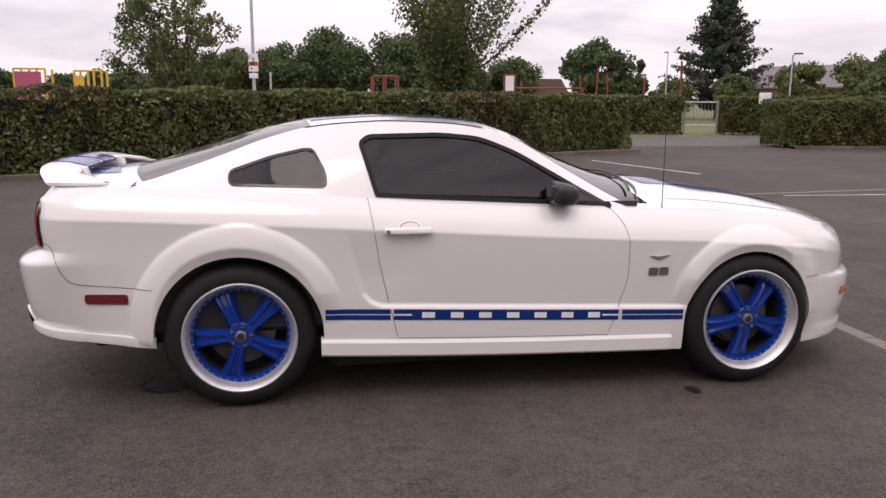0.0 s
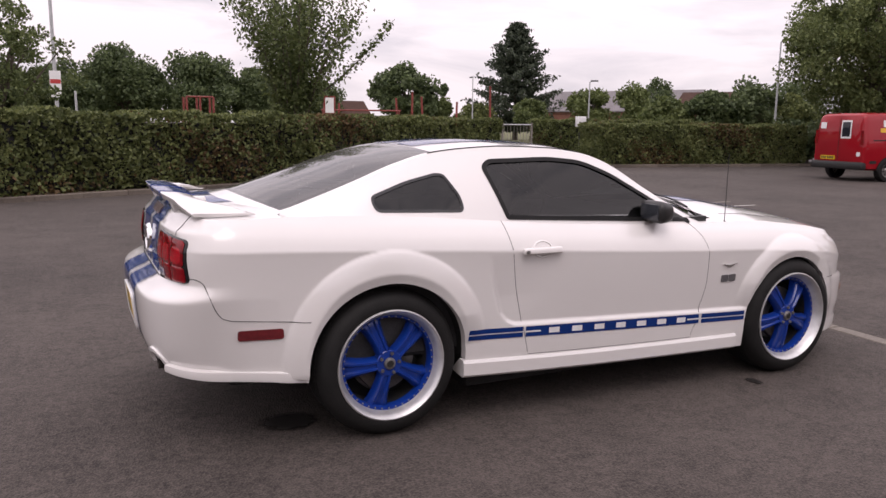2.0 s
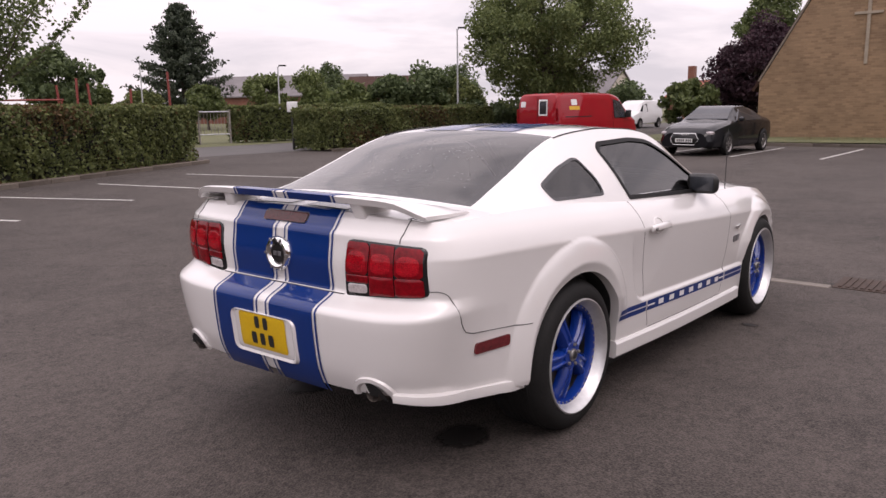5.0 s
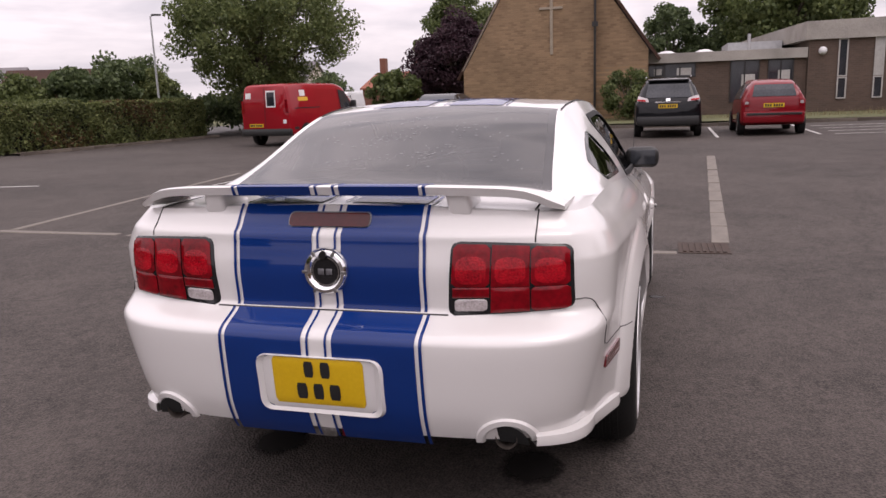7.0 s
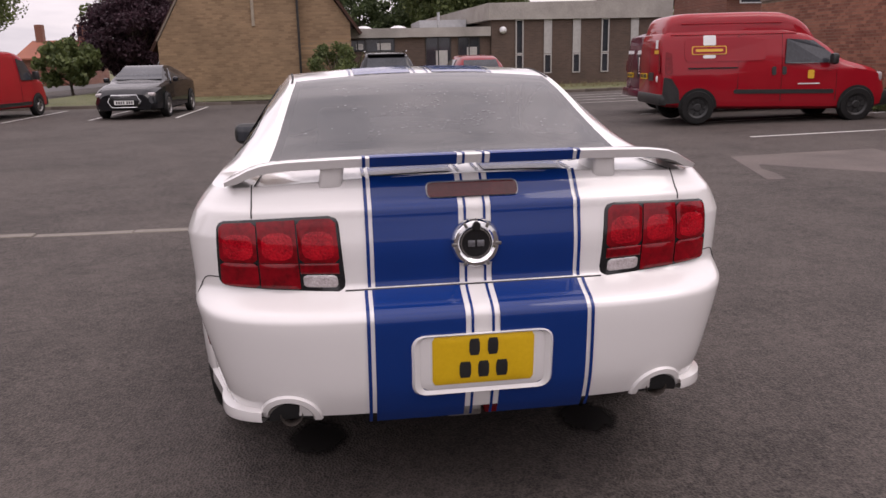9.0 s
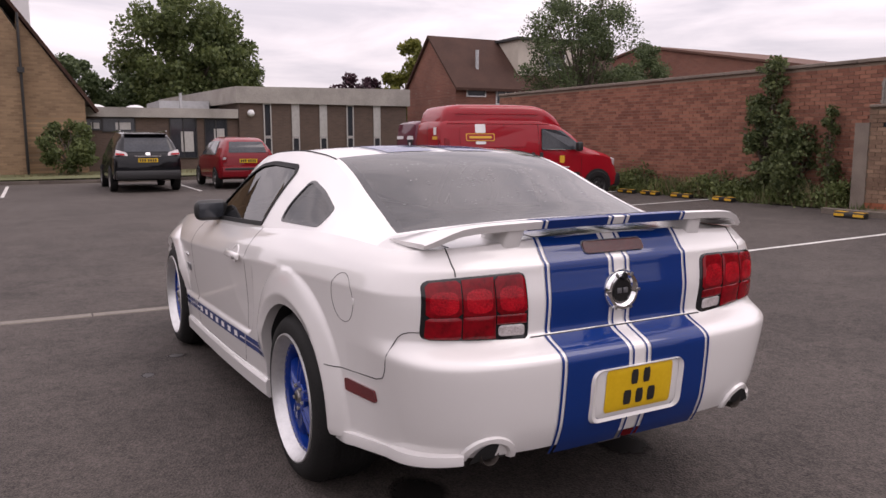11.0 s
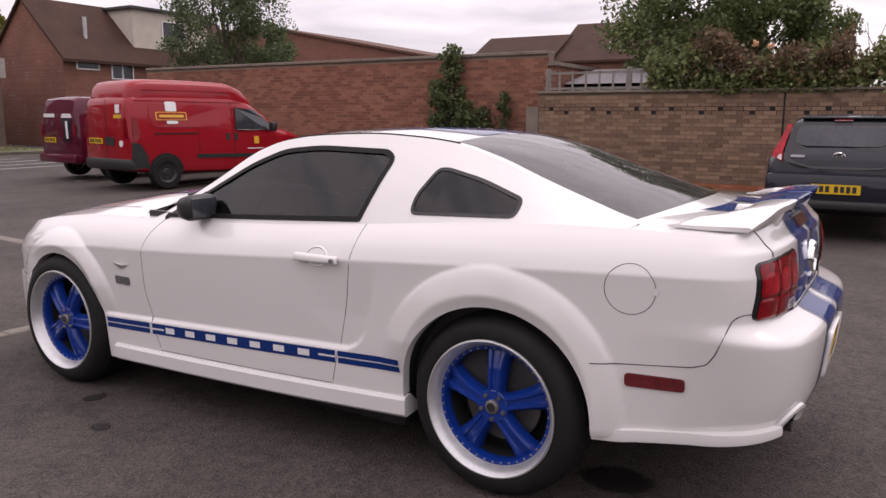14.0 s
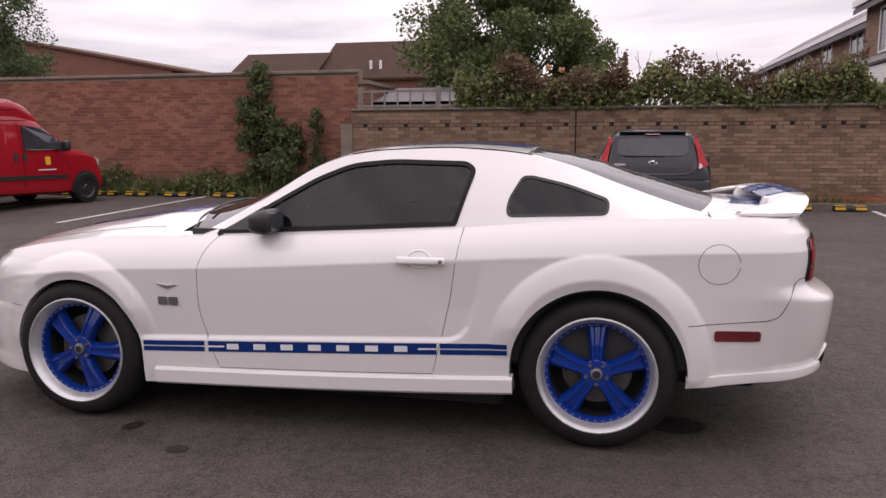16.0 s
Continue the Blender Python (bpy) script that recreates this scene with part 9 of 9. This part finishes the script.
weeds("dry_weeds", "dry weeds before the hall", 24.9, 30.2, -14, 5.5, 5000, 0.34, 6, L_STRAW)
weeds("tall_weeds", "short grass along the church wall", 24.8, 29.2, -14, 12.5, 9000, 0.15, 8, L_LIGHT)


# ---- brick walls ----
def brick_wall(name, label, x0, x1, y, z0, z1, thick, unit_mat, joined_mat, mortar, near, base=None, base_joined=None, holes=None, coping=0.0, seed=1, top_slope=0.0):
    """A wall facing +y, laid brick by brick with recessed joints; the stretch `near` has its bricks as parts."""
    rng = np.random.default_rng(seed)
    wall = thing(name, label, "wall", kind="structure")
    core = boxed(x0, x1, y - thick, y - 0.010, z0 - 0.2, z1)
    part("mortar_core", core, mortar, wall, smooth=False)
    lx, lz, g = 0.215, 0.065, 0.010
    unit = boxed(-lx / 2, lx / 2, -0.05, 0.0, -lz / 2, lz / 2)
    unit_me = {}
    for m in {unit_mat, base or unit_mat}:
        me = bpy.data.meshes.new("brick")
        unit.to_mesh(me)
        me.materials.append(m)
        unit_me[m] = me
    unit.free()
    rest = {}
    n_near = 0
    rows = int((z1 - z0) / (lz + g))
    for r in range(rows):
        z = z0 + (r + 0.5) * (lz + g)
        x = x0 + (0.0 if r % 2 else -(lx + g) / 2)
        while x < x1 - 0.02:
            a, b = max(x, x0), min(x + lx, x1)
            c = (a + b) / 2
            if holes and b - a > 0.2 and holes(c, r, rows):
                rest.setdefault(False, []).append((a, b - 0.085, y, z))
            elif b - a > 0.06:
                low = base is not None and r < 4
                out = float(rng.normal(0, 0.0022))
                if b - a > lx - 0.005 and near[0] < c < near[1] and near[2] < z < near[3] and n_near < 300:
                    ob = new("brick", unit_me[base if low else unit_mat])
                    ob.parent = wall
                    ob.matrix_basis = Matrix.Translation((c, y + out, z)) @ Matrix.Rotation(float(rng.normal(0, 0.006)), 4, "Y")
                    n_near += 1
                else:
                    rest.setdefault(low, []).append((a, b, y + out, z))
            x += lx + g
    for low, items in rest.items():
        q = np.array(items)
        a, b, yy, z = q.T
        n = len(q)
        v = np.empty((n, 8, 3))
        for i, (xx, dy, dz) in enumerate(((a, -0.05, -lz / 2), (b, -0.05, -lz / 2), (b, -0.05, lz / 2), (a, -0.05, lz / 2), (a, 0, -lz / 2), (b, 0, -lz / 2), (b, 0, lz / 2), (a, 0, lz / 2))):
            v[:, i, 0], v[:, i, 1], v[:, i, 2] = xx, yy + dy, z + dz
        pat = np.array(((4, 5, 6, 7), (0, 1, 5, 4), (7, 6, 2, 3), (0, 4, 7, 3), (1, 2, 6, 5)))
        f = (np.arange(n)[:, None, None] * 8 + pat[None]).reshape(-1, 4)
        me = mesh_of("brickwork", v.reshape(-1, 3).tolist(), f.tolist(), base_joined if low else joined_mat)
        tagged(part("brickwork", me, None, wall), kind="stuff")
    if coping:
        k = max(1, int((x1 - x0) / 0.6))
        for i in range(k):
            xa, xb = x0 + (x1 - x0) * i / k, x0 + (x1 - x0) * (i + 1) / k
            part("coping_stone", boxed(xa + 0.003, xb - 0.003, y - thick - 0.04, y + 0.045, z1, z1 + coping, 0.01, 1), M_COPING, wall, smooth=False)
    return wall


def vent_holes(c, r, rows):
    """Honeycomb gaps near the top of the garden wall, in two staggered courses."""
    if r not in (rows - 5, rows - 4):
        return False
    return (c + 20.0 + (0.43 if r == rows - 4 else 0.0)) % 0.86 < 0.225


brick_wall("wall_red", "tall weathered red-brick wall with concrete coping", 4.12, 17.1, -11.95, 0.02, 2.86, 0.3, M_REDBRICK, M_REDBRICKS, M_MORTAR, (4.12, 6.4, 1.0, 2.9), coping=0.07, seed=3)
w2 = brick_wall("wall_garden", "lower tan-brick garden wall with honeycomb gaps and red base courses", -14.0, 4.15, -11.52, 0.02, 2.02, 0.24, M_TANBRICK, M_TANBRICKS, M_MORTARTAN, (-0.6, 4.15, 1.1, 2.02), M_ORANGEBRICK, M_ORANGEBRICKS, vent_holes, 0.05, seed=4)
# near-black sheet behind the bricks paints the shade inside the honeycomb gaps
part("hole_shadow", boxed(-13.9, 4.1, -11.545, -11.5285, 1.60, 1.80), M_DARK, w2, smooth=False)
part("movement_joint", boxed(-0.64, -0.61, -11.53, -11.512, 0.1, 2.0), M_DARK, w2, smooth=False)
part("end_pier", boxed(4.13, 4.40, -11.94, -11.50, 0, 1.75), M_COPING, w2, smooth=False)

# the red wall's return running back, and a fence with a lean-to behind the garden wall
part("return_coping", boxed(3.9, 4.12, -18, -11.9, 2.62, 2.70), M_COPING, bpy.data.objects["wall_red"], smooth=False)
part("far_return", boxed(16.8, 17.1, -18, -12.26, 0, 2.86), M_HOUSEBRICK, bpy.data.objects["wall_red"], smooth=False)
part("return_wall", boxed(3.95, 4.10, -18, -11.96, 0, 2.62), M_HOUSEBRICK, bpy.data.objects["wall_red"], smooth=False)
fence = thing("trellis_fence", "grey weathered wooden trellis on the garden wall", "fence", 0, -11.66, 2.07)
for z in (0.03, 0.34):
    part("rail", boxed(1.6, 4.05, -0.02, 0.02, z, z + 0.045), M_OLDWOOD, fence, smooth=False)
for k in range(9):
    x = 4.0 - k * 0.285
    part("slat", boxed(x - 0.02, x + 0.02, 0.021, 0.04, 0.0, 0.40), M_OLDWOOD, fence, smooth=False)
for k in range(8):
    x = 3.98 - k * 1.72
    part("post", boxed(x - 0.045, x + 0.045, -0.045, 0.0205, -0.02, 0.46), M_OLDWOOD, fence, smooth=False)
shed = thing("garden_shed", "low garden shed with grey felt roof", "shed", 2.6, -13.6, 0)
part("wall", boxed(-1.4, 1.4, -1.0, 1.0, 0, 2.2), M_OLDWOOD, shed, smooth=False)
bm = bmesh.new()
q = [bm.verts.new(p) for p in ((-1.55, 1.2, 2.25), (1.35, 1.2, 2.25), (1.1, 0, 2.62), (-1.3, 0, 2.62), (-1.55, -1.2, 2.25), (1.35, -1.2, 2.25))]
for f in ((0, 1, 2, 3), (3, 2, 5, 4), (0, 3, 4), (1, 5, 2), (0, 4, 5, 1)):
    bm.faces.new([q[i] for i in f])
part("roof", bm, M_ROOFGREY, shed, "grey felt roof", smooth=False)
